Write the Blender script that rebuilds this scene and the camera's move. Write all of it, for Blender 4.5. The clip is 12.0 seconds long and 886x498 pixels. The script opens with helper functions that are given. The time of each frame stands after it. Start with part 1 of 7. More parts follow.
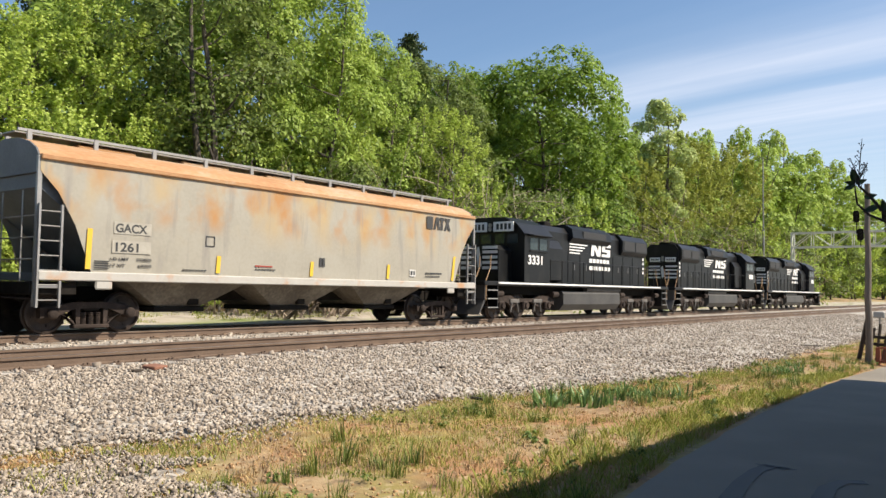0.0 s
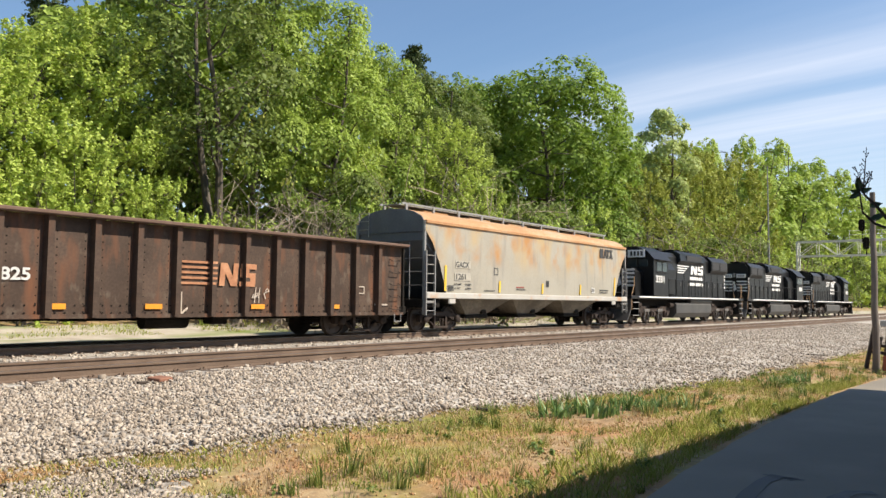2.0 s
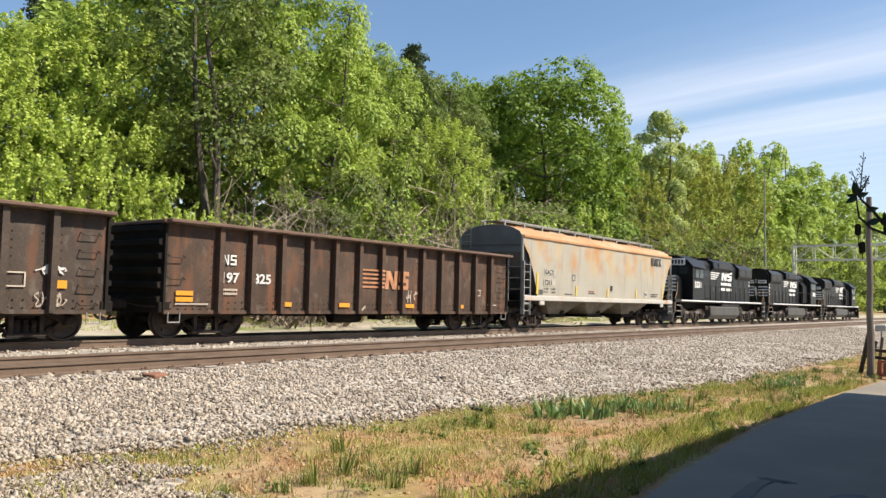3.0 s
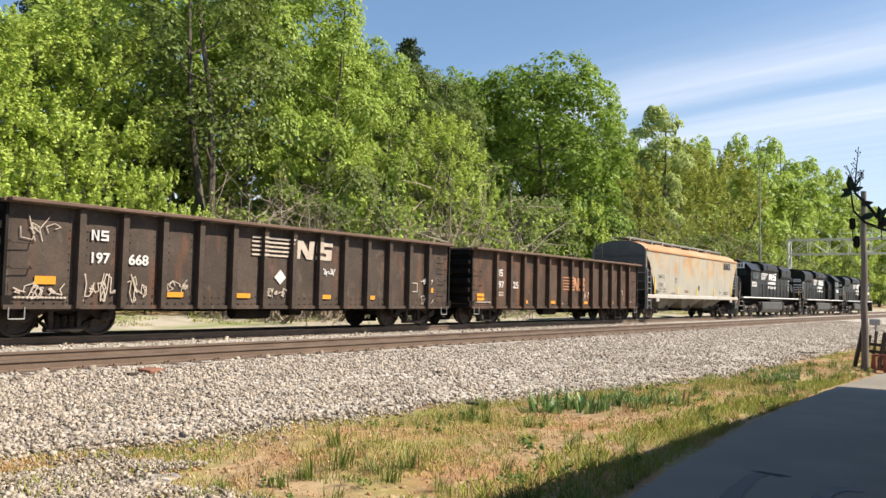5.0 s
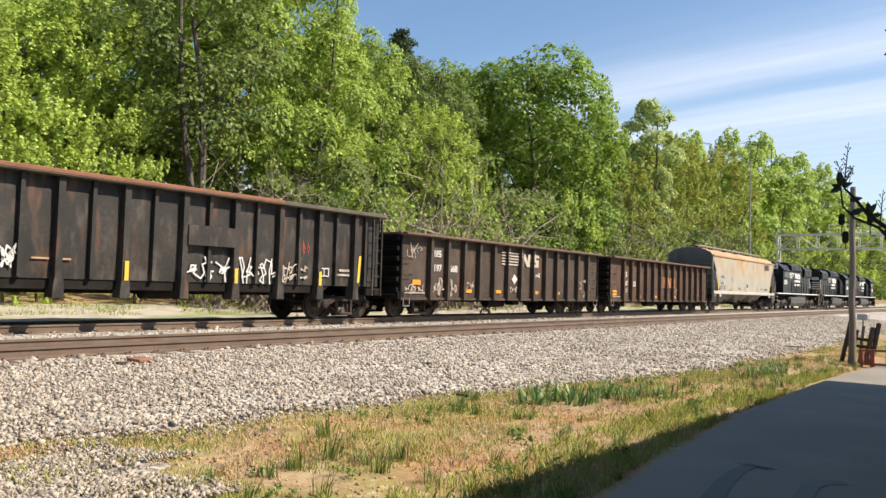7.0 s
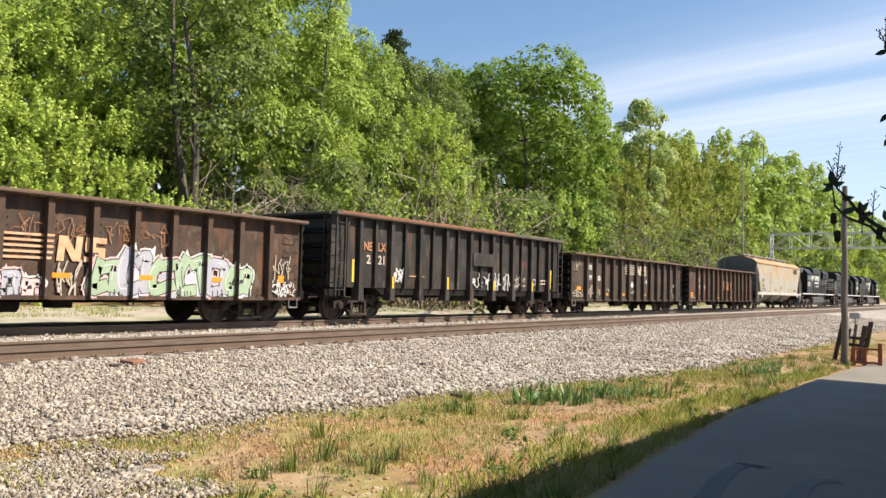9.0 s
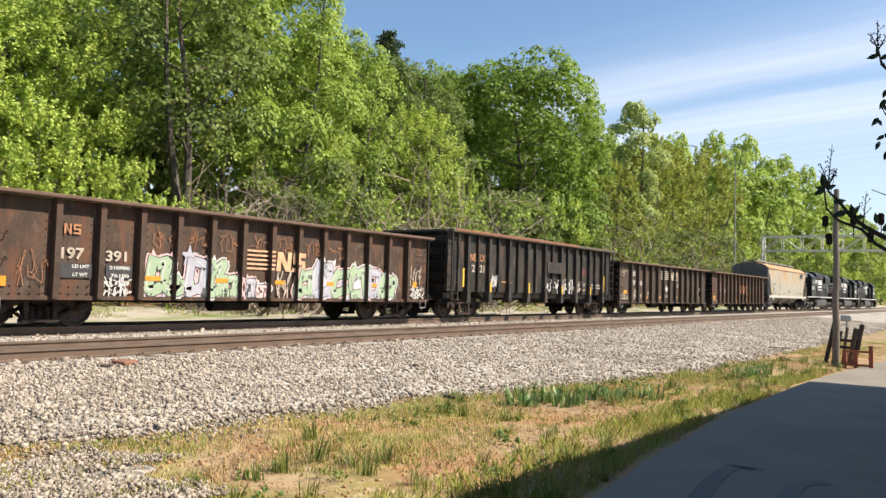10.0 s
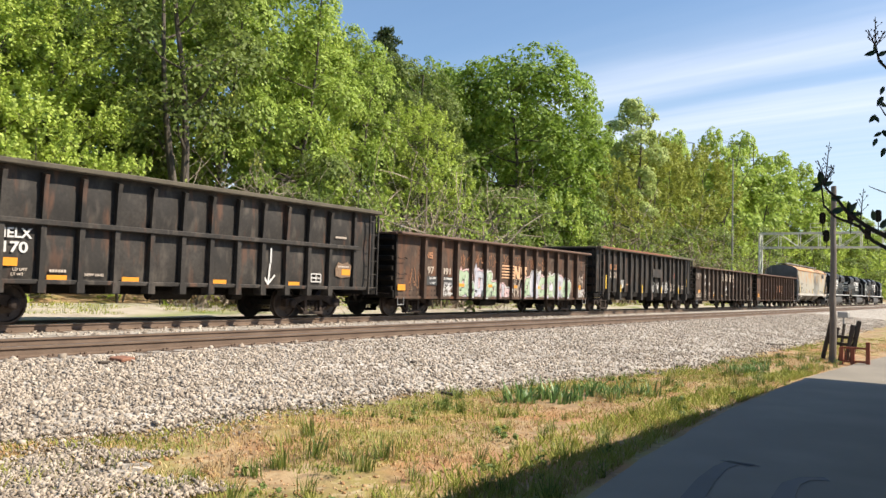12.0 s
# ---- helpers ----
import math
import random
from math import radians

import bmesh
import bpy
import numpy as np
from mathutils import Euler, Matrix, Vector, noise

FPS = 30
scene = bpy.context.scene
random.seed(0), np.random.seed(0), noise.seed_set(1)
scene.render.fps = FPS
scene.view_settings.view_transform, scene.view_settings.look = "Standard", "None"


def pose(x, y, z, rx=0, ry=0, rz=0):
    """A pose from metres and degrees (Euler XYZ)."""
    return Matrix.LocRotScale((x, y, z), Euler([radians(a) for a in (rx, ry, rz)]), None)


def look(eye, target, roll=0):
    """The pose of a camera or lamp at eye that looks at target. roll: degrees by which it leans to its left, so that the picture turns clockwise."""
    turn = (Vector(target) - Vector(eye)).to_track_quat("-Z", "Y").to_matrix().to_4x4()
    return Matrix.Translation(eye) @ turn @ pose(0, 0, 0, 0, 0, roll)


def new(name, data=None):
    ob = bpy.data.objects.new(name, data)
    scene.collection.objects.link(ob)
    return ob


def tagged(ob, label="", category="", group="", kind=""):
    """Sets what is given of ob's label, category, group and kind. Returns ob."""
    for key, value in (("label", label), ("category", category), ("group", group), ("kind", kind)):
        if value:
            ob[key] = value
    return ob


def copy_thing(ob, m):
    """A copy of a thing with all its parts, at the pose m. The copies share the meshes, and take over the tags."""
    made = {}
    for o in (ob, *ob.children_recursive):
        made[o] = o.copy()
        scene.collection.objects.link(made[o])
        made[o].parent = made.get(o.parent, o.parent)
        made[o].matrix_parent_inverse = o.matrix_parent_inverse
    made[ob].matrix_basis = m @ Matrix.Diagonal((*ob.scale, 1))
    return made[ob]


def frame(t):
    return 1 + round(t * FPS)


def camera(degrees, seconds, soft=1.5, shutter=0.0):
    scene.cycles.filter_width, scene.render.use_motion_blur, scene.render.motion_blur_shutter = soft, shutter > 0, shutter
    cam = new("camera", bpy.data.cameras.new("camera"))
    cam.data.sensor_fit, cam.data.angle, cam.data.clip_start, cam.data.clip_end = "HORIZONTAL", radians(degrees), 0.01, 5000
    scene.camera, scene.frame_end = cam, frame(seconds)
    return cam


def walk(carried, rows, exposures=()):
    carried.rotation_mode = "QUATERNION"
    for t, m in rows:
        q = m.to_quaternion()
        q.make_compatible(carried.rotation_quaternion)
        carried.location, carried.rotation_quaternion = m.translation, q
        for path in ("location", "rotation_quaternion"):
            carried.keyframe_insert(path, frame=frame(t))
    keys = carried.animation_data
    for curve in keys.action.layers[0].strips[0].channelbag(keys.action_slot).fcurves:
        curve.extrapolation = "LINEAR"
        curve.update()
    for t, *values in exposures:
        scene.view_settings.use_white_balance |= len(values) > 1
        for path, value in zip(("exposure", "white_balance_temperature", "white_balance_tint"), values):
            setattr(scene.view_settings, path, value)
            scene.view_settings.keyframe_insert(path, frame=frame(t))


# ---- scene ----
# The camera stands by the road; it only sways and pans a little.
cam = camera(58.26, 12.0)
EYE = Vector((0.0, 0.0, 1.07))


def aim(yaw, pitch, roll):
    y, p = radians(yaw), radians(pitch)
    return look(EYE, EYE + Vector((math.cos(y) * math.cos(p), math.sin(y) * math.cos(p), math.sin(p))), roll)


walk(cam, [(t, aim(a, b, c)) for t, a, b, c in (
    (0.0, 36.94, 3.00, 0.85), (0.5, 36.98, 3.15, 0.69), (1.0, 37.18, 3.61, 0.40), (1.5, 37.33, 3.88, 0.36),
    (2.0, 37.28, 3.76, 0.60), (2.5, 37.11, 3.64, 0.74), (3.0, 37.05, 3.73, 1.26), (5.0, 36.73, 3.35, 1.18),
    (5.5, 36.52, 3.42, 0.94), (6.0, 36.35, 3.36, 1.12), (6.5, 36.31, 3.12, 1.46), (7.0, 36.07, 2.76, 1.66),
    (9.0, 35.62, 2.81, 1.42), (9.5, 35.28, 2.95, 1.65), (10.0, 35.13, 2.92, 1.61), (10.5, 35.07, 2.90, 1.46),
    (11.0, 35.12, 2.75, 1.38), (11.5, 35.12, 2.64, 1.49), (12.0, 34.96, 2.69, 1.60))],
     exposures=((0.0, 0.72), (1.5, 0.76), (3.0, 0.83), (6.0, 0.87), (12.0, 0.92)))

# ---- light ----
SUN_EL, SUN_AZ = 46.0, 28.0          # azimuth from -y towards +x
world = bpy.data.worlds.new("world")
scene.world = world
world.use_nodes = True
wn, wl = world.node_tree.nodes, world.node_tree.links
wn.clear()
sky = wn.new("ShaderNodeTexSky")
sky.sky_type, sky.sun_disc = "NISHITA", False
sky.sun_elevation, sky.sun_rotation = radians(SUN_EL), radians(180 - SUN_AZ)
sky.air_density, sky.dust_density, sky.ozone_density = 1.15, 0.3, 2.5


def sky_math(op, a, b=None):
    m = wn.new("ShaderNodeMath")
    m.operation = op
    for i, v in enumerate((a, b)):
        if v is None:
            continue
        if isinstance(v, (int, float)):
            m.inputs[i].default_value = v
        else:
            wl.new(v, m.inputs[i])
    return m.outputs[0]


# Cirrus on a high flat layer: long parallel streaks that run across the view, torn by noise.
wsep = wn.new("ShaderNodeSeparateXYZ")
wl.new(wn.new("ShaderNodeTexCoord").outputs["Generated"], wsep.inputs[0])
wz = sky_math("MAXIMUM", wsep.outputs["Z"], 0.03)
wu, wv = sky_math("DIVIDE", wsep.outputs["X"], wz), sky_math("DIVIDE", wsep.outputs["Y"], wz)
wacross = sky_math("SUBTRACT", wu, sky_math("MULTIPLY", wv, 0.2))


def sky_noise(across, along, scale, detail):
    c, t = wn.new("ShaderNodeCombineXYZ"), wn.new("ShaderNodeTexNoise")
    wl.new(sky_math("MULTIPLY", wacross, across), c.inputs[0])
    wl.new(sky_math("MULTIPLY", wv, along), c.inputs[1])
    t.inputs["Scale"].default_value, t.inputs["Detail"].default_value, t.inputs["Roughness"].default_value = scale, detail, 0.5
    wl.new(c.outputs[0], t.inputs["Vector"])
    return t.outputs["Fac"]


wsoft, wfine = sky_noise(1.0, 0.5, 1.3, 4.0), sky_noise(5.0, 0.55, 1.6, 6.0)
wshift = sky_math("ADD", wacross, sky_math("MULTIPLY", sky_math("SUBTRACT", wsoft, 0.5), 0.5))
wramp = wn.new("ShaderNodeValToRGB")
wramp.color_ramp.interpolation = "B_SPLINE"
while len(wramp.color_ramp.elements) < 9:
    wramp.color_ramp.elements.new(0.5)
for el, (at, v) in zip(wramp.color_ramp.elements, ((2.4, 0.04), (2.9, 0.14), (3.3, 0.80), (3.52, 0.75), (3.80, 0.06), (4.0, 0.5), (4.35, 0.95), (4.7, 0.6), (5.6, 0.5))):
    el.position, el.color = (at - 2.0) / 4.0, (v, v, v, 1)
wl.new(sky_math("DIVIDE", sky_math("SUBTRACT", wshift, 2.0), 4.0), wramp.inputs["Fac"])
wtorn = sky_math("ADD", 0.52, sky_math("MULTIPLY", wfine, 0.72))
wcover = sky_math("MINIMUM", sky_math("MULTIPLY", sky_math("MULTIPLY", wramp.outputs["Color"], wtorn), 0.84), 0.92)
wmix, wbg, wout = wn.new("ShaderNodeMix"), wn.new("ShaderNodeBackground"), wn.new("ShaderNodeOutputWorld")
wmix.data_type = "RGBA"
wmix.inputs[7].default_value = (9.0, 9.5, 10.8, 1)
wtint = wn.new("ShaderNodeMix")
wtint.data_type, wtint.blend_type = "RGBA", "MULTIPLY"
wtint.inputs[0].default_value, wtint.inputs[7].default_value = 1.0, (1.14, 1.26, 1.36, 1)
wl.new(sky.outputs["Color"], wtint.inputs[6])
wl.new(wcover, wmix.inputs[0])
wl.new(wtint.outputs[2], wmix.inputs[6])
wl.new(wmix.outputs[2], wbg.inputs["Color"])
wl.new(wbg.outputs["Background"], wout.inputs["Surface"])
wbg.inputs["Strength"].default_value = 0.061

sun = new("sun", bpy.data.lights.new("sun", "SUN"))
sun.data.energy, sun.data.angle, sun.data.color = 5.0, radians(0.53), (1.0, 0.90, 0.76)
se, sa = radians(SUN_EL), radians(SUN_AZ)
SUN_DIR = Vector((math.sin(sa) * math.cos(se), -math.cos(sa) * math.cos(se), math.sin(se)))
sun.matrix_world = look(SUN_DIR * 50, (0, 0, 0))


# ---- materials ----
def material(name, colors, scale=4.0, rough=0.8, metal=0.0, bump=0.0, fine=40.0, spread=0.5, stretch=(1, 1, 1),
             streak=None, island=0.0, random_object=0.0, translucent=0.0, voronoi=0.0, coords="Object", spec=0.5):
    """Two scales of noise over a few colours; streak: (colour, amount, stretch, scale) for rust and stains."""
    m = bpy.data.materials.new(name)
    m.use_nodes = True
    n, l = m.node_tree.nodes, m.node_tree.links
    b = n["Principled BSDF"]
    b.inputs["Roughness"].default_value, b.inputs["Metallic"].default_value = rough, metal
    b.inputs["Specular IOR Level"].default_value = spec
    tc, mp = n.new("ShaderNodeTexCoord"), n.new("ShaderNodeMapping")
    mp.inputs["Scale"].default_value = stretch
    l.new(tc.outputs[coords], mp.inputs["Vector"])
    big, small = n.new("ShaderNodeTexNoise"), n.new("ShaderNodeTexNoise")
    big.inputs["Scale"].default_value, big.inputs["Detail"].default_value = scale, 5.0
    small.inputs["Scale"].default_value, small.inputs["Detail"].default_value = fine, 3.0
    for t in (big, small):
        l.new(mp.outputs["Vector"], t.inputs["Vector"])
    fac = n.new("ShaderNodeMath")
    fac.operation = "MULTIPLY_ADD"
    fac.inputs[1].default_value = 0.35
    l.new(small.outputs["Fac"], fac.inputs[0])
    add = n.new("ShaderNodeMath")
    add.operation = "MULTIPLY"
    add.inputs[1].default_value = 0.65
    l.new(big.outputs["Fac"], add.inputs[0])
    l.new(add.outputs[0], fac.inputs[2])
    last = fac.outputs[0]
    if island or random_object:
        src = n.new("ShaderNodeNewGeometry").outputs["Random Per Island"] if island else n.new("ShaderNodeObjectInfo").outputs["Random"]
        mx = n.new("ShaderNodeMix")
        mx.inputs[0].default_value = island or random_object
        l.new(last, mx.inputs[2])
        l.new(src, mx.inputs[3])
        last = mx.outputs[0]
    ramp = n.new("ShaderNodeValToRGB")
    els = ramp.color_ramp.elements
    k = len(colors)
    while len(els) < k:
        els.new(0.5)
    for i, c in enumerate(colors):
        els[i].position = 0.5 - spread / 2 + spread * (i / (k - 1) if k > 1 else 0)
        els[i].color = (*c, 1)
    l.new(last, ramp.inputs["Fac"])
    col = ramp.outputs["Color"]
    if voronoi:
        vo = n.new("ShaderNodeTexVoronoi")
        vo.inputs["Scale"].default_value = voronoi
        l.new(mp.outputs["Vector"], vo.inputs["Vector"])
        hsv = n.new("ShaderNodeHueSaturation")
        sep = n.new("ShaderNodeSeparateColor")
        l.new(vo.outputs["Color"], sep.inputs["Color"])
        mr = n.new("ShaderNodeMapRange")
        mr.inputs[3].default_value, mr.inputs[4].default_value = 0.55, 1.4
        l.new(sep.outputs[0], mr.inputs[0])
        l.new(mr.outputs[0], hsv.inputs["Value"])
        l.new(col, hsv.inputs["Color"])
        col = hsv.outputs["Color"]
    for c, amount, st, sc, *band in (streak or ()):
        mp2, ns, rp, mx = n.new("ShaderNodeMapping"), n.new("ShaderNodeTexNoise"), n.new("ShaderNodeValToRGB"), n.new("ShaderNodeMix")
        mp2.inputs["Scale"].default_value = st
        l.new(tc.outputs[coords], mp2.inputs["Vector"])
        l.new(mp2.outputs["Vector"], ns.inputs["Vector"])
        ns.inputs["Scale"].default_value, ns.inputs["Detail"].default_value = sc, 4.0
        rp.color_ramp.elements[0].position, rp.color_ramp.elements[1].position = 0.62 - amount * 0.3, 0.80 - amount * 0.2
        l.new(ns.outputs["Fac"], rp.inputs["Fac"])
        mx.data_type = "RGBA"
        mx.inputs[7].default_value = (*c, 1)
        mask = rp.outputs["Color"]
        if band:
            sx, mr2, mu = n.new("ShaderNodeSeparateXYZ"), n.new("ShaderNodeMapRange"), n.new("ShaderNodeMath")
            l.new(tc.outputs[coords], sx.inputs[0])
            l.new(sx.outputs["Z"], mr2.inputs[0])
            mr2.inputs[1].default_value, mr2.inputs[2].default_value = band
            mu.operation = "MULTIPLY"
            l.new(mask, mu.inputs[0])
            l.new(mr2.outputs[0], mu.inputs[1])
            mask = mu.outputs[0]
        l.new(mask, mx.inputs[0])
        l.new(col, mx.inputs[6])
        col = mx.outputs[2]
    l.new(col, b.inputs["Base Color"])
    if bump:
        bp = n.new("ShaderNodeBump")
        bp.inputs["Strength"].default_value, bp.inputs["Distance"].default_value = bump, 0.02
        l.new(vo.outputs["Distance"] if voronoi else fac.outputs[0], bp.inputs["Height"])
        l.new(bp.outputs["Normal"], b.inputs["Normal"])
    if translucent:
        tr, ms = n.new("ShaderNodeBsdfTranslucent"), n.new("ShaderNodeMixShader")
        l.new(col, tr.inputs["Color"])
        ms.inputs[0].default_value = translucent
        l.new(b.outputs["BSDF"], ms.inputs[1])
        l.new(tr.outputs["BSDF"], ms.inputs[2])
        l.new(ms.outputs["Shader"], n["Material Output"].inputs["Surface"])
    return m


def leafy(name, a, b, c):
    return material(name, (a, b, c), scale=0.35, fine=2.0, rough=0.55, spread=0.5, island=0.3, translucent=0.40, spec=0.25)


M_LEAF_DARK = leafy("leaf_dark", (0.085, 0.115, 0.03), (0.165, 0.22, 0.052), (0.275, 0.35, 0.09))
M_LEAF_DEEP = leafy("leaf_deep", (0.09, 0.145, 0.022), (0.185, 0.28, 0.04), (0.32, 0.45, 0.075))
M_LEAF_MID = leafy("leaf_mid", (0.17, 0.24, 0.042), (0.305, 0.405, 0.075), (0.46, 0.58, 0.14))
M_LEAF_LIGHT = leafy("leaf_light", (0.26, 0.34, 0.06), (0.43, 0.53, 0.10), (0.60, 0.69, 0.19))
M_LEAF_SPRING = leafy("leaf_spring", (0.22, 0.30, 0.05), (0.36, 0.47, 0.085), (0.52, 0.62, 0.15))
M_LEAF_PALE = leafy("leaf_pale", (0.26, 0.33, 0.09), (0.42, 0.50, 0.17), (0.60, 0.66, 0.28))
M_LEAF_OLIVE = leafy("leaf_olive", (0.19, 0.215, 0.04), (0.32, 0.355, 0.065), (0.47, 0.50, 0.12))
M_PINE = leafy("pine_needles", (0.03, 0.05, 0.018), (0.055, 0.085, 0.03), (0.09, 0.13, 0.045))
# The sapling's leaves: their shade is put into this very dark green.
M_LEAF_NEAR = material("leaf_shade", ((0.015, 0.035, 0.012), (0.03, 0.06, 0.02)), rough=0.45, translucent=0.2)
M_BARK = material("bark", ((0.045, 0.036, 0.028), (0.085, 0.07, 0.055), (0.14, 0.12, 0.10)), scale=3, fine=25, rough=0.95, bump=0.6, stretch=(1, 1, 0.25))
M_TWIG = material("dry_twig", ((0.14, 0.11, 0.08), (0.25, 0.20, 0.15), (0.36, 0.30, 0.23)), scale=1, fine=15, rough=0.95, island=0.4)
M_GROUND = material("bank_soil", ((0.17, 0.10, 0.045), (0.28, 0.18, 0.09), (0.39, 0.28, 0.15)), scale=1.6, fine=45, rough=0.95, bump=1.0, spread=0.34,
                    streak=(((0.38, 0.17, 0.065), 0.36, (1, 1, 1), 0.55), ((0.22, 0.22, 0.045), 0.5, (1, 1, 1), 0.9), ((0.16, 0.11, 0.06), 0.35, (1, 1, 1), 6.0), ((0.40, 0.32, 0.19), 0.24, (1, 1, 1), 9.0)))
M_VERGE = material("track_side_gravel", ((0.23, 0.195, 0.15), (0.36, 0.315, 0.255), (0.46, 0.415, 0.35)), scale=1.2, fine=30, rough=0.95, bump=0.8,
                   streak=(((0.15, 0.19, 0.045), 0.45, (0.6, 1.6, 1), 0.5),))
M_BALLAST = material("ballast_bed", ((0.16, 0.14, 0.118), (0.33, 0.295, 0.25), (0.48, 0.44, 0.385)), scale=0.7, fine=30, rough=0.95, bump=1.0, voronoi=15.0)
M_STONE = material("ballast_stone", ((0.095, 0.072, 0.052), (0.32, 0.268, 0.212), (0.50, 0.43, 0.35)), scale=2, fine=30, rough=0.9, bump=0.25, spread=0.9, island=0.7)
M_ASPHALT = material("asphalt", ((0.145, 0.126, 0.098), (0.19, 0.166, 0.130), (0.26, 0.228, 0.18)), scale=0.7, fine=120, rough=0.9, bump=0.3, spread=0.6)
M_TAR = material("tar", ((0.02, 0.02, 0.022), (0.035, 0.035, 0.035)), scale=3, rough=0.6)
M_GRASS = material("grass_blades", ((0.16, 0.21, 0.028), (0.29, 0.32, 0.055), (0.46, 0.41, 0.13)), scale=0.5, fine=3, rough=0.7, spread=0.7, island=0.5, translucent=0.3)
M_STRAW = material("dry_grass", ((0.34, 0.21, 0.08), (0.49, 0.34, 0.15), (0.60, 0.48, 0.25)), scale=0.6, fine=4, rough=0.85, island=0.6, translucent=0.2)
M_WEED = material("weed_leaf", ((0.09, 0.15, 0.035), (0.16, 0.24, 0.055), (0.26, 0.33, 0.09)), scale=1, rough=0.55, island=0.6, translucent=0.3)
M_RAIL = material("rail_rust", ((0.08, 0.052, 0.036), (0.14, 0.095, 0.066), (0.21, 0.15, 0.108)), scale=1.5, fine=40, rough=0.75, metal=0.2, bump=0.2)
M_RAILHEAD = material("rail_head", ((0.22, 0.20, 0.18), (0.36, 0.34, 0.32)), scale=1.5, fine=40, rough=0.35, metal=0.9)
M_TIE = material("tie_wood", ((0.06, 0.042, 0.03), (0.12, 0.085, 0.06), (0.2, 0.15, 0.11)), scale=3, fine=30, rough=0.95, bump=0.7, random_object=0.4, stretch=(1, 0.3, 1))


# ---- mesh helpers ----
def part(name, bm, mat, parent=None, label=""):
    me = bpy.data.meshes.new(name)
    bmesh.ops.recalc_face_normals(bm, faces=bm.faces)
    bm.to_mesh(me)
    bm.free()
    me.materials.append(mat)
    ob = new(name, me)
    ob.parent = parent
    if label:
        tagged(ob, label)
    return ob


def box(bm, x0, x1, y0, y1, z0, z1, m=None):
    vs = [bm.verts.new((x, y, z)) for x in (x0, x1) for y in (y0, y1) for z in (z0, z1)]
    if m is not None:
        for v in vs:
            v.co = m @ v.co
    for q in ((0, 1, 3, 2), (4, 6, 7, 5), (0, 4, 5, 1), (2, 3, 7, 6), (0, 2, 6, 4), (1, 5, 7, 3)):
        bm.faces.new([vs[i] for i in q])
    return bm


def rbox(bm, x0, x1, y0, y1, z0, z1, r=0.02):
    """A box with bevelled edges."""
    b2 = bmesh.new()
    box(b2, x0, x1, y0, y1, z0, z1)
    bmesh.ops.bevel(b2, geom=b2.edges[:], offset=r, segments=1, affect="EDGES")
    mesh = bpy.data.meshes.new("scratch")
    b2.to_mesh(mesh)
    b2.free()
    bm.from_mesh(mesh)
    bpy.data.meshes.remove(mesh)
    return bm


def tube(bm, a, b, r0, r1=None, n=8, caps=True):
    a, b = Vector(a), Vector(b)
    r1 = r0 if r1 is None else r1
    d = (b - a).normalized()
    u = d.orthogonal().normalized()
    v = d.cross(u)
    rings = []
    for c, r in ((a, r0), (b, r1)):
        rings.append([bm.verts.new(c + u * (r * math.cos(2 * math.pi * i / n)) + v * (r * math.sin(2 * math.pi * i / n))) for i in range(n)])
    for i in range(n):
        bm.faces.new((rings[0][i], rings[0][(i + 1) % n], rings[1][(i + 1) % n], rings[1][i]))
    if caps:
        bm.faces.new(rings[0][::-1])
        bm.faces.new(rings[1])
    return bm


def prism(bm, pts, a, b, axis="y"):
    """A polygon pts extruded from a to b; axis y: pts are (x, z); axis x: pts are (y, z); axis z: (x, y)."""
    def at(p, w):
        return {"y": (p[0], w, p[1]), "x": (w, p[0], p[1]), "z": (p[0], p[1], w)}[axis]
    r0 = [bm.verts.new(at(p, a)) for p in pts]
    r1 = [bm.verts.new(at(p, b)) for p in pts]
    n = len(pts)
    for i in range(n):
        bm.faces.new((r0[i], r0[(i + 1) % n], r1[(i + 1) % n], r1[i]))
    bm.faces.new(r0[::-1])
    bm.faces.new(r1)
    return bm


def bar(bm, a, b, w=0.03):
    return tube(bm, a, b, w * 0.5, n=6)


def cloud_mesh(name, verts, faces, mat):
    me = bpy.data.meshes.new(name)
    verts = np.asarray(verts, dtype=np.float32)
    faces = np.asarray(faces, dtype=np.int32)
    k = faces.shape[1]
    me.vertices.add(len(verts))
    me.vertices.foreach_set("co", verts.ravel())
    me.loops.add(faces.size)
    me.loops.foreach_set("vertex_index", faces.ravel())
    me.polygons.add(len(faces))
    me.polygons.foreach_set("loop_start", np.arange(0, faces.size, k, dtype=np.int32))
    me.update(calc_edges=True)
    me.materials.append(mat)
    return me


# ---- ground ----
TRACK, TRACK2 = 17.97, 12.72          # the centre lines of the train's track and of the empty one


def toe(x):
    """Where the ballast ends, on the road's side."""
    return float(np.interp(x, (-40, 4, 5.4, 9, 11.2, 16, 23, 40, 90, 400), (8.2, 7.9, 7.3, 7.1, 6.5, 5.5, 5.2, 5.2, 6, 6)))


def road_edge(x):
    return float(np.interp(x, (-60, 0, 5.6, 7.7, 11.4, 17, 21, 30, 60), (2.3, 2.3, 2.6, 2.85, 3.08, 3.12, 2.9, 2.2, -4)))


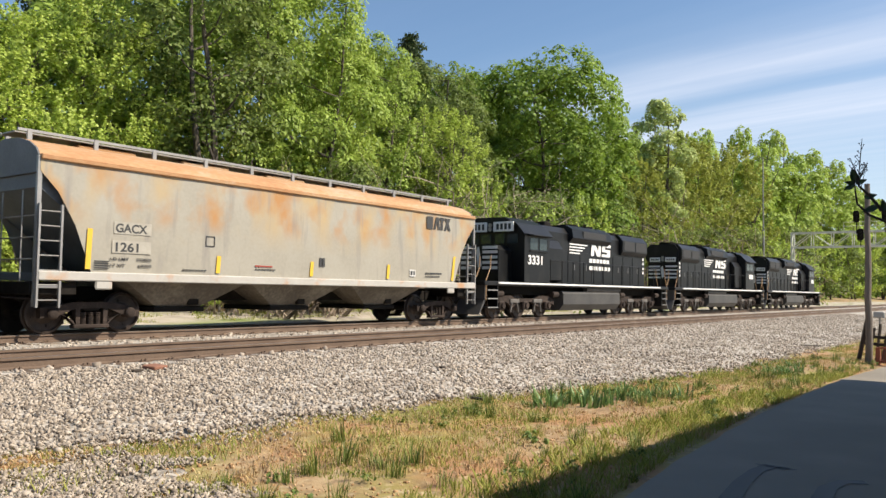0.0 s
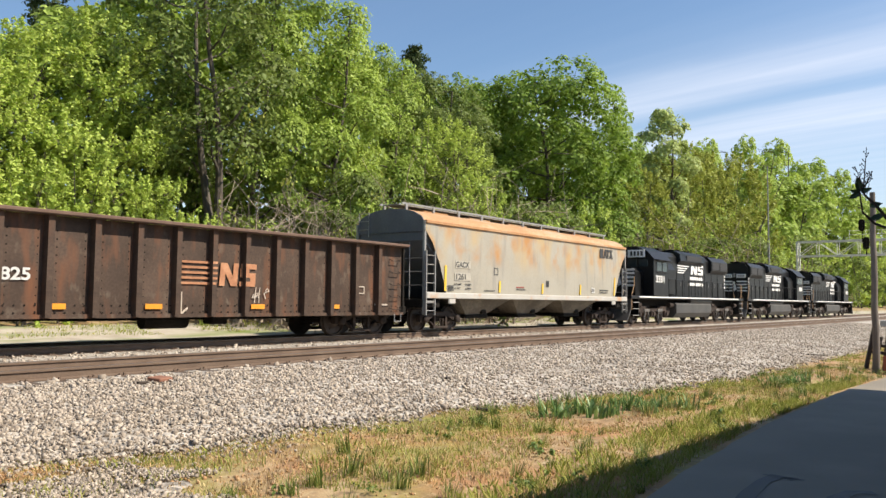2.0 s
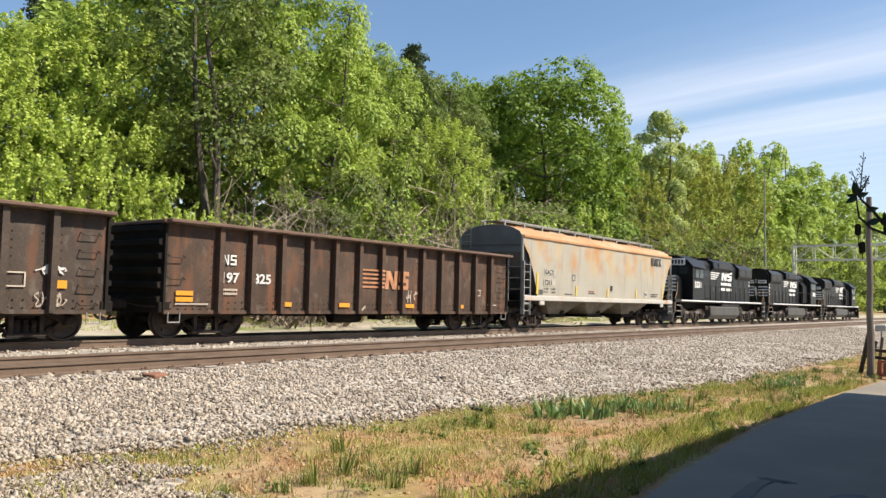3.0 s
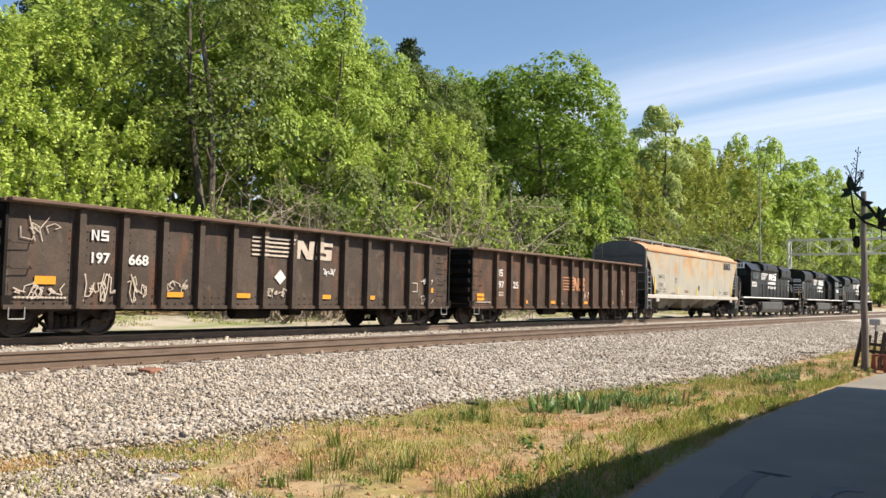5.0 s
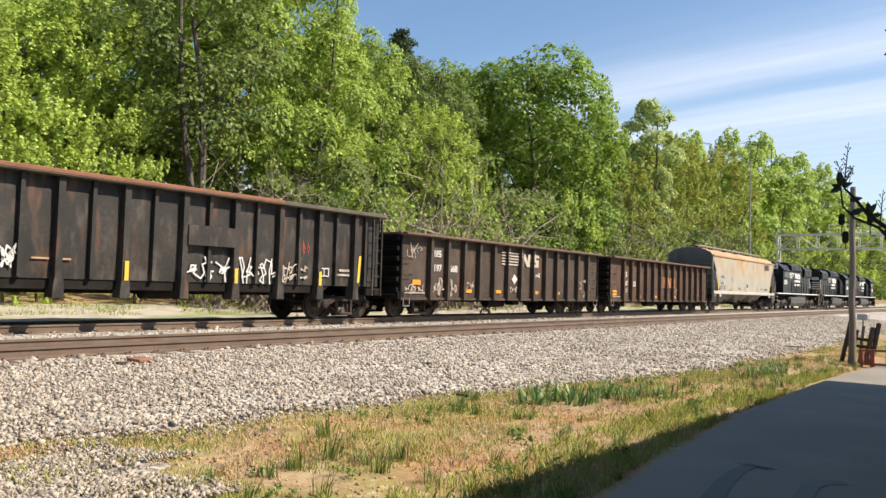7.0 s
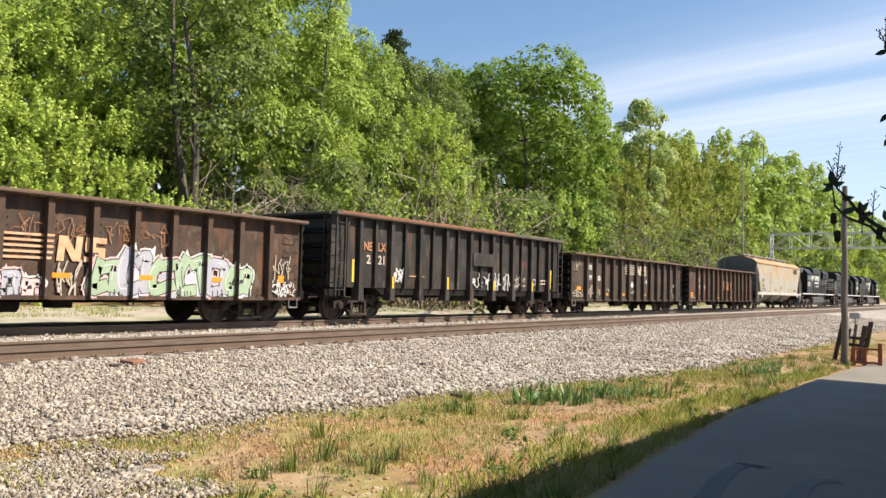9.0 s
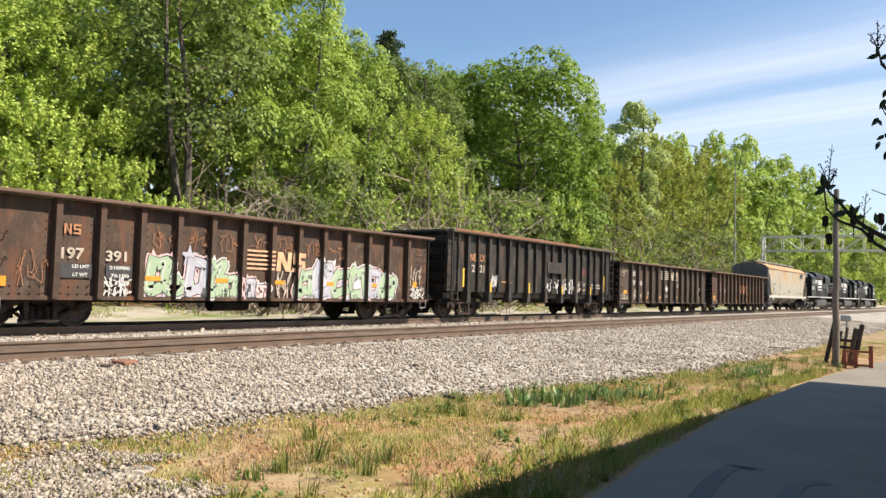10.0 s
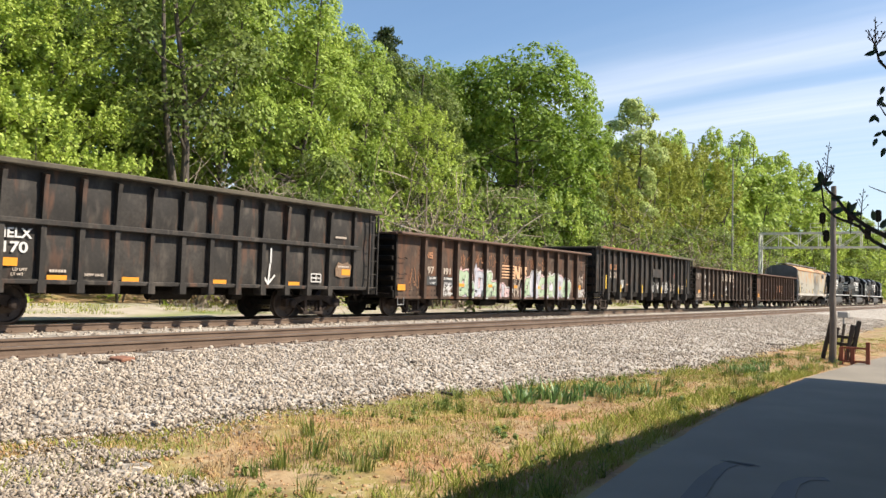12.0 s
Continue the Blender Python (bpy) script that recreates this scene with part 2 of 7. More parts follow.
def height(x, y):
    a, e = toe(x), road_edge(x)
    n1 = 0.05 * noise.noise((x * 0.6, y * 0.6, 0)) + 0.025 * noise.noise((x * 2.3, y * 2.3, 5))
    if y < e + 0.3:
        return -0.54
    if y < a:
        k = min(1, (y - e - 0.3) / 0.8)
        return -0.54 + k * (0.03 + n1 + 0.05 * math.sin((y - e) / max(a - e, 0.1) * math.pi))
    if y < 11.15:
        k = (y - a) / (11.15 - a)
        return -0.50 + 0.32 * k + n1 * (1 - k)
    if y < 20.2:
        return -0.18
    if y < 21.5:
        return -0.18 - 0.075 * (y - 20.2)
    return -0.28 + n1 * 1.5 + min(4.0, (y - 21.5) * 0.085)


def sheet(name, xs, ys, mat, lift=0.0, z=None):
    verts, faces = [], []
    for x in xs:
        for y in ys:
            verts.append((x, y, (height(x, y) if z is None else z) + lift))
    n = len(ys)
    for i in range(len(xs) - 1):
        for j in range(n - 1):
            a = i * n + j
            faces.append((a, a + n, a + n + 1, a + 1))
    me = bpy.data.meshes.new(name)
    me.from_pydata(verts, [], faces)
    me.polygons.foreach_set("use_smooth", [True] * len(faces))
    me.materials.append(mat)
    return new(name, me)


XS = [-1500, -400, -120, -50, -25, -12] + [-6 + 0.25 * i for i in range(180)] + [39 + 1.0 * i for i in range(40)] + [80, 90, 105, 125, 150, 190, 250, 400, 900, 2500]
YS = [-1500, -300, -80, -25, -10, -4, -1] + [0 + 0.22 * i for i in range(55)] + [12.5, 15, 18, 20, 20.5, 21, 22, 23, 24, 25, 26, 27, 29, 32, 36, 42, 50, 60, 80, 120, 300, 900, 2500]
ground = tagged(sheet("ground", XS, YS, M_GROUND, lift=-0.03), "dry reddish soil bank with patchy spring grass", "ground", kind="structure")
verge = tagged(sheet("gravel_track", [-60 + 4 * i for i in range(110)], [19.6, 20.2, 21, 22, 23, 24, 25, 26.2], M_VERGE, lift=0.03),
               "pale gravel strip with weeds behind the tracks", "gravel", kind="structure")

bx = [-60, -30, -12] + [-6 + 0.5 * i for i in range(100)] + [45 + 3 * i for i in range(40)] + [170, 200, 260, 400, 700]
bv, bf = [], []
for x in bx:
    a = toe(x)
    for k in range(9):
        y = a - 0.15 + (11.2 - a + 0.15) * k / 8
        bv.append((x, y, height(x, y) + 0.004 - (0.06 if k == 0 else 0)))
    for y in (12.3, 14, 16, 18, 19.4, 20.3):
        bv.append((x, y, -0.176 - (0.14 if y > 20 else 0)))
for i in range(len(bx) - 1):
    for j in range(14):
        a = i * 15 + j
        bf.append((a, a + 15, a + 16, a + 1))
me = bpy.data.meshes.new("ballast")
me.from_pydata(bv, [], bf)
me.materials.append(M_BALLAST)
ballast = tagged(new("ballast_bed", me), "bed of pale grey crushed stone under the tracks", "ballast", kind="structure")

# Road: an asphalt sheet whose edge follows the bank.
rx = [-60, -30, -12] + [-6 + 0.5 * i for i in range(73)] + [33, 38, 45, 60]
bm = bmesh.new()
prev = None
for x in rx:
    w = 0.05 * noise.noise((x * 1.3, 0, 3))
    row = [bm.verts.new((x, y, z)) for y, z in ((-14, -0.53), (-6, -0.53), (road_edge(x) - 0.25 + w, -0.525), (road_edge(x) + w, -0.53), (road_edge(x) + 0.02 + w, -0.60))]
    if prev:
        for j in range(4):
            bm.faces.new((prev[j], row[j], row[j + 1], prev[j + 1]))
    prev = row
road = tagged(part("road", bm, M_ASPHALT), "worn grey asphalt road with tar patches", "road", kind="structure")


def tar_patch(points, w):
    bm = bmesh.new()
    rows = []
    for i, p in enumerate(points):
        a, b = Vector(points[max(i - 1, 0)]), Vector(points[min(i + 1, len(points) - 1)])
        d = (b - a).normalized() * w * 0.5 * (0.85 + 0.3 * ((i * 5) % 3) / 2)
        rows.append([bm.verts.new((p[0] - d.y, p[1] + d.x, -0.520)), bm.verts.new((p[0] + d.y, p[1] - d.x, -0.520))])
    for a, b in zip(rows, rows[1:]):
        bm.faces.new((a[0], a[1], b[1], b[0]))
    return tagged(part("tar_seam", bm, M_TAR), "dark tar sealed crack in the asphalt", "tar seam", kind="structure")


tar_patch(((5.61, 1.86), (6.3, 1.96), (6.99, 2.06), (7.57, 2.1), (7.87, 2.06), (7.83, 1.89)), 0.15)
tar_patch(((7.88, 2.19), (7.84, 2.05), (7.86, 1.82)), 0.04)
tar_patch(((6.26, 1.35), (6.79, 1.4), (7.32, 1.45), (7.63, 1.39), (7.72, 1.23)), 0.14)

# ---- tracks ----
RAIL_PROFILE = ((-0.07, -0.17), (0.07, -0.17), (0.07, -0.155), (0.012, -0.135), (0.012, -0.045), (0.037, -0.035), (0.037, -0.004),
                (0.03, 0.0), (-0.03, 0.0), (-0.037, -0.004), (-0.037, -0.035), (-0.012, -0.045), (-0.012, -0.135), (-0.07, -0.155))


def build_track(yc, label):
    track = tagged(new("railway_track"), label, "railway track", kind="structure")
    for s in (-1, 1):
        bm = bmesh.new()
        prism(bm, [(yc + s * 0.752 + a, b) for a, b in RAIL_PROFILE], -80, 700, "x")
        part("rail", bm, M_RAIL, track, "rusty steel rail")
        bm = bmesh.new()
        box(bm, -80, 700, yc + s * 0.752 - 0.028, yc + s * 0.752 + 0.028, -0.004, 0.003)
        part("running_surface", bm, M_RAILHEAD, track, "worn shiny rail top")
    return track


track_far = build_track(TRACK, "rusty railway track on which the train runs")
track_near = build_track(TRACK2, "empty rusty railway track in ballast")


# ---- trees ----
rng = np.random.default_rng(7)


def kites(name, p, nrm, u, size, mat):
    """Small bent leaves at p with the given normals and tips towards u."""
    n = len(p)
    nrm = nrm / np.linalg.norm(nrm, axis=1)[:, None]
    u = u - nrm * np.sum(u * nrm, axis=1)[:, None]
    u /= np.maximum(np.linalg.norm(u, axis=1), 1e-6)[:, None]
    w = np.cross(nrm, u)
    s = size * (0.6 + 0.8 * rng.random(n))[:, None]
    verts = np.stack([p - u * s * 0.5, p + w * s * 0.33 + nrm * s * 0.08, p + u * s * 0.5, p - w * s * 0.33 + nrm * s * 0.08], axis=1).reshape(-1, 3)
    return cloud_mesh(name, verts, np.arange(4 * n).reshape(n, 4), mat)


def leaf_mesh(name, centres, radii, per, size, mat, flat=0.7, droop=0.25):
    """Loose balls of leaves round the centres."""
    c = np.repeat(np.asarray(centres), per, axis=0)
    r = np.repeat(np.asarray(radii), per)
    n = len(c)
    d = rng.normal(size=(n, 3))
    d /= np.linalg.norm(d, axis=1)[:, None]
    d *= (rng.random(n) ** 0.45)[:, None] * r[:, None]
    d[:, 2] *= flat
    nrm = d / np.maximum(r[:, None], 0.01) * 0.8 + rng.normal(size=(n, 3)) * 0.5
    nrm[:, 2] += 0.45
    u = rng.normal(size=(n, 3))
    u[:, 2] -= droop
    return kites(name, c + d, nrm, u, size, mat)


def bough_mesh(name, centres, ways, radii, per, size, mat, spray):
    """Boughs: drooping caps of layered leaves, or (spray) upright shoots set with leaves."""
    up = np.array((0, 0, 1.0))
    d = ways * (0.5 if spray else 0.7) + up * (0.75 if spray else 0.5)
    d /= np.linalg.norm(d, axis=1)[:, None]
    e1 = np.cross(d, rng.normal(size=d.shape))
    e1 /= np.linalg.norm(e1, axis=1)[:, None]
    e2 = np.cross(d, e1)
    c, d, e1, e2, b = (np.repeat(a, per, axis=0) for a in (centres, d, e1, e2, radii))
    n = len(c)
    th = rng.uniform(0, 6.283, n)
    around = e1 * np.cos(th)[:, None] + e2 * np.sin(th)[:, None]
    if spray:
        t = rng.random(n)
        rho = b * (0.62 * (1.12 - t)) * np.sqrt(rng.random(n))
        p = c + d * (b * (1.7 * t - 0.6))[:, None] + around * rho[:, None]
        nrm = around * 0.6 + d * 0.5 + rng.normal(size=(n, 3)) * 0.5
        tip = around + d * 0.7
    else:
        rho = b * np.sqrt(rng.random(n))
        p = c + around * rho[:, None] - d * (0.55 * rho ** 2 / b)[:, None] + rng.normal(size=(n, 3)) * (0.10 * b)[:, None]
        p[:, 2] -= 0.22 * rho ** 2 / b
        nrm = d + around * (0.75 * rho / b)[:, None] + rng.normal(size=(n, 3)) * 0.42
        tip = around + rng.normal(size=(n, 3)) * 0.5 - up * 0.5
    return kites(name, p, nrm, tip, size, mat)


def grow(bm, start, direction, length, radius, depth, tips, spread=0.6, rise=0.25, sides=6):
    """A limb of three bent pieces that forks; collects the ends of the twigs."""
    p, d, r = Vector(start), Vector(direction).normalized(), radius
    for k in range(3):
        q = p + d * (length / 3)
        tube(bm, p, q, r, r * 0.82, n=sides, caps=False)
        if depth > 0 and k > 0:
            side = d.cross(Vector(rng.normal(size=3))).normalized()
            grow(bm, q, d * (1 - spread) + side * spread + Vector((0, 0, rise)), length * rng.uniform(0.5, 0.75), r * 0.6, depth - 1, tips, spread, rise, max(3, sides - 1))
        if depth <= 1:
            tips.append(q.copy())
        d = (d + Vector(rng.normal(size=3)) * 0.16 + Vector((0, 0, 0.06))).normalized()
        p, r = q, r * 0.82
    tips.append(p.copy())


def make_tree(name, h, crown_r, base, mat, label, lobes, boughs, per, leaf, bough_r=0.7, spray=False, multi=1, belly=0.45, inner=0.22, thick=1.0, blunt=2.0):
    """A tree of height h: forking trunk, limbs to the lobes of the crown, and boughs of leaves over each lobe."""
    root = tagged(new(name), label, "tree")
    bm, path = bmesh.new(), []
    for k in range(multi):
        p = Vector((0.35 * k, 0.2 * k, -0.6))
        d = Vector((rng.uniform(-0.10, 0.10) * multi, rng.uniform(-0.06, 0.06) * multi, 1)).normalized()
        r = h * 0.0135 * thick / (1 + 0.25 * (multi - 1))
        for i in range(10):
            q = p + d * (h * 0.094)
            tube(bm, p, q, r, r * 0.84, n=8, caps=False)
            path.append((q.copy(), r))
            p, r = q, r * 0.84
            d = (d + Vector(rng.normal(size=3)) * 0.05).normalized()
    cen, way, rad = [], [], []
    a0 = rng.uniform(0, 6.283)
    for i in range(lobes):
        f = base + (0.97 - base) * (i + 0.6) / lobes
        g = (f - base) / (1 - base)
        env = crown_r * (max(0.0, 1 - ((g - belly) / (1 - belly)) ** blunt) ** 0.5 if g > belly else 0.72 + 0.28 * g / belly)
        lr = crown_r * rng.uniform(0.30, 0.46)
        a = a0 + 2.39996 * i
        rr = max(0.0, env - lr) * rng.uniform(0.75, 1.12)
        c = Vector((rr * math.cos(a), rr * math.sin(a), min(f * h, h - lr * 0.9)))
        q, r = min(path, key=lambda s: (s[0] - c).length + 1.5 * max(0.0, s[0].z - c.z + 0.4 * rr))
        m = q.lerp(c, 0.5) + Vector((0, 0, -0.12 * rr))
        tube(bm, q, m, r * 0.5, r * 0.36, n=6, caps=False)
        tube(bm, m, c, r * 0.36, r * 0.2, n=5, caps=False)
        for j in range(max(3, boughs // lobes)):
            v = Vector(rng.normal(size=3))
            v.z = abs(v.z) - 0.35 if rng.random() < 0.8 else v.z
            v = (v.normalized() + Vector((math.cos(a), math.sin(a), 0.25)) * 0.35).normalized()
            k = rng.uniform(0.15, 0.6) if rng.random() < inner else rng.uniform(0.72, 1.08)
            p = c + Vector((v.x, v.y, v.z * 0.85)) * (lr * k)
            cen.append(tuple(p))
            way.append(tuple(v))
            rad.append(bough_r * rng.uniform(0.6, 1.3))
            if j % 3 == 0:
                tube(bm, c, p, r * 0.13, 0.012, n=3, caps=False)
    part("trunk", bm, M_BARK, root, "dark furrowed trunk with limbs")
    ob = new("crown", bough_mesh("crown", np.array(cen), np.array(way), np.array(rad), per, leaf, mat, spray))
    ob.parent = root
    return root


def make_brush(name, h, r, label, mat, leaves, stems=38):
    """Bare spring undergrowth with a few leaves."""
    root = tagged(new(name), label, "shrub")
    bm, tips = bmesh.new(), []
    for _ in range(stems):
        a, q = rng.uniform(0, 2 * math.pi), rng.random() ** 0.5 * r * 0.7
        grow(bm, (q * math.cos(a), q * math.sin(a), -0.4), (rng.normal() * 0.75, rng.normal() * 0.75, 1), h * rng.uniform(0.30, 0.55), 0.05, 2, tips, 0.72, 0.02, 3)
    part("branchwork", bm, M_TWIG, root, "bare grey-brown branches")
    tips = np.array([tuple(t) for t in tips])
    pick = tips[rng.integers(0, len(tips), leaves)]
    ob = new("crown", leaf_mesh("crown", pick, np.full(leaves, 0.45), 24, 0.14, mat))
    ob.parent = root
    return root


def make_pine(name, h):
    root = tagged(new(name), "tall dark pine standing behind the wood", "tree")
    bm = bmesh.new()
    tube(bm, (0, 0, -1), (0.2, 0, h), h * 0.012, 0.06, n=8)
    pts, rad = [], []
    for i in range(64):
        z = h * (0.62 + 0.38 * rng.random())
        f = (1.05 - z / h) / 0.43
        a, l = rng.uniform(0, 6.283), h * 0.15 * (0.25 + 0.75 * f) * rng.uniform(0.5, 1)
        e = Vector((math.cos(a) * l, math.sin(a) * l, z + l * 0.2))
        tube(bm, (0, 0, z), e, 0.07, 0.03, n=5)
        for k in (0.55, 0.8, 1.0):
            pts.append((e.x * k, e.y * k, z + (e.z - z) * k))
            rad.append(0.8)
    part("trunk", bm, M_BARK, root)
    ob = new("crown", leaf_mesh("crown", pts, rad, 36, 0.40, M_PINE, flat=0.8))
    ob.parent = root
    return root


KINDS = {
    "dome": lambda: make_tree("broadleaf_tree", 16, 6.0, 0.16, M_LEAF_DEEP, "large domed deep green broadleaf tree", 34, 560, 56, 0.24, 0.70, belly=0.4, thick=1.3, blunt=3.4),
    "open": lambda: make_tree("broadleaf_tree", 16, 4.2, 0.36, M_LEAF_DARK, "tall tree with dark bare limbs and thin leaves", 18, 300, 54, 0.165, 0.60, multi=2, inner=0.35, thick=1.5),
    "mid": lambda: make_tree("broadleaf_tree", 16, 3.8, 0.16, M_LEAF_MID, "fresh green broadleaf tree at the wood's edge", 22, 400, 54, 0.18, 0.60),
    "light": lambda: make_tree("broadleaf_tree", 16, 3.8, 0.12, M_LEAF_LIGHT, "light yellow-green spring tree", 22, 480, 50, 0.165, 0.58, spray=True, multi=2),
    "olive": lambda: make_tree("broadleaf_tree", 16, 4.4, 0.08, M_LEAF_OLIVE, "olive green tree with young leaves", 18, 260, 46, 0.25, 0.7, spray=True, multi=2),
    "slim": lambda: make_tree("broadleaf_tree", 16, 2.4, 0.12, M_LEAF_PALE, "slim tree with small pale green leaves", 24, 480, 44, 0.20, 0.45, belly=0.6, thick=1.3),
    "back": lambda: make_tree("broadleaf_tree", 16, 4.8, 0.05, M_LEAF_MID, "green tree deep in the wood", 18, 220, 44, 0.36, 0.95),
    "spire": lambda: make_tree("broadleaf_tree", 16, 3.2, 0.05, M_LEAF_SPRING, "upright fresh green tree far along the line", 22, 270, 32, 0.27, 0.55),
    "far": lambda: make_tree("broadleaf_tree", 16, 4.0, 0.02, M_LEAF_MID, "green tree far along the line", 16, 150, 34, 0.42, 0.9),
    "bush": lambda: make_tree("bush", 7, 3.0, 0.02, M_LEAF_LIGHT, "bright green bush at the foot of the wood", 12, 130, 52, 0.16, 0.45, spray=True, multi=3),
    "bush_dark": lambda: make_tree("bush", 7, 3.2, 0.02, M_LEAF_DARK, "green bush at the foot of the wood", 12, 120, 50, 0.17, 0.5, multi=3),
    "brush": lambda: make_brush("brushwood", 7, 2.8, "leafless grey-brown brush with few new leaves", M_LEAF_OLIVE, 14),
    "vine": lambda: make_brush("brushwood", 8, 3.0, "tangled bare brush partly leafed out", M_LEAF_MID, 60),
    "pine": lambda: make_pine("pine_tree", 30),
}
MADE = {}


def plant(kind, x, y, h, r=None):
    """A plant whose top is at height h and whose crown is r wide from its axis."""
    first = kind not in MADE
    if first:
        MADE[kind] = KINDS[kind]()
        co = np.array([v.co for v in MADE[kind].children[1].data.vertices])
        MADE[kind]["reach"] = float(np.percentile(co[:, 2], 99.7))
        MADE[kind]["span"] = float(np.percentile(np.hypot(co[:, 0], co[:, 1]), 97))
    k = (h - height(x, y)) / MADE[kind]["reach"]
    w = r / MADE[kind]["span"] if r and kind not in ("brush", "vine") else k * 0.85
    m = Matrix.Translation((x, y, height(x, y))) @ Matrix.Rotation(rng.uniform(0, 6.28), 4, "Z") @ Matrix.Diagonal((w, w, k, 1))
    ob = MADE[kind] if first else copy_thing(MADE[kind], Matrix.Identity(4))
    ob.matrix_basis = m
    return ob


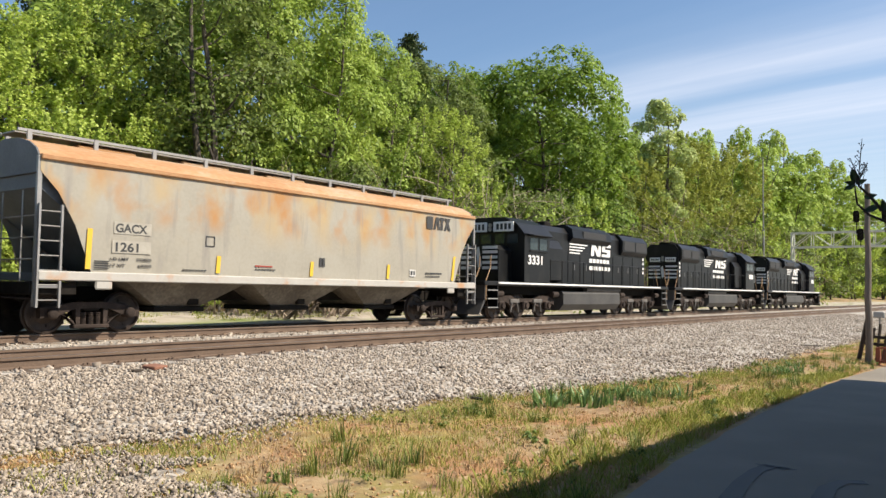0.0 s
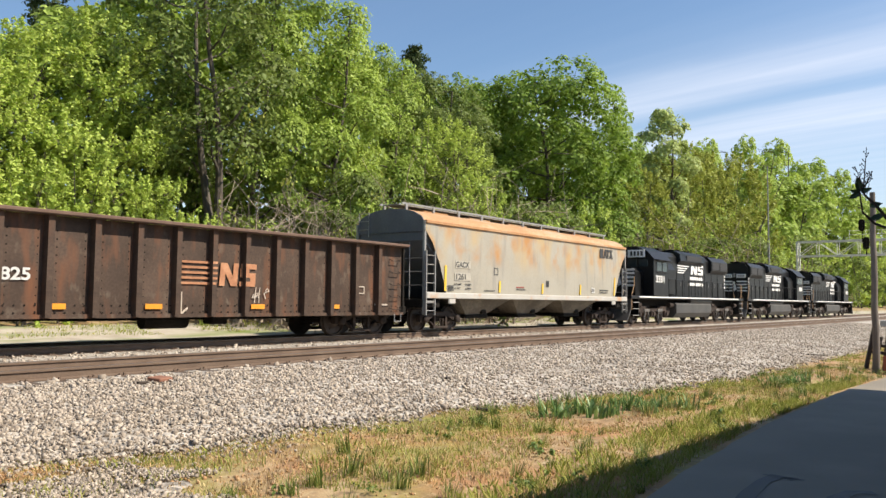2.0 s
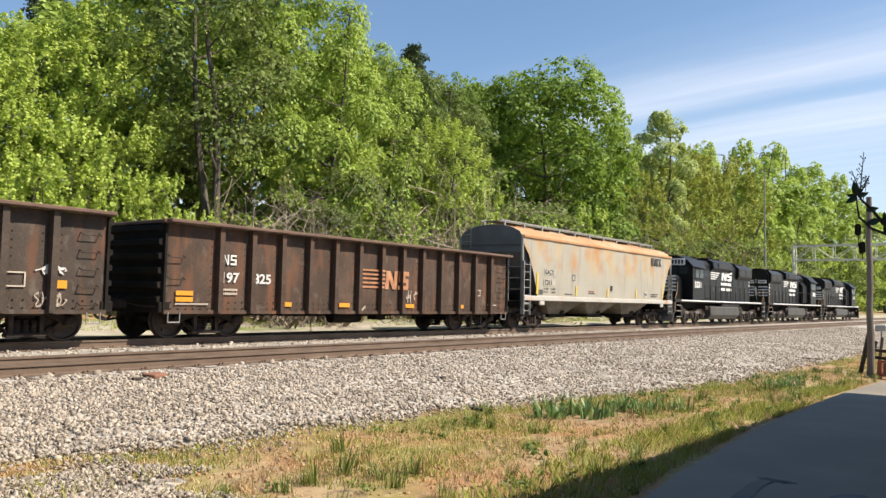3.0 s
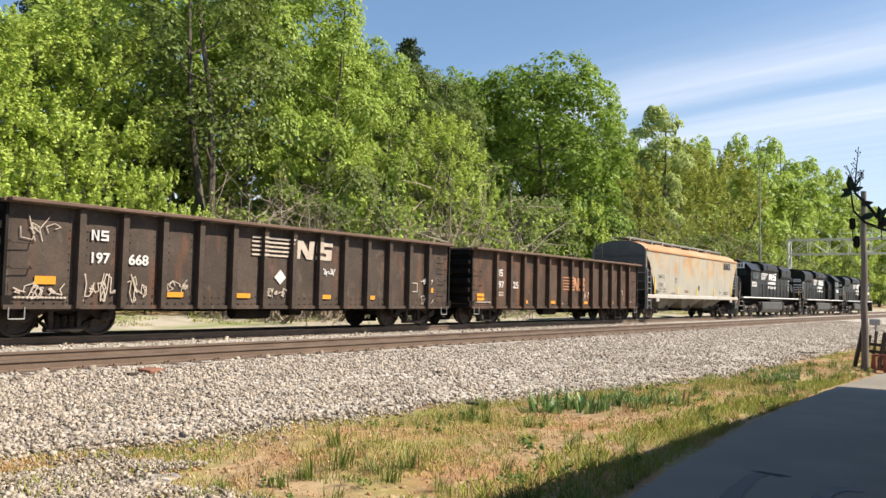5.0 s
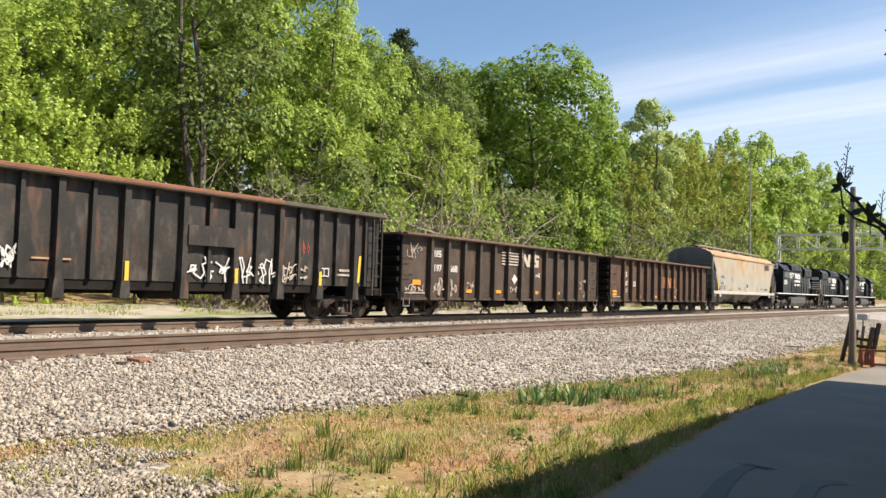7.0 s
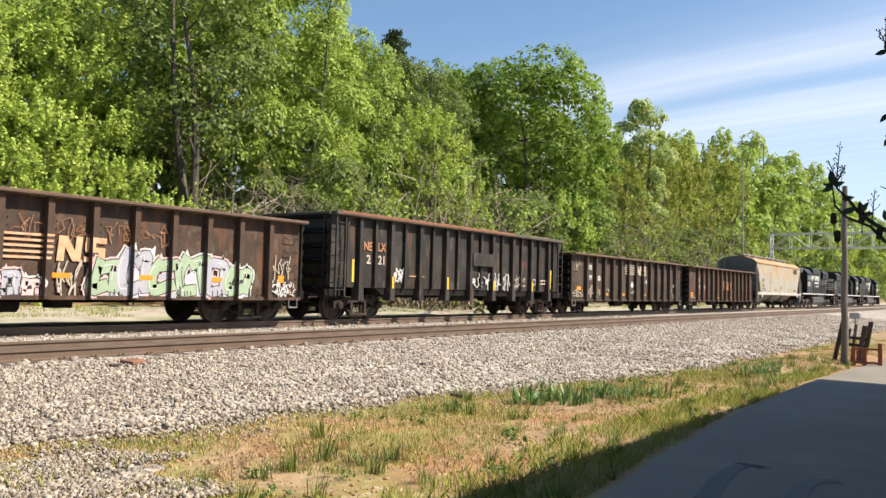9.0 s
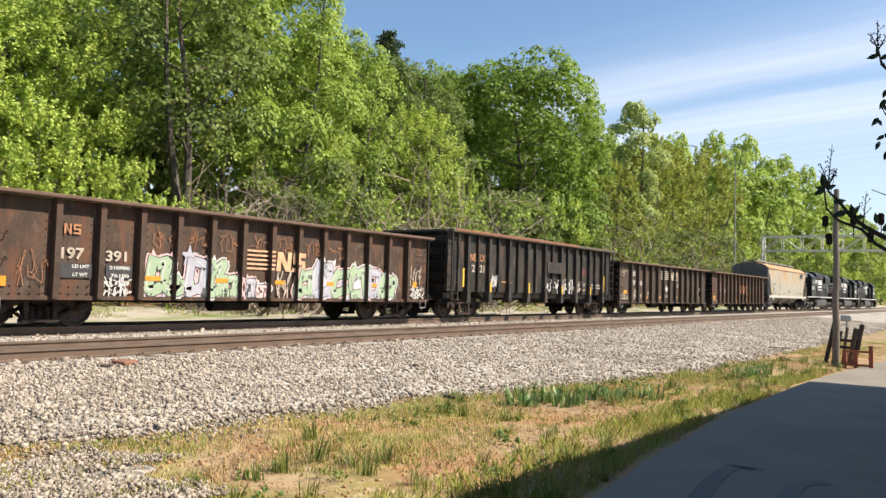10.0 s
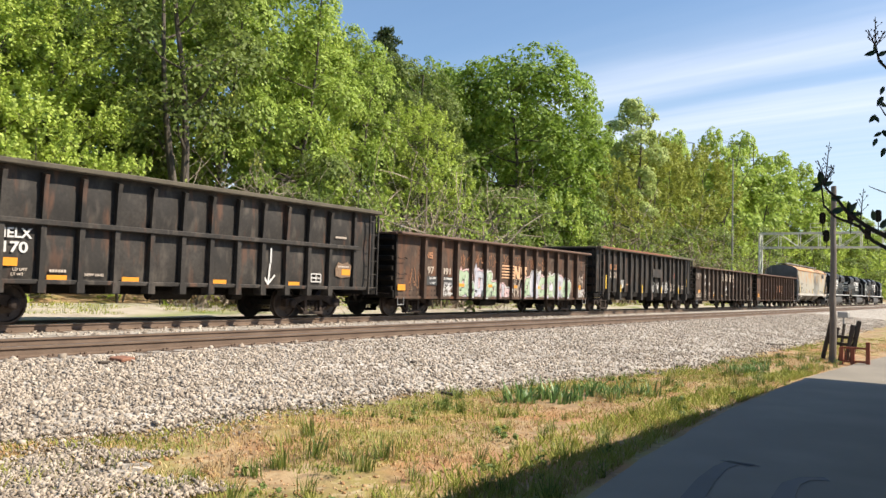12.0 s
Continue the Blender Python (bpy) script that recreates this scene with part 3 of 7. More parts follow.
for row in (
    # the wood's front, from the near end to the far end
    ("light", 8.0, 29, 9.0, 3.0), ("light", 11.4, 29.5, 9.6, 2.5), ("light", 14.2, 30.5, 11.2, 2.7), ("light", 16.6, 30, 12.6, 2.6), ("open", 20.7, 28.2, 17.4, 3.9), ("mid", 24.6, 31, 17.6, 3.0),
    ("mid", 28.6, 30, 17.0, 3.3), ("light", 31.6, 31.5, 15.9, 2.4), ("mid", 34.4, 31, 15.8, 2.7), ("light", 37.9, 28.6, 11.6, 3.0), ("open", 44.2, 35, 17.1, 3.6), ("open", 41.6, 31, 13.6, 3.0),
    ("dome", 55.4, 31.5, 19.5, 6.5), ("dome", 52.2, 37.5, 18.6, 4.6), ("mid", 62.5, 34, 17.5, 3.2), ("slim", 73.4, 29, 19.6, 2.5), ("mid", 81.4, 38, 21.6, 3.3), ("olive", 67.0, 28.6, 12.5, 3.2), ("olive", 75.5, 31, 15.0, 3.6),
    ("olive", 83.2, 30.5, 17.4, 3.9), ("olive", 92.5, 31.5, 18.0, 4.4), ("olive", 102.3, 31.5, 19.2, 5.2), ("spire", 105.0, 37, 22.0, 3.4), ("spire", 113.5, 38.5, 24.2, 3.8), ("spire", 126.0, 37, 26.5, 3.9),
    ("far", 118, 33, 20.0, 4.4), ("spire", 140, 37, 26.0, 4.2), ("spire", 151.4, 38.5, 30.4, 4.9), ("far", 137, 33, 21.5, 4.8), ("spire", 166, 38, 28.5, 5.0), ("spire", 180, 38.5, 31.1, 5.4), ("far", 160, 34, 23.5, 5.4),
    ("spire", 205, 38.5, 32.3, 5.6), ("far", 190, 35, 25.5, 5.6), ("far", 232, 38.5, 29.6, 5.6), ("far", 215, 34, 24.5, 6.0), ("far", 264, 38.5, 29, 6.2), ("far", 300, 38, 28, 7), ("far", 345, 34, 28, 8), ("far", 400, 27, 28, 9), ("far", 470, 20, 30, 11),
    # deeper in the wood
    ("back", 7, 37, 9.5, 4.6), ("back", 13, 36, 10.6, 4.6), ("back", 17.0, 36, 12.4, 4.8), ("back", 20.5, 37, 15.0, 4.8), ("back", 24, 37, 18.0, 5.0), ("back", 30.5, 38, 18.5, 5.0), ("back", 36.5, 38, 17.0, 4.4), ("back", 42, 41, 18.2, 5.0), ("back", 48.5, 43, 20.0, 5.4), ("back", 59, 41, 19.0, 5.4),
    ("back", 66, 40, 18.0, 5.0), ("back", 74, 40, 18.5, 5.0), ("back", 87, 40, 19.0, 5.6), ("back", 97, 40, 20.0, 6.0), ("far", 109, 42, 21.0, 6.4), ("far", 128, 44, 23.0, 7.0), ("far", 150, 46, 25.0, 8.0), ("far", 176, 48, 26, 9.0),
    ("pine", 76.5, 63, 32.8), ("pine", 20.5, 42, 18.8), ("pine", 41, 60, 24), ("pine", 500, 60, 40),
    ("bush_dark", 9, 32.5, 7), ("bush_dark", 13, 33, 7), ("bush_dark", 18, 33.5, 8), ("bush_dark", 22.5, 33.5, 8.5), ("bush_dark", 27, 34, 8), ("bush_dark", 33, 35, 8.5), ("bush_dark", 40, 36, 9),
    # undergrowth
    ("bush", 38.7, 26.6, 7.4, 1.7), ("vine", 36.4, 26.0, 8.9, 2.5), ("vine", 33.8, 25.8, 8.2, 2.2), ("brush", 35.2, 25.4, 7.6, 2.0), ("brush", 31.6, 26.2, 7.4, 2.0), ("bush_dark", 28.9, 27.4, 7.4, 2.2), ("bush", 52.4, 26.8, 7.7, 2.4), ("bush_dark", 47.0, 27.2, 7.6, 2.6),
    ("brush", 20.8, 25.0, 6.4, 2.0), ("brush", 22.8, 25.0, 6.8, 2.2), ("brush", 24.8, 25.2, 6.0, 2.0), ("brush", 22.0, 26.4, 8.6, 2.4), ("brush", 24.2, 26.2, 7.6, 2.2), ("bush", 14.3, 27.4, 6.6, 1.9), ("bush", 17.2, 26.6, 5.2, 1.6), ("bush", 18.7, 26.0, 4.0, 1.2), ("bush", 12.2, 26.6, 5.2, 1.8), ("bush_dark", 26.6, 26.8, 5.4, 1.8),
    ("bush_dark", 42.6, 27.0, 7.2, 2.4), ("vine", 40.8, 26.4, 6.6, 2.0), ("bush", 9.6, 26.8, 5.4, 2.0), ("bush_dark", 57.5, 27.5, 7.5, 2.6), ("brush", 61.0, 27.6, 9.0, 2.6), ("vine", 64.5, 28, 9.5, 2.6), ("bush_dark", 62.5, 29.5, 9.5, 2.8), ("brush", 70.5, 28, 9.5, 2.8), ("bush", 66.0, 26.4, 5.0, 1.8),
    ("bush_dark", 73.0, 27.5, 7.0, 2.6), ("vine", 79.0, 28, 9.5, 2.8), ("bush_dark", 84.0, 28, 8.0, 2.8), ("vine", 90.0, 28.5, 9.5, 3.0), ("bush_dark", 97.0, 28.5, 9.0, 3.2), ("bush", 106, 29, 9.5, 3.4), ("vine", 114, 29.5, 11, 3.6), ("bush_dark", 124, 30, 11, 4.0), ("bush", 140, 31, 12, 4.6), ("bush_dark", 160, 31, 13, 5.2), ("bush", 185, 31, 14, 6), ("bush_dark", 215, 30, 15, 7), ("bush", 255, 28, 16, 8),
    ("bush", 30.0, 25.8, 4.0, 1.4), ("bush_dark", 44.5, 26.0, 4.6, 1.6), ("bush_dark", 55.0, 26.2, 4.2, 1.6), ("bush", 69.0, 26.6, 4.6, 1.6),
    ("bush", 310, 36, 16, 9), ("bush_dark", 350, 40, 18, 10), ("bush", 400, 46, 20, 12), ("bush_dark", 460, 54, 24, 14), ("bush_dark", 540, 62, 28, 18), ("far", 520, 66, 40, 14), ("far", 610, 76, 44, 16)):
    plant(*row)


# ---- rolling stock materials ----
RUST, DARKRUST = (0.20, 0.085, 0.04), (0.10, 0.05, 0.03)
M_GON = material("gondola_brown", ((0.028, 0.019, 0.0135), (0.054, 0.038, 0.028), (0.095, 0.069, 0.052)), scale=1.1, fine=18, rough=0.72, bump=0.15, spread=0.5, spec=0.3,
                 streak=(((0.12, 0.052, 0.026), 0.22, (2.2, 1, 0.5), 1.5), ((0.11, 0.09, 0.07), 0.06, (1.5, 1, 0.8), 3.0)))
M_GON_RUST = material("gondola_rusty", ((0.030, 0.019, 0.013), (0.060, 0.038, 0.026), (0.105, 0.068, 0.048)), scale=1.2, fine=18, rough=0.75, bump=0.15, spread=0.5, spec=0.3,
                      streak=(((0.13, 0.055, 0.027), 0.40, (2.0, 1, 0.5), 1.6), ((0.13, 0.10, 0.075), 0.07, (1.5, 1, 0.8), 3.0)))
M_CHORD = material("top_chord_rust", ((0.065, 0.036, 0.024), (0.11, 0.063, 0.042), (0.16, 0.10, 0.07)), scale=2, fine=25, rough=0.8, bump=0.1)
M_BLACKCAR = material("black_car_paint", ((0.012, 0.0105, 0.009), (0.027, 0.023, 0.019), (0.060, 0.051, 0.042)), scale=1.0, fine=14, rough=0.62, bump=0.15, spread=0.5, spec=0.3,
                      streak=(((0.085, 0.070, 0.056), 0.24, (1.6, 1, 0.6), 2.2), (DARKRUST, 0.18, (2, 1, 0.5), 1.8)))
M_BLACKRIM = material("dusty_rim", ((0.045, 0.037, 0.027), (0.08, 0.067, 0.046), (0.12, 0.10, 0.07)), scale=2, fine=25, rough=0.9)
M_REDRIM = material("rusted_rim", ((0.15, 0.06, 0.035), (0.24, 0.10, 0.055)), scale=2, fine=25, rough=0.9)
# Black grime; on the gondola ends this colour stands for shade.
M_UNDER = material("grime_and_shade", ((0.006, 0.005, 0.004), (0.012, 0.010, 0.008), (0.026, 0.021, 0.017)), scale=2, fine=20, rough=0.85, bump=0.2, spec=0.15)
M_TRUCK = material("truck_steel", ((0.014, 0.010, 0.008), (0.034, 0.024, 0.019), (0.085, 0.060, 0.046)), scale=3, fine=22, rough=0.8, bump=0.2, spec=0.25)
M_WHEEL = material("wheel_steel", ((0.022, 0.015, 0.012), (0.044, 0.031, 0.024), (0.08, 0.058, 0.044)), scale=4, fine=20, rough=0.6, metal=0.3)
M_HOPPER = material("hopper_cream", ((0.245, 0.222, 0.175), (0.31, 0.285, 0.23), (0.355, 0.33, 0.275)), scale=0.7, fine=12, rough=0.6, spread=0.6, bump=0.05,
                    streak=(((0.40, 0.28, 0.13), 0.55, (1.0, 1, 0.6), 0.9, 2.0, 3.0), ((0.36, 0.18, 0.06), 0.52, (1.0, 1, 0.8), 1.25, 2.3, 2.8), ((0.22, 0.20, 0.175), 0.20, (2.6, 1, 0.35), 1.4)))
M_HPANEL = material("patched_cream", ((0.29, 0.265, 0.215), (0.39, 0.36, 0.30)), scale=5, fine=20, rough=0.65)
M_HROOF = material("hopper_roof_rust", ((0.30, 0.12, 0.04), (0.38, 0.21, 0.095), (0.42, 0.35, 0.26)), scale=0.8, fine=12, rough=0.75, stretch=(0.5, 1, 1))
# Dark blue-grey that carries the shade of the hopper's ends.
M_HGREY = material("hopper_end_shade", ((0.06, 0.065, 0.07), (0.095, 0.10, 0.108), (0.14, 0.145, 0.15)), scale=1.2, fine=15, rough=0.55)
M_HBAY = material("hopper_bay_grime", ((0.035, 0.028, 0.02), (0.10, 0.082, 0.06), (0.24, 0.21, 0.16)), scale=0.9, fine=12, rough=0.8)
M_SILL = material("cream_sill", ((0.34, 0.315, 0.27), (0.44, 0.42, 0.385)), scale=1.5, fine=15, rough=0.6, streak=(((0.42, 0.22, 0.10), 0.2, (1, 1, 1), 2.0),))
M_GALV = material("galvanised_steel", ((0.24, 0.23, 0.22), (0.36, 0.35, 0.33)), scale=3, rough=0.5, metal=0.5)
M_LOCO = material("locomotive_black", ((0.003, 0.003, 0.0033), (0.0055, 0.0055, 0.0058), (0.012, 0.0115, 0.011)), scale=0.8, fine=12, rough=0.42, spread=0.6, spec=0.3,
                  streak=(((0.02, 0.018, 0.016), 0.16, (1.5, 1, 0.5), 1.5),))
M_GRILLE = material("radiator_grille", ((0.012, 0.012, 0.012), (0.03, 0.03, 0.03)), scale=30, rough=0.7, stretch=(1, 1, 6))
M_TANK = material("fuel_tank", ((0.025, 0.023, 0.022), (0.05, 0.047, 0.044), (0.085, 0.078, 0.07)), scale=1, fine=14, rough=0.55)
M_WHITE = material("white_paint", ((0.46, 0.44, 0.41), (0.62, 0.60, 0.57)), scale=4, fine=30, rough=0.6)
M_LOCOWHITE = material("locomotive_white", ((0.66, 0.64, 0.60), (0.80, 0.79, 0.77)), scale=3, fine=25, rough=0.55)
M_OLDWHITE = material("worn_white_paint", ((0.26, 0.19, 0.14), (0.42, 0.35, 0.28), (0.52, 0.45, 0.38)), scale=4, fine=30, rough=0.75)
M_ORANGEMARK = material("faded_orange_paint", ((0.16, 0.065, 0.03), (0.36, 0.16, 0.075), (0.48, 0.26, 0.14)), scale=3, fine=26, rough=0.75)
M_REFLECT = material("orange_reflector", ((0.55, 0.21, 0.015), (0.68, 0.29, 0.02)), scale=6, rough=0.4)
M_YELLOW = material("yellow_stripe", ((0.58, 0.36, 0.03), (0.68, 0.44, 0.04)), scale=6, rough=0.5)
M_STENCIL = material("black_stencil", ((0.02, 0.02, 0.02), (0.05, 0.05, 0.05)), scale=8, rough=0.7)
M_TAN = material("worn_handrail", ((0.30, 0.17, 0.08), (0.42, 0.27, 0.15)), scale=6, rough=0.7)
M_GLASS = material("cab_glass", ((0.02, 0.03, 0.03), (0.03, 0.04, 0.045)), scale=2, rough=0.06)
M_PEACH = material("faded_peach_paint", ((0.36, 0.17, 0.08), (0.58, 0.34, 0.19), (0.66, 0.42, 0.26)), scale=4, fine=26, rough=0.75)
M_GRAF_GREEN = material("spray_green", ((0.22, 0.30, 0.18), (0.36, 0.44, 0.30)), scale=2, fine=20, rough=0.7)
M_GRAF_BLUE = material("spray_pale_blue", ((0.28, 0.28, 0.32), (0.42, 0.41, 0.45)), scale=2, fine=20, rough=0.7)
M_GRAF_PINK = material("spray_pink", ((0.55, 0.34, 0.33), (0.66, 0.46, 0.44)), scale=2, fine=20, rough=0.7)
M_GRAF_LILAC = material("spray_lilac", ((0.40, 0.36, 0.44), (0.55, 0.50, 0.56)), scale=2, fine=20, rough=0.7)
M_WORN = material("worn_brown", ((0.06, 0.045, 0.034), (0.16, 0.10, 0.06), (0.26, 0.18, 0.11)), scale=4, fine=20, rough=0.8)
M_RIGGING = material("dusty_rigging", ((0.05, 0.045, 0.04), (0.11, 0.10, 0.09), (0.17, 0.155, 0.14)), scale=3, fine=20, rough=0.8)
M_RED = material("red_box", ((0.25, 0.03, 0.02), (0.35, 0.06, 0.04)), scale=4, rough=0.6)


def mesh_of(name, bm, mat, smooth=False):
    me = bpy.data.meshes.new(name)
    bmesh.ops.recalc_face_normals(bm, faces=bm.faces)
    bm.to_mesh(me)
    bm.free()
    me.materials.append(mat)
    if smooth:
        me.polygons.foreach_set("use_smooth", [True] * len(me.polygons))
    return me


def put(name, me, parent, m=None, label=""):
    ob = new(name, me)
    ob.parent = parent
    if m is not None:
        ob.matrix_basis = m
    if label:
        tagged(ob, label)
    return ob


def lathe(bm, profile, n=28):
    """Spin (radius, y) pairs about the y axis."""
    rings = []
    for r, y in profile:
        rings.append([bm.verts.new((r * math.cos(2 * math.pi * i / n), y, r * math.sin(2 * math.pi * i / n))) for i in range(n)])
    for a, b in zip(rings, rings[1:]):
        for i in range(n):
            bm.faces.new((a[i], a[(i + 1) % n], b[(i + 1) % n], b[i]))
    bm.faces.new(rings[0][::-1])
    bm.faces.new(rings[-1])
    return bm


def wheelset_mesh(r):
    bm = bmesh.new()
    for s in (-1, 1):
        lathe(bm, [(0.10, s * 0.62), (0.14, s * 0.64), (r * 0.55, s * 0.705), (r * 0.84, s * 0.69), (r + 0.03, s * 0.685), (r + 0.03, s * 0.705), (r, s * 0.72),
                   (r - 0.01, s * 0.80), (r * 0.88, s * 0.81), (r * 0.84, s * 0.765), (r * 0.50, s * 0.755), (0.15, s * 0.80), (0.11, s * 0.83)])
        for k in range(4):
            a = math.pi / 2 * k + 0.3
            tube(bm, (r * 0.62 * math.cos(a), s * 0.70, r * 0.62 * math.sin(a)), (r * 0.62 * math.cos(a), s * 0.79, r * 0.62 * math.sin(a)), 0.035, n=6)
    tube(bm, (0, -0.66, 0), (0, 0.66, 0), 0.085, n=12)
    return mesh_of("wheelset", bm, M_WHEEL)


R_CAR, R_LOCO = 0.457, 0.508
ME_WHEELS, ME_WHEELS_LOCO = wheelset_mesh(R_CAR), wheelset_mesh(R_LOCO)


def sideframe_mesh():
    """The cast side frame of a freight truck, with its two windows and the spring opening."""
    bm = bmesh.new()
    for (x0, a0, b0), (x1, a1, b1) in zip(((-1.15, 0.36, 0.58), (-0.72, 0.42, 0.64), (-0.38, 0.56, 0.70), (0.38, 0.56, 0.70), (0.72, 0.42, 0.64)),
                                          ((-0.72, 0.42, 0.64), (-0.38, 0.56, 0.70), (0.38, 0.56, 0.70), (0.72, 0.42, 0.64), (1.15, 0.36, 0.58))):
        prism(bm, [(x0, a0), (x1, a1), (x1, b1), (x0, b0)], -0.09, 0.09)
    for s in (-1, 1):
        prism(bm, [(s * 0.74, 0.46), (s * 0.60, 0.40), (s * 0.34, 0.16), (s * 0.42, 0.30)], -0.08, 0.08)
        prism(bm, [(s * 0.38, 0.60), (s * 0.27, 0.60), (s * 0.27, 0.20), (s * 0.36, 0.20)], -0.085, 0.085)
        prism(bm, [(s * 0.78, 0.48), (s * 1.10, 0.48), (s * 1.06, 0.36), (s * 0.94, 0.60), (s * 0.82, 0.36)], -0.09, 0.09)
    rbox(bm, -0.42, 0.42, -0.10, 0.10, 0.12, 0.21, 0.02)
    return mesh_of("sideframe", bm, M_TRUCK)


def spring_mesh():
    bm = bmesh.new()
    for k in range(3):
        for j in range(7):
            lo = 0.22 + j * 0.038
            tube(bm, (-0.17 + 0.17 * k, 0, lo), (-0.17 + 0.17 * k, 0, lo + 0.022), 0.07, n=10)
    return mesh_of("spring", bm, M_TRUCK)


def cap_mesh():
    bm = bmesh.new()
    lathe(bm, [(0.125, -0.06), (0.125, 0.06), (0.09, 0.09), (0.04, 0.10)], 14)
    return mesh_of("bearing_cap", bm, M_TRUCK)


def bolster_mesh():
    bm = bmesh.new()
    rbox(bm, -0.20, 0.20, -1.05, 1.05, 0.50, 0.66, 0.03)
    tube(bm, (0, 0, 0.60), (0, 0, 0.74), 0.20, n=14)
    for s in (-1, 1):
        rbox(bm, s * 0.48 - 0.05, s * 0.48 + 0.05, -0.8, 0.8, 0.36, 0.46, 0.02)
    return mesh_of("bolster", bm, M_UNDER)


ME_SIDEFRAME, ME_SPRING, ME_CAP, ME_BOLSTER = sideframe_mesh(), spring_mesh(), cap_mesh(), bolster_mesh()
WHEELSETS = []                       # (wheelset, its place on the car, radius), keyed in motions()


def freight_truck(car, x):
    put("bolster", ME_BOLSTER, car, pose(x, 0, 0))
    for s in (-1, 1):
        frame_ob = put("sideframe", ME_SIDEFRAME, car, pose(x, s * 1.0, 0), "rusty cast steel truck side frame")
        put("spring", ME_SPRING, frame_ob)
        for k in (-0.9, 0.9):
            put("bearing_cap", ME_CAP, frame_ob, pose(k, s * 0.10, 0.457, 0, 0, 180 if s < 0 else 0))
    for k in (-0.9, 0.9):
        WHEELSETS.append((put("wheelset", ME_WHEELS, car, pose(x + k, 0, R_CAR), "steel wheels on an axle"), x + k, R_CAR))


def coupler(car, x, s):
    bm = bmesh.new()
    rbox(bm, min(x, x + s * 0.55), max(x, x + s * 0.55), -0.11, 0.11, 0.72, 0.94, 0.03)
    rbox(bm, min(x + s * 0.50, x + s * 0.76), max(x + s * 0.50, x + s * 0.76), -0.20, 0.16, 0.66, 1.0, 0.05)
    bar(bm, (x, -1.45, 0.78), (x + s * 0.25, -0.9, 0.80), 0.03)
    bar(bm, (x + s * 0.25, -0.9, 0.80), (x + s * 0.45, -0.1, 0.95), 0.03)
    part("coupler", bm, M_TRUCK, car, "rusty knuckle coupler with uncoupling lever")
    bm = bmesh.new()
    pts = [(x + s * 0.2, -0.35, 0.75), (x + s * 0.42, -0.32, 0.50), (x + s * 0.66, -0.26, 0.45), (x + s * 0.82, -0.2, 0.55)]
    for a, b in zip(pts, pts[1:]):
        tube(bm, a, b, 0.03, n=6)
    part("air_hose", bm, M_UNDER, car)


def stencil(car, text, x, z, h, mat, y, width=None, name="lettering"):
    """Painted characters on a car's near side: from x on, baseline z, height h."""
    cu = bpy.data.curves.new("lettering", "FONT")
    cu.body, cu.size, cu.extrude, cu.offset = text, h / 0.72, 0.0015, h * 0.035
    tmp = new("lettering", cu)
    bpy.context.view_layer.update()
    me = bpy.data.meshes.new_from_object(tmp.evaluated_get(bpy.context.evaluated_depsgraph_get()))
    bpy.data.objects.remove(tmp)
    xs = [v.co.x for v in me.vertices]
    k = width / (max(xs) - min(xs)) if width else 1.0
    x0 = min(xs)
    for v in me.vertices:
        v.co = Vector((x + (v.co.x - x0) * k, y - 0.002 - v.co.z, z + v.co.y))
    me.materials.clear()
    me.materials.append(mat)
    return put(name, me, car)


def mark(car, name, quads, mat, y, label="", thick=0.004):
    """Flat painted shapes: each a polygon of (x, z) points on the near side."""
    bm = bmesh.new()
    for k, q in enumerate(quads):
        # strokes that cross lie a hair above one another
        prism(bm, q, y - thick - 0.0003 * (k % 4), y + 0.002 - 0.0003 * (k % 4))
    return part(name, bm, mat, car, label)


def clipped(poly, x0, x1):
    """The part of a polygon between two uprights."""
    for side, lim in ((1, x0), (-1, x1)):
        out = []
        for a, b in zip(poly, poly[1:] + poly[:1]):
            ia, ib = side * (a[0] - lim) >= 0, side * (b[0] - lim) >= 0
            if ia:
                out.append(a)
            if ia != ib:
                t = (lim - a[0]) / (b[0] - a[0])
                out.append((lim, a[1] + (b[1] - a[1]) * t))
        poly = out
        if len(poly) < 3:
            return None
    return poly


LOW_RIBS = [-5.98 + 1.02 * i for i in range(13)]


def over_ribs(car, name, polys, mat, ribs, y=-1.602, half=0.069):
    """Paint carried on over the faces of the ribs."""
    q = [c for p in polys for r in ribs for c in [clipped(list(p), r - half, r + half)] if c]
    if q:
        mark(car, name, q, mat, y)


def rect(x0, x1, z0, z1):
    return [(x0, z0), (x1, z0), (x1, z1), (x0, z1)]


def strokes(lines, w):
    """Brush strokes as quads along (x, z) polylines."""
    out = []
    for pts in lines:
        for a, b in zip(pts, pts[1:]):
            a, b = Vector(a), Vector(b)
            d = b - a
            if d.length < 1e-4:
                continue
            d.normalize()
            n = Vector((-d.y, d.x)) * w * 0.5
            e = d * w * 0.3
            out.append([tuple(a - n - e), tuple(b - n + e), tuple(b + n + e), tuple(a + n - e)])
    return out


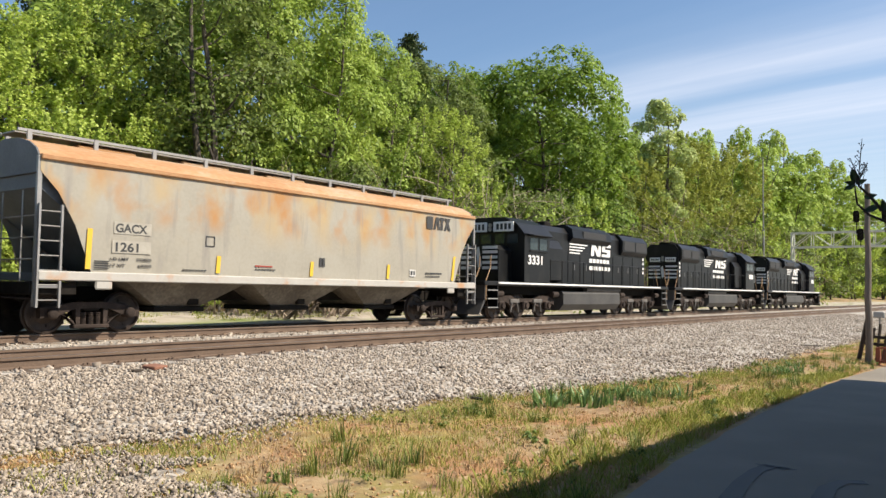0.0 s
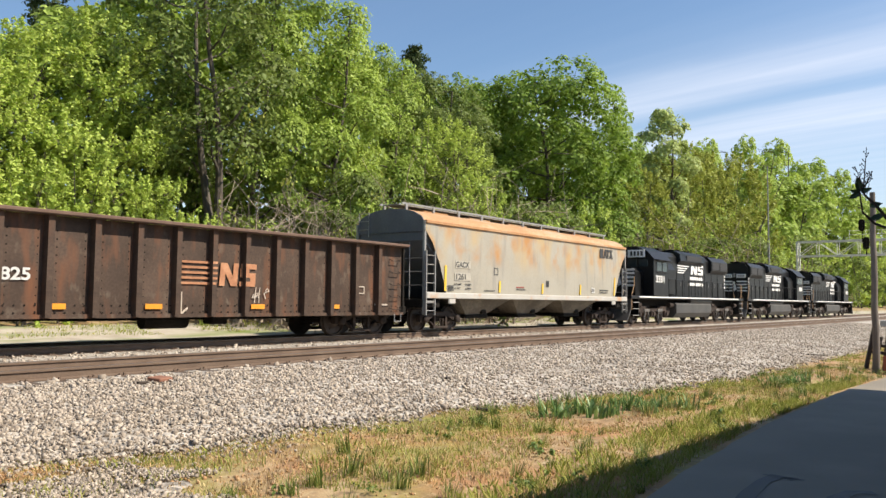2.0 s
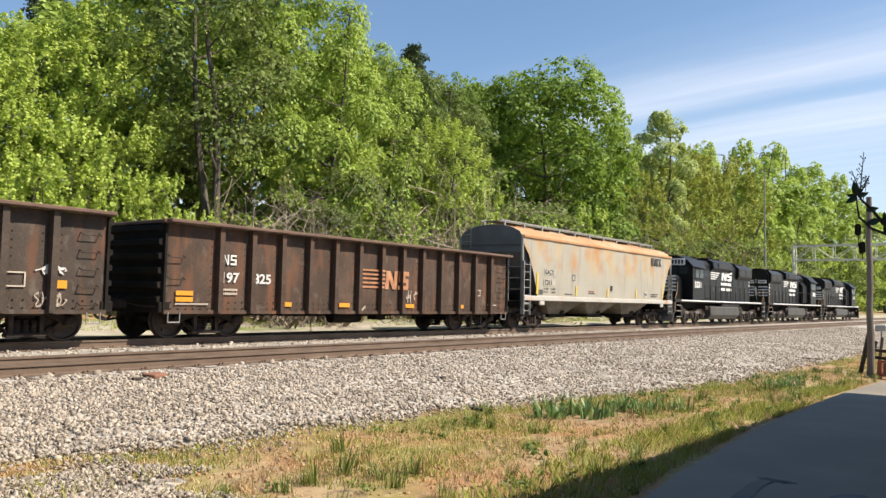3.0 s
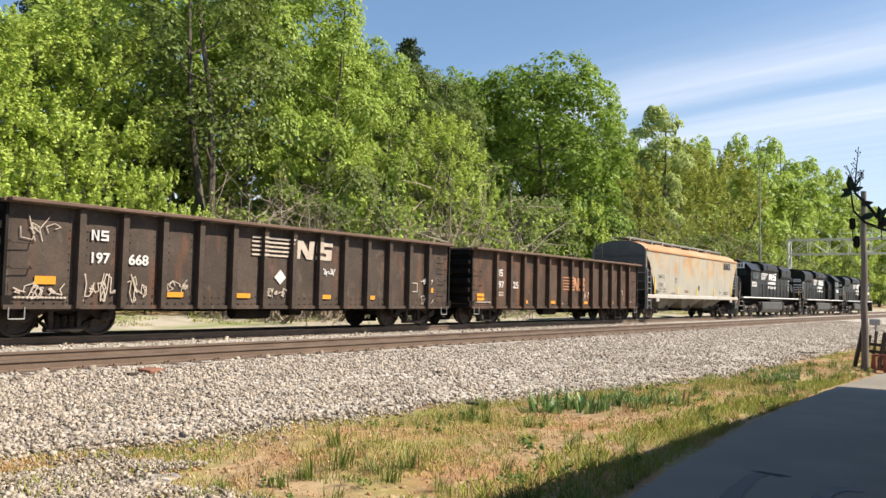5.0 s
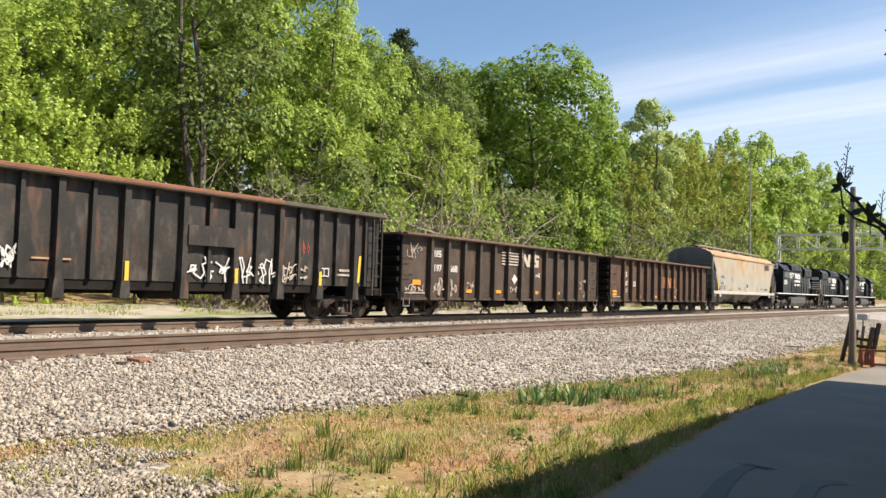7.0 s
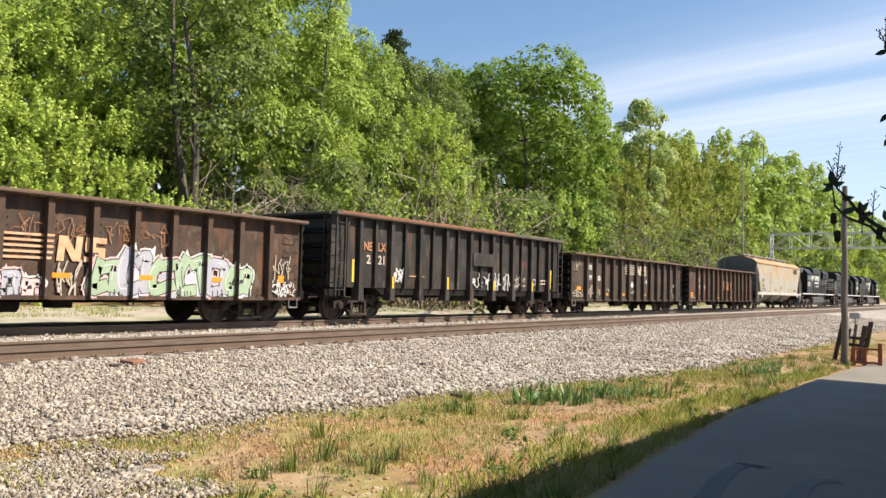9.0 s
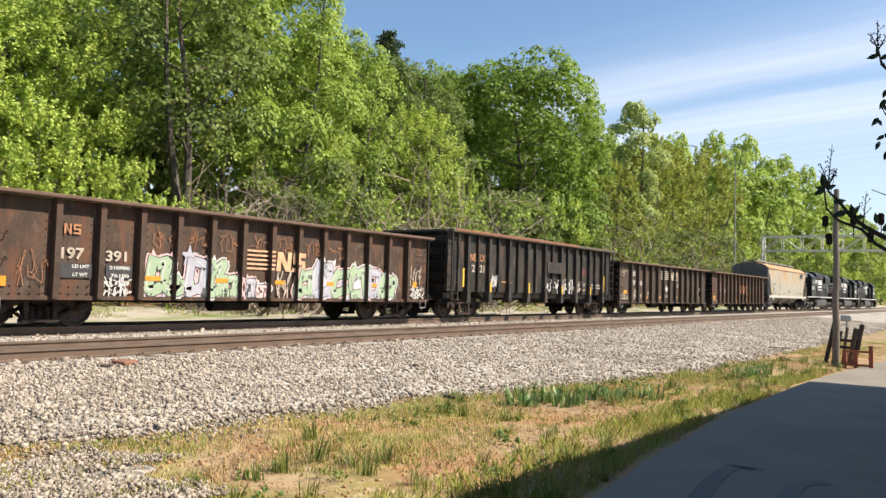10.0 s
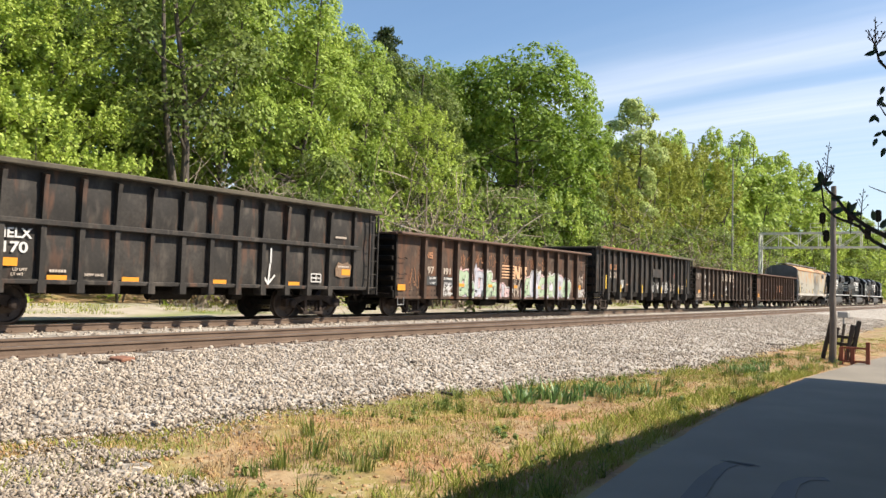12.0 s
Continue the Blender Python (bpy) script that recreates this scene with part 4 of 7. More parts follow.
def scrawl(car, x0, x1, z0, z1, letters_n, mat, y, w=0.035, seed=1, label="sprayed white scrawl"):
    """An unreadable sprayed tag: looping strokes without any characters."""
    r = random.Random(seed)
    lines, zm, hh = [], (z0 + z1) / 2, (z1 - z0) / 2
    for row in range(2 if letters_n > 4 else 1):
        p, q, n = r.uniform(0, 6), r.uniform(0, 6), 9 * letters_n
        zc, ha = (zm + hh * (0.5 - row) * 0.95, hh * 0.5) if letters_n > 4 else (zm, hh)
        pts = []
        for k in range(n + 1):
            u = k / n
            a = 2 * math.pi * letters_n * u
            swell = 0.55 + 0.45 * math.sin(q + 2.3 * letters_n * u)
            pts.append((x0 + (x1 - x0) * (u + 0.55 / letters_n * math.sin(a + p) * math.cos(1.7 * a)), zc + ha * swell * math.sin(a + p) + 0.3 * ha * math.sin(2.4 * a + q)))
        cut = r.randint(n // 3, 2 * n // 3)
        lines += [pts[:cut], pts[cut + 1:]]
    for _ in range(letters_n // 2 + 1):
        x = r.uniform(x0, x1)
        lines.append([(x, z0 - 0.1 * hh), (x + r.uniform(-0.08, 0.08), zm), (x + r.uniform(-0.15, 0.15), z1 + 0.15 * hh)])
    w *= 0.8
    return mark(car, "sprayed_tag", strokes(lines, w), mat, y, label)


def bars_text(car, x0, x1, z0, z1, n, mat, y):
    """Lettering too small or too private to read: plain bars."""
    q, step = [], (x1 - x0) / n
    for i in range(n):
        q.append(rect(x0 + step * i, x0 + step * (i + 0.78), z0, z1))
    return mark(car, "lettering_bars", q, mat, y)


def stripes_logo(car, x, z, w, h, mat, y, slant=0.25, ribs=None):
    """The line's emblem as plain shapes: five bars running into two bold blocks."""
    q = []
    for i in range(5):
        zz = z + h * (1 - i * 0.23)
        q.append([(x, zz - h * 0.10), (x + w * (0.47 - 0.05 * i * slant), zz - h * 0.10), (x + w * (0.48 - 0.05 * i * slant), zz), (x, zz)])
    a, b = x + w * 0.50, x + w
    zt, zb = z + h * 0.98, z - h * 0.06
    m = (b - a) / 2
    q += [[(a, zb), (a + m * 0.28, zb), (a + m * 0.36, zt), (a + m * 0.08, zt)], [(a + m * 0.10, zt), (a + m * 0.42, zt), (a + m * 0.92, zb), (a + m * 0.62, zb)],
          [(a + m * 0.68, zb), (a + m * 0.94, zb), (a + m * 1.02, zt), (a + m * 0.76, zt)],
          rect(a + m * 1.15, b, zt - h * 0.24, zt), rect(a + m * 1.12, a + m * 1.42, zb + h * 0.45, zt - h * 0.2), rect(a + m * 1.15, b - m * 0.05, zb + h * 0.40, zb + h * 0.62),
          rect(b - m * 0.36, b - m * 0.05, zb + h * 0.1, zb + h * 0.5), rect(a + m * 1.08, b - m * 0.08, zb, zb + h * 0.22)]
    if ribs:
        over_ribs(car, "emblem", q, mat, ribs)
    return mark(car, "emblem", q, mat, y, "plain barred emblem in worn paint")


def twin_blocks(car, x0, x1, z0, z1, mat, y):
    """The line's two-part mark as plain strokes."""
    h, w = z1 - z0, (x1 - x0) * 0.44
    t = w * 0.26
    q = [rect(x0, x0 + t, z0, z1), rect(x0 + w - t, x0 + w, z0, z1), [(x0 + t, z1), (x0 + t * 0.6, z1 - 0.1 * h), (x0 + w - t, z0), (x0 + w - t * 0.6, z0 + 0.1 * h)]]
    a, b = x1 - w, x1
    q += [rect(a, b, z1 - t, z1), rect(a, a + t, z0 + h * 0.5, z1 - t), rect(a, b, z0 + h * 0.5 - t * 0.5, z0 + h * 0.5 + t * 0.5), rect(b - t, b, z0 + t, z0 + h * 0.5), rect(a, b, z0, z0 + t)]
    return mark(car, "railway_mark", q, mat, y, "painted mark of plain strokes")


def loop_bar(bm, a, b, out, drop, w=0.022):
    """A grab iron: from a to b, standing off the wall."""
    a, b = Vector(a), Vector(b)
    o = Vector((0, -out, -drop))
    for p, q in ((a, a + o), (a + o, b + o), (b + o, b)):
        bar(bm, p, q, w)
    return bm


def grab_iron(car, a, b, mat=None, out=0.07, drop=0.06):
    return part("grab_iron", loop_bar(bmesh.new(), a, b, out, drop), mat or M_TRUCK, car)


def ladder(car, x0, x1, y, z0, z1, rungs, mat):
    bm = bmesh.new()
    for x in (x0, x1):
        box(bm, x - 0.022, x + 0.022, y - 0.03, y + 0.03, z0, z1)
    lad = part("ladder", bm, mat, car)
    for i in range(rungs):
        z = z0 + (z1 - z0) * (i + 0.5) / rungs
        bm = bmesh.new()
        bar(bm, (x0, y, z), (x1, y, z), 0.028)
        part("rung", bm, mat, lad)
    return lad


def rivets(car, xs, zs, y, mat):
    v, f = [], []
    for x in xs:
        for z in zs:
            b, r, h = len(v), 0.018, 0.012
            v += [(x - r, y, z - r), (x + r, y, z - r), (x + r, y, z + r), (x - r, y, z + r), (x, y - h, z)]
            f += [(b, b + 1, b + 4), (b + 1, b + 2, b + 4), (b + 2, b + 3, b + 4), (b + 3, b, b + 4)]
    ob = put("riveting", cloud_mesh("rivets", v, f, mat), car)
    return tagged(ob, kind="stuff")


# ---- gondolas ----
CARS = []


def new_car(name, x, label, category):
    car = tagged(new(name), label, category, group="cars of the freight train")
    car.location = (x, TRACK, 0)
    CARS.append((car, x))
    return car


def low_gondola(x, paint, label, seed):
    """A 15 m low-side gondola, seen full from the road's side."""
    car = new_car("gondola_car", x, label, "freight car")
    L, zb, zt = 7.5, 0.66, 2.78
    for s in (-1, 1):
        # side sheet between ribs, its upper part set back
        bm = bmesh.new()
        box(bm, -L, L, s * 1.40 - 0.02, s * 1.40 + 0.02, zb, zt)
        part("side_wall", bm, paint, car, "dented riveted steel side sheet")
        bm = bmesh.new()
        rbox(bm, -L - 0.04, L + 0.04, s * 1.55 - 0.17, s * 1.55 + 0.13, zt, zt + 0.09, 0.02)
        part("top_chord", bm, M_CHORD, car, "rust brown top flange")
        bm = bmesh.new()
        box(bm, -L, L, s * 1.44 - 0.05, s * 1.44 + 0.05, zb - 0.04, zb + 0.05)
        part("side_sill", bm, paint, car)
        # end wall and corrugations: the shade on them is put into the near-black colour
        bm = bmesh.new()
        box(bm, s * L - 0.03, s * L + 0.03, -1.48, 1.48, zb, zt)
        part("end_wall", bm, M_UNDER, car)
        for k in range(6):
            z = zb + 0.30 + k * 0.34
            b2 = bmesh.new()
            prism(b2, [(s * (L + 0.03), z - 0.10), (s * (L + 0.15), z - 0.05), (s * (L + 0.15), z + 0.05), (s * (L + 0.03), z + 0.10)], -1.40, 1.40)
            part("end_corrugation", b2, M_UNDER, car)
        bm = bmesh.new()
        rbox(bm, s * L - 0.10, s * L + 0.10, -1.52, 1.52, zt - 0.01, zt + 0.08, 0.02)
        part("end_chord", bm, M_CHORD, car)
        bm = bmesh.new()
        rbox(bm, s * L - 0.12, s * L + 0.18, -1.45, 1.45, zb - 0.02, zb + 0.24, 0.02)
        part("end_sill", bm, M_UNDER, car)
        coupler(car, s * (L + 0.05), s)
    # ribs: pressed, outward by a hand's width
    b2 = bmesh.new()
    prism(b2, [(-0.07, -0.08), (0.07, -0.08), (0.085, 0.12), (-0.085, 0.12)], zb - 0.02, zt, "z")
    rib = mesh_of("rib", b2, paint)
    b2 = bmesh.new()
    prism(b2, [(-0.085, -0.12), (0.085, -0.12), (0.07, 0.08), (-0.07, 0.08)], zb - 0.02, zt, "z")
    rib_back = mesh_of("rib", b2, paint)
    RX = [-5.98 + 1.02 * i for i in range(13)]
    for rx_ in RX:
        put("rib", rib, car, pose(rx_, -1.52, 0))
        put("rib", rib_back, car, pose(rx_, 1.52, 0))
    # panels bulge out a little between the ribs
    edges = [-L] + RX + [L]
    for a, b in zip(edges, edges[1:]):
        b2 = bmesh.new()
        n, mrow = 4, 4
        vs = []
        for i in range(n + 1):
            for j in range(mrow + 1):
                u, v = i / n, j / mrow
                bulge = 0.018 + 0.020 * math.sin(math.pi * u) * math.sin(math.pi * min(1, v * 1.15)) + 0.008 * noise.noise((a + i, j, seed))
                vs.append(b2.verts.new((a + 0.10 + (b - a - 0.20) * u, -1.41 - bulge, zb + 0.02 + (zt - zb - 0.28) * v + 0.07 * math.sin(math.pi * u) * v)))
        for i in range(n):
            for j in range(mrow):
                k = i * (mrow + 1) + j
                b2.faces.new((vs[k], vs[k + mrow + 1], vs[k + mrow + 2], vs[k + 1]))
        ob = part("side_panel", b2, paint, car)
        ob.data.polygons.foreach_set("use_smooth", [True] * len(ob.data.polygons))
    rivets(car, [e + o for e in edges[1:-1] for o in (-0.20, 0.20)], [zb + 0.1 + 0.17 * k for k in range(11)], -1.43, M_UNDER)
    rivets(car, [-7.3 + 0.21 * k for k in range(70)], [zb + 0.08, zb + 0.24], -1.445, M_UNDER)
    bm = bmesh.new()
    box(bm, -L + 0.05, L - 0.05, -1.38, 1.38, zb + 0.18, zb + 0.26)
    part("floor", bm, M_UNDER, car)
    bm = bmesh.new()
    rbox(bm, -L, L, -0.22, 0.22, zb - 0.12, zb + 0.16, 0.02)
    for k in (-3.6, -1.8, 0, 1.8, 3.6):
        box(bm, k - 0.1, k + 0.1, -1.4, 1.4, zb - 0.02, zb + 0.16)
    part("centre_sill", bm, M_UNDER, car)
    bm = bmesh.new()
    tube(bm, (-1.3, -0.75, 0.52), (-0.1, -0.75, 0.52), 0.19, n=14)
    rbox(bm, 0.6, 1.1, -0.9, -0.5, 0.42, 0.68, 0.03)
    bar(bm, (-3.2, -0.6, 0.55), (3.4, -0.6, 0.55), 0.035)
    part("brake_gear", bm, M_UNDER, car, "black brake cylinder and rods under the floor")
    for k in (-6.0, 6.0):
        freight_truck(car, k)
    for z in (1.50, 2.02):
        grab_iron(car, (-7.42, -1.44, z), (-7.0, -1.44, z), out=0.12)
    for k in range(5):
        grab_iron(car, (6.86, -1.44, 0.86 + 0.38 * k), (7.28, -1.44, 0.86 + 0.38 * k), out=0.12)
    for a, b in ((-7.40, -7.08), (7.05, 7.36)):
        bm = bmesh.new()
        for p, q in (((a, -1.5, zb), (a, -1.5, 0.42)), ((a, -1.5, 0.42), (b, -1.5, 0.42)), ((b, -1.5, 0.42), (b, -1.5, zb))):
            bar(bm, p, q, 0.03)
        part("step_stirrup", bm, M_GALV, car)
    return car


Y_LOW = -1.472


def reflectors(car, xs, z, w=0.44, h=0.12, y=Y_LOW, mat=None):
    for x in xs:
        mark(car, "reflector", [rect(x - w / 2, x + w / 2, z - h / 2, z + h / 2)], mat or M_REFLECT, y, "orange reflective strip", 0.005)


g1 = low_gondola(-0.53, M_GON_RUST, "rusty brown low gondola with faded orange emblem", 1)
twin_blocks(g1, -5.86, -5.44, 1.86, 2.12, M_WHITE, Y_LOW)
stencil(g1, "197", -5.86, 1.42, 0.25, M_WHITE, Y_LOW, 0.52)
stencil(g1, "825", -4.88, 1.42, 0.25, M_WHITE, Y_LOW, 0.60)
bars_text(g1, -5.84, -5.37, 1.20, 1.26, 7, M_OLDWHITE, Y_LOW)
bars_text(g1, -5.84, -5.37, 1.10, 1.16, 7, M_OLDWHITE, Y_LOW)
bars_text(g1, -7.2, -6.25, 0.84, 0.88, 14, M_OLDWHITE, Y_LOW)
stripes_logo(g1, -0.82, 1.43, 2.35, 0.56, M_ORANGEMARK, Y_LOW, 0.25, LOW_RIBS)
reflectors(g1, (-3.74, -1.44, 1.61, 4.40), 0.88)
reflectors(g1, (-6.95,), 1.12, 0.48, 0.11)
reflectors(g1, (-6.95,), 0.97, 0.48, 0.11)
mark(g1, "painted_arrow", strokes([[(-0.72, 1.22), (-0.72, 0.72)], [(-0.90, 0.84), (-0.72, 0.70), (-0.54, 0.84)]], 0.05), M_OLDWHITE, Y_LOW, "white arrow pointing down")
mark(g1, "outlined_box", strokes([[(5.36, 1.28), (5.66, 1.28), (5.66, 1.48), (5.36, 1.48), (5.36, 1.28)]], 0.03), M_OLDWHITE, Y_LOW)
scrawl(g1, 1.4, 1.9, 1.0, 1.35, 2, M_OLDWHITE, Y_LOW, 0.03, 11)
bars_text(g1, 6.15, 6.75, 0.92, 0.97, 9, M_OLDWHITE, Y_LOW)

g2 = low_gondola(-16.98, M_GON, "dark brown low gondola with cream barred emblem and chalk marks", 2)
twin_blocks(g2, -5.71, -5.31, 2.12, 2.35, M_WHITE, Y_LOW)
stencil(g2, "197", -5.69, 1.63, 0.23, M_WHITE, Y_LOW, 0.43)
stencil(g2, "668", -4.80, 1.63, 0.23, M_WHITE, Y_LOW, 0.50)
stripes_logo(g2, -1.27, 2.04, 2.98, 0.50, M_OLDWHITE, Y_LOW, 0.25, LOW_RIBS)
reflectors(g2, (-3.55, -1.50, 1.47, 3.40), 0.96)
reflectors(g2, (-6.68,), 1.22, 0.44, 0.17)
reflectors(g2, (6.45,), 1.24, 0.30, 0.17)
mark(g2, "painted_diamond", [[(-0.27, 1.28), (-0.06, 1.47), (-0.27, 1.68), (-0.48, 1.47)]], M_WHITE, Y_LOW, "white diamond")
scrawl(g2, -7.3, -6.3, 0.85, 1.15, 4, M_OLDWHITE, Y_LOW, 0.028, 21)
scrawl(g2, -5.9, -5.15, 0.82, 1.36, 4, M_OLDWHITE, Y_LOW, 0.030, 22)
scrawl(g2, -4.85, -4.3, 0.80, 1.36, 3, M_OLDWHITE, Y_LOW, 0.026, 23)
scrawl(g2, -3.9, -3.15, 1.04, 1.30, 3, M_OLDWHITE, Y_LOW, 0.022, 24)
scrawl(g2, -0.75, -0.05, 0.95, 1.15, 4, M_OLDWHITE, Y_LOW, 0.028, 25)
scrawl(g2, 1.25, 1.8, 1.58, 1.76, 3, M_WHITE, Y_LOW, 0.03, 26)
scrawl(g2, 6.0, 6.6, 1.45, 1.65, 3, M_WHITE, Y_LOW, 0.03, 27)
scrawl(g2, 5.95, 6.6, 0.78, 1.05, 4, M_OLDWHITE, Y_LOW, 0.022, 28)
scrawl(g2, -7.2, -6.5, 2.05, 2.5, 2, M_OLDWHITE, Y_LOW, 0.02, 29)
mark(g2, "outlined_box", strokes([[(5.35, 1.18), (5.72, 1.18), (5.72, 1.46), (5.35, 1.46), (5.35, 1.18)]], 0.03), M_OLDWHITE, Y_LOW)
bars_text(g2, -7.3, -6.2, 0.84, 0.88, 14, M_OLDWHITE, Y_LOW)

g4 = low_gondola(-49.1, M_GON_RUST, "rusty brown low gondola covered in pale green graffiti", 4)
twin_blocks(g4, -5.80, -5.42, 2.05, 2.27, M_ORANGEMARK, Y_LOW)
stencil(g4, "197", -5.84, 1.52, 0.24, M_OLDWHITE, Y_LOW, 0.52)
stencil(g4, "391", -4.80, 1.51, 0.23, M_OLDWHITE, Y_LOW, 0.52)
mark(g4, "stencil_panel", [rect(-5.85, -5.12, 1.10, 1.42), rect(-4.78, -4.12, 1.10, 1.42)], M_STENCIL, -1.468)
stencil(g4, "LD LMT", -5.58, 1.32, 0.075, M_WHITE, Y_LOW, 0.40)
stencil(g4, "210900", -4.70, 1.32, 0.075, M_WHITE, Y_LOW, 0.52)
stencil(g4, "LT WT", -5.56, 1.14, 0.075, M_WHITE, Y_LOW, 0.34)
stencil(g4, "76100", -4.66, 1.14, 0.075, M_WHITE, Y_LOW, 0.46)
stripes_logo(g4, -0.79, 1.48, 2.28, 0.52, M_PEACH, Y_LOW, 0.25, LOW_RIBS)
reflectors(g4, (-3.57, -1.55, 0.46, 2.48, 4.5), 1.14, 0.42, 0.11, Y_LOW - 0.015)
reflectors(g4, (-7.18,), 1.00, 0.42, 0.20)
reflectors(g4, (6.75,), 1.2, 0.22, 0.2)


def rounded(pts, n=5):
    """A smooth run through a few points."""
    out = []
    q = [pts[0]] + list(pts) + [pts[-1]]
    for i in range(1, len(q) - 2):
        for k in range(n):
            t = k / n
            out.append(tuple(0.5 * (2 * q[i][j] + (q[i + 1][j] - q[i - 1][j]) * t + (2 * q[i - 1][j] - 5 * q[i][j] + 4 * q[i + 1][j] - q[i + 2][j]) * t * t
                                    + (3 * q[i][j] - q[i - 1][j] - 3 * q[i + 1][j] + q[i + 2][j]) * t ** 3) for j in (0, 1)))
    return out + [tuple(pts[-1])]


def piece_letters(car, spans, z0, mats, y, seed):
    """Broad interlocking sprayed strokes with pale and dark outlines, following no letters."""
    r = random.Random(seed)
    for i, (a, b, zt) in enumerate(spans):
        w, h = b - a, zt - z0
        fill = mats[i % len(mats)]
        lift = 0.0016 * (i % 3)
        wide = min(0.26, w * 0.30)
        runs = []
        for j in range(2):
            lo, hi = z0 + wide * 0.75, zt - wide * 0.6
            x0, x1 = a + wide * 0.5, b - wide * 0.5
            if j == 0:
                p = [(x0 + r.uniform(0, 0.25) * w, hi), (x0 + r.uniform(-0.05, 0.15) * w, lo + (hi - lo) * r.uniform(0.4, 0.6)), (x0 + r.uniform(0, 0.1) * w, lo), (x0 + r.uniform(0.4, 0.6) * w, lo + r.uniform(0, 0.12) * h)]
            else:
                p = [(x1 - r.uniform(0.35, 0.5) * w, hi - r.uniform(0, 0.2) * h), (x1 - r.uniform(0, 0.12) * w, hi - r.uniform(0, 0.1) * h), (x1 - r.uniform(0, 0.2) * w, lo + (hi - lo) * r.uniform(0.35, 0.6)), (x1 - r.uniform(-0.05, 0.12) * w, lo)]
            runs.append(rounded(p))
        spikes = [[(runs[0][0][0] - 0.10, zt - 0.22), (runs[0][0][0] + r.uniform(-0.05, 0.1), zt + 0.10), (runs[0][0][0] + 0.16, zt - 0.2)],
                  [(b - 0.30, zt - 0.25), (b - r.uniform(0.0, 0.2), zt + 0.06), (b - 0.02, zt - 0.3)]]
        base = [(a + 0.02, z0), (b - 0.02, z0), (b, z0 + h * r.uniform(0.3, 0.5)), (a + w * 0.5, z0 + h * r.uniform(0.5, 0.75)), (a, z0 + h * r.uniform(0.3, 0.5))]
        layers = (("sprayed_halo", strokes(runs, wide + 0.13) + spikes, M_WHITE if i % 2 else M_GRAF_PINK, 0.0), ("sprayed_ground", [base], M_GRAF_LILAC if i % 2 else M_GRAF_BLUE, 0.0004),
                  ("sprayed_outline", strokes(runs, wide + 0.05), M_STENCIL, 0.0030), ("sprayed_shape", strokes(runs, wide), fill, 0.0060))
        for name, polys, mat, d in layers:
            mark(car, name, polys, mat, y - d - lift, "pale sprayed graffiti shape" if name == "sprayed_shape" else "")
            over_ribs(car, name, polys, mat, LOW_RIBS, -1.602 - d - lift)
        mark(car, "sprayed_highlight", strokes([[(p[0] - wide * 0.28, p[1] + 0.02) for p in q[2:-3]] for q in runs], 0.022), M_WHITE, y - 0.0100 - lift)
        mark(car, "sprayed_drip", [rect(x - 0.012, x + 0.012, z0 + r.uniform(0.02, 0.06), z0 + r.uniform(0.10, 0.3)) for x in [r.uniform(a, b) for _ in range(4)]], M_STENCIL, y - 0.0112 - lift)


GM = (M_GRAF_GREEN, M_GRAF_GREEN, M_GRAF_BLUE, M_GRAF_GREEN)
piece_letters(g4, ((-3.85, -2.95, 1.75), (-3.3, -2.3, 1.25), (-2.75, -1.95, 1.75), (-2.1, -1.35, 1.70), (-1.55, -0.95, 1.35)), 0.67, GM, Y_LOW, 5)
piece_letters(g4, ((-0.85, -0.35, 1.25), (-0.4, 0.05, 1.10)), 0.67, (M_GRAF_BLUE, M_GRAF_PINK), Y_LOW, 8)
piece_letters(g4, ((1.0, 1.9, 1.62), (1.75, 2.75, 1.85), (2.6, 3.5, 1.65), (3.3, 4.3, 1.78), (4.1, 4.9, 1.72), (4.8, 5.7, 1.55)), 0.67, (M_GRAF_GREEN, M_GRAF_BLUE, M_GRAF_GREEN), Y_LOW, 6)
mark(g4, "sprayed_star", [[(-2.55 + (0.30 if k % 2 == 0 else 0.12) * math.sin(k * math.pi / 5), 1.72 + (0.30 if k % 2 == 0 else 0.12) * math.cos(k * math.pi / 5)) for k in range(10)]], M_GRAF_BLUE, Y_LOW - 0.004, "pale sprayed star")
scrawl(g4, 0.35, 0.85, 0.72, 1.4, 3, M_OLDWHITE, Y_LOW - 0.01, 0.04, 41)
scrawl(g4, 6.3, 7.25, 0.72, 1.15, 6, M_WHITE, Y_LOW, 0.035, 42)
scrawl(g4, 6.45, 7.05, 1.2, 1.8, 3, M_OLDWHITE, Y_LOW, 0.035, 43)
scrawl(g4, -4.85, -4.15, 0.70, 1.12, 7, M_WHITE, Y_LOW, 0.028, 44)
scrawl(g4, -6.8, -6.2, 0.95, 1.6, 3, M_ORANGEMARK, Y_LOW, 0.012, 45, "thin rust scratches")
for k in range(7):
    scrawl(g4, -3.6 + 1.02 * k, -3.0 + 1.02 * k, 1.9, 2.35, 2, M_ORANGEMARK, Y_LOW, 0.012, 50 + k, "thin rust scratches")


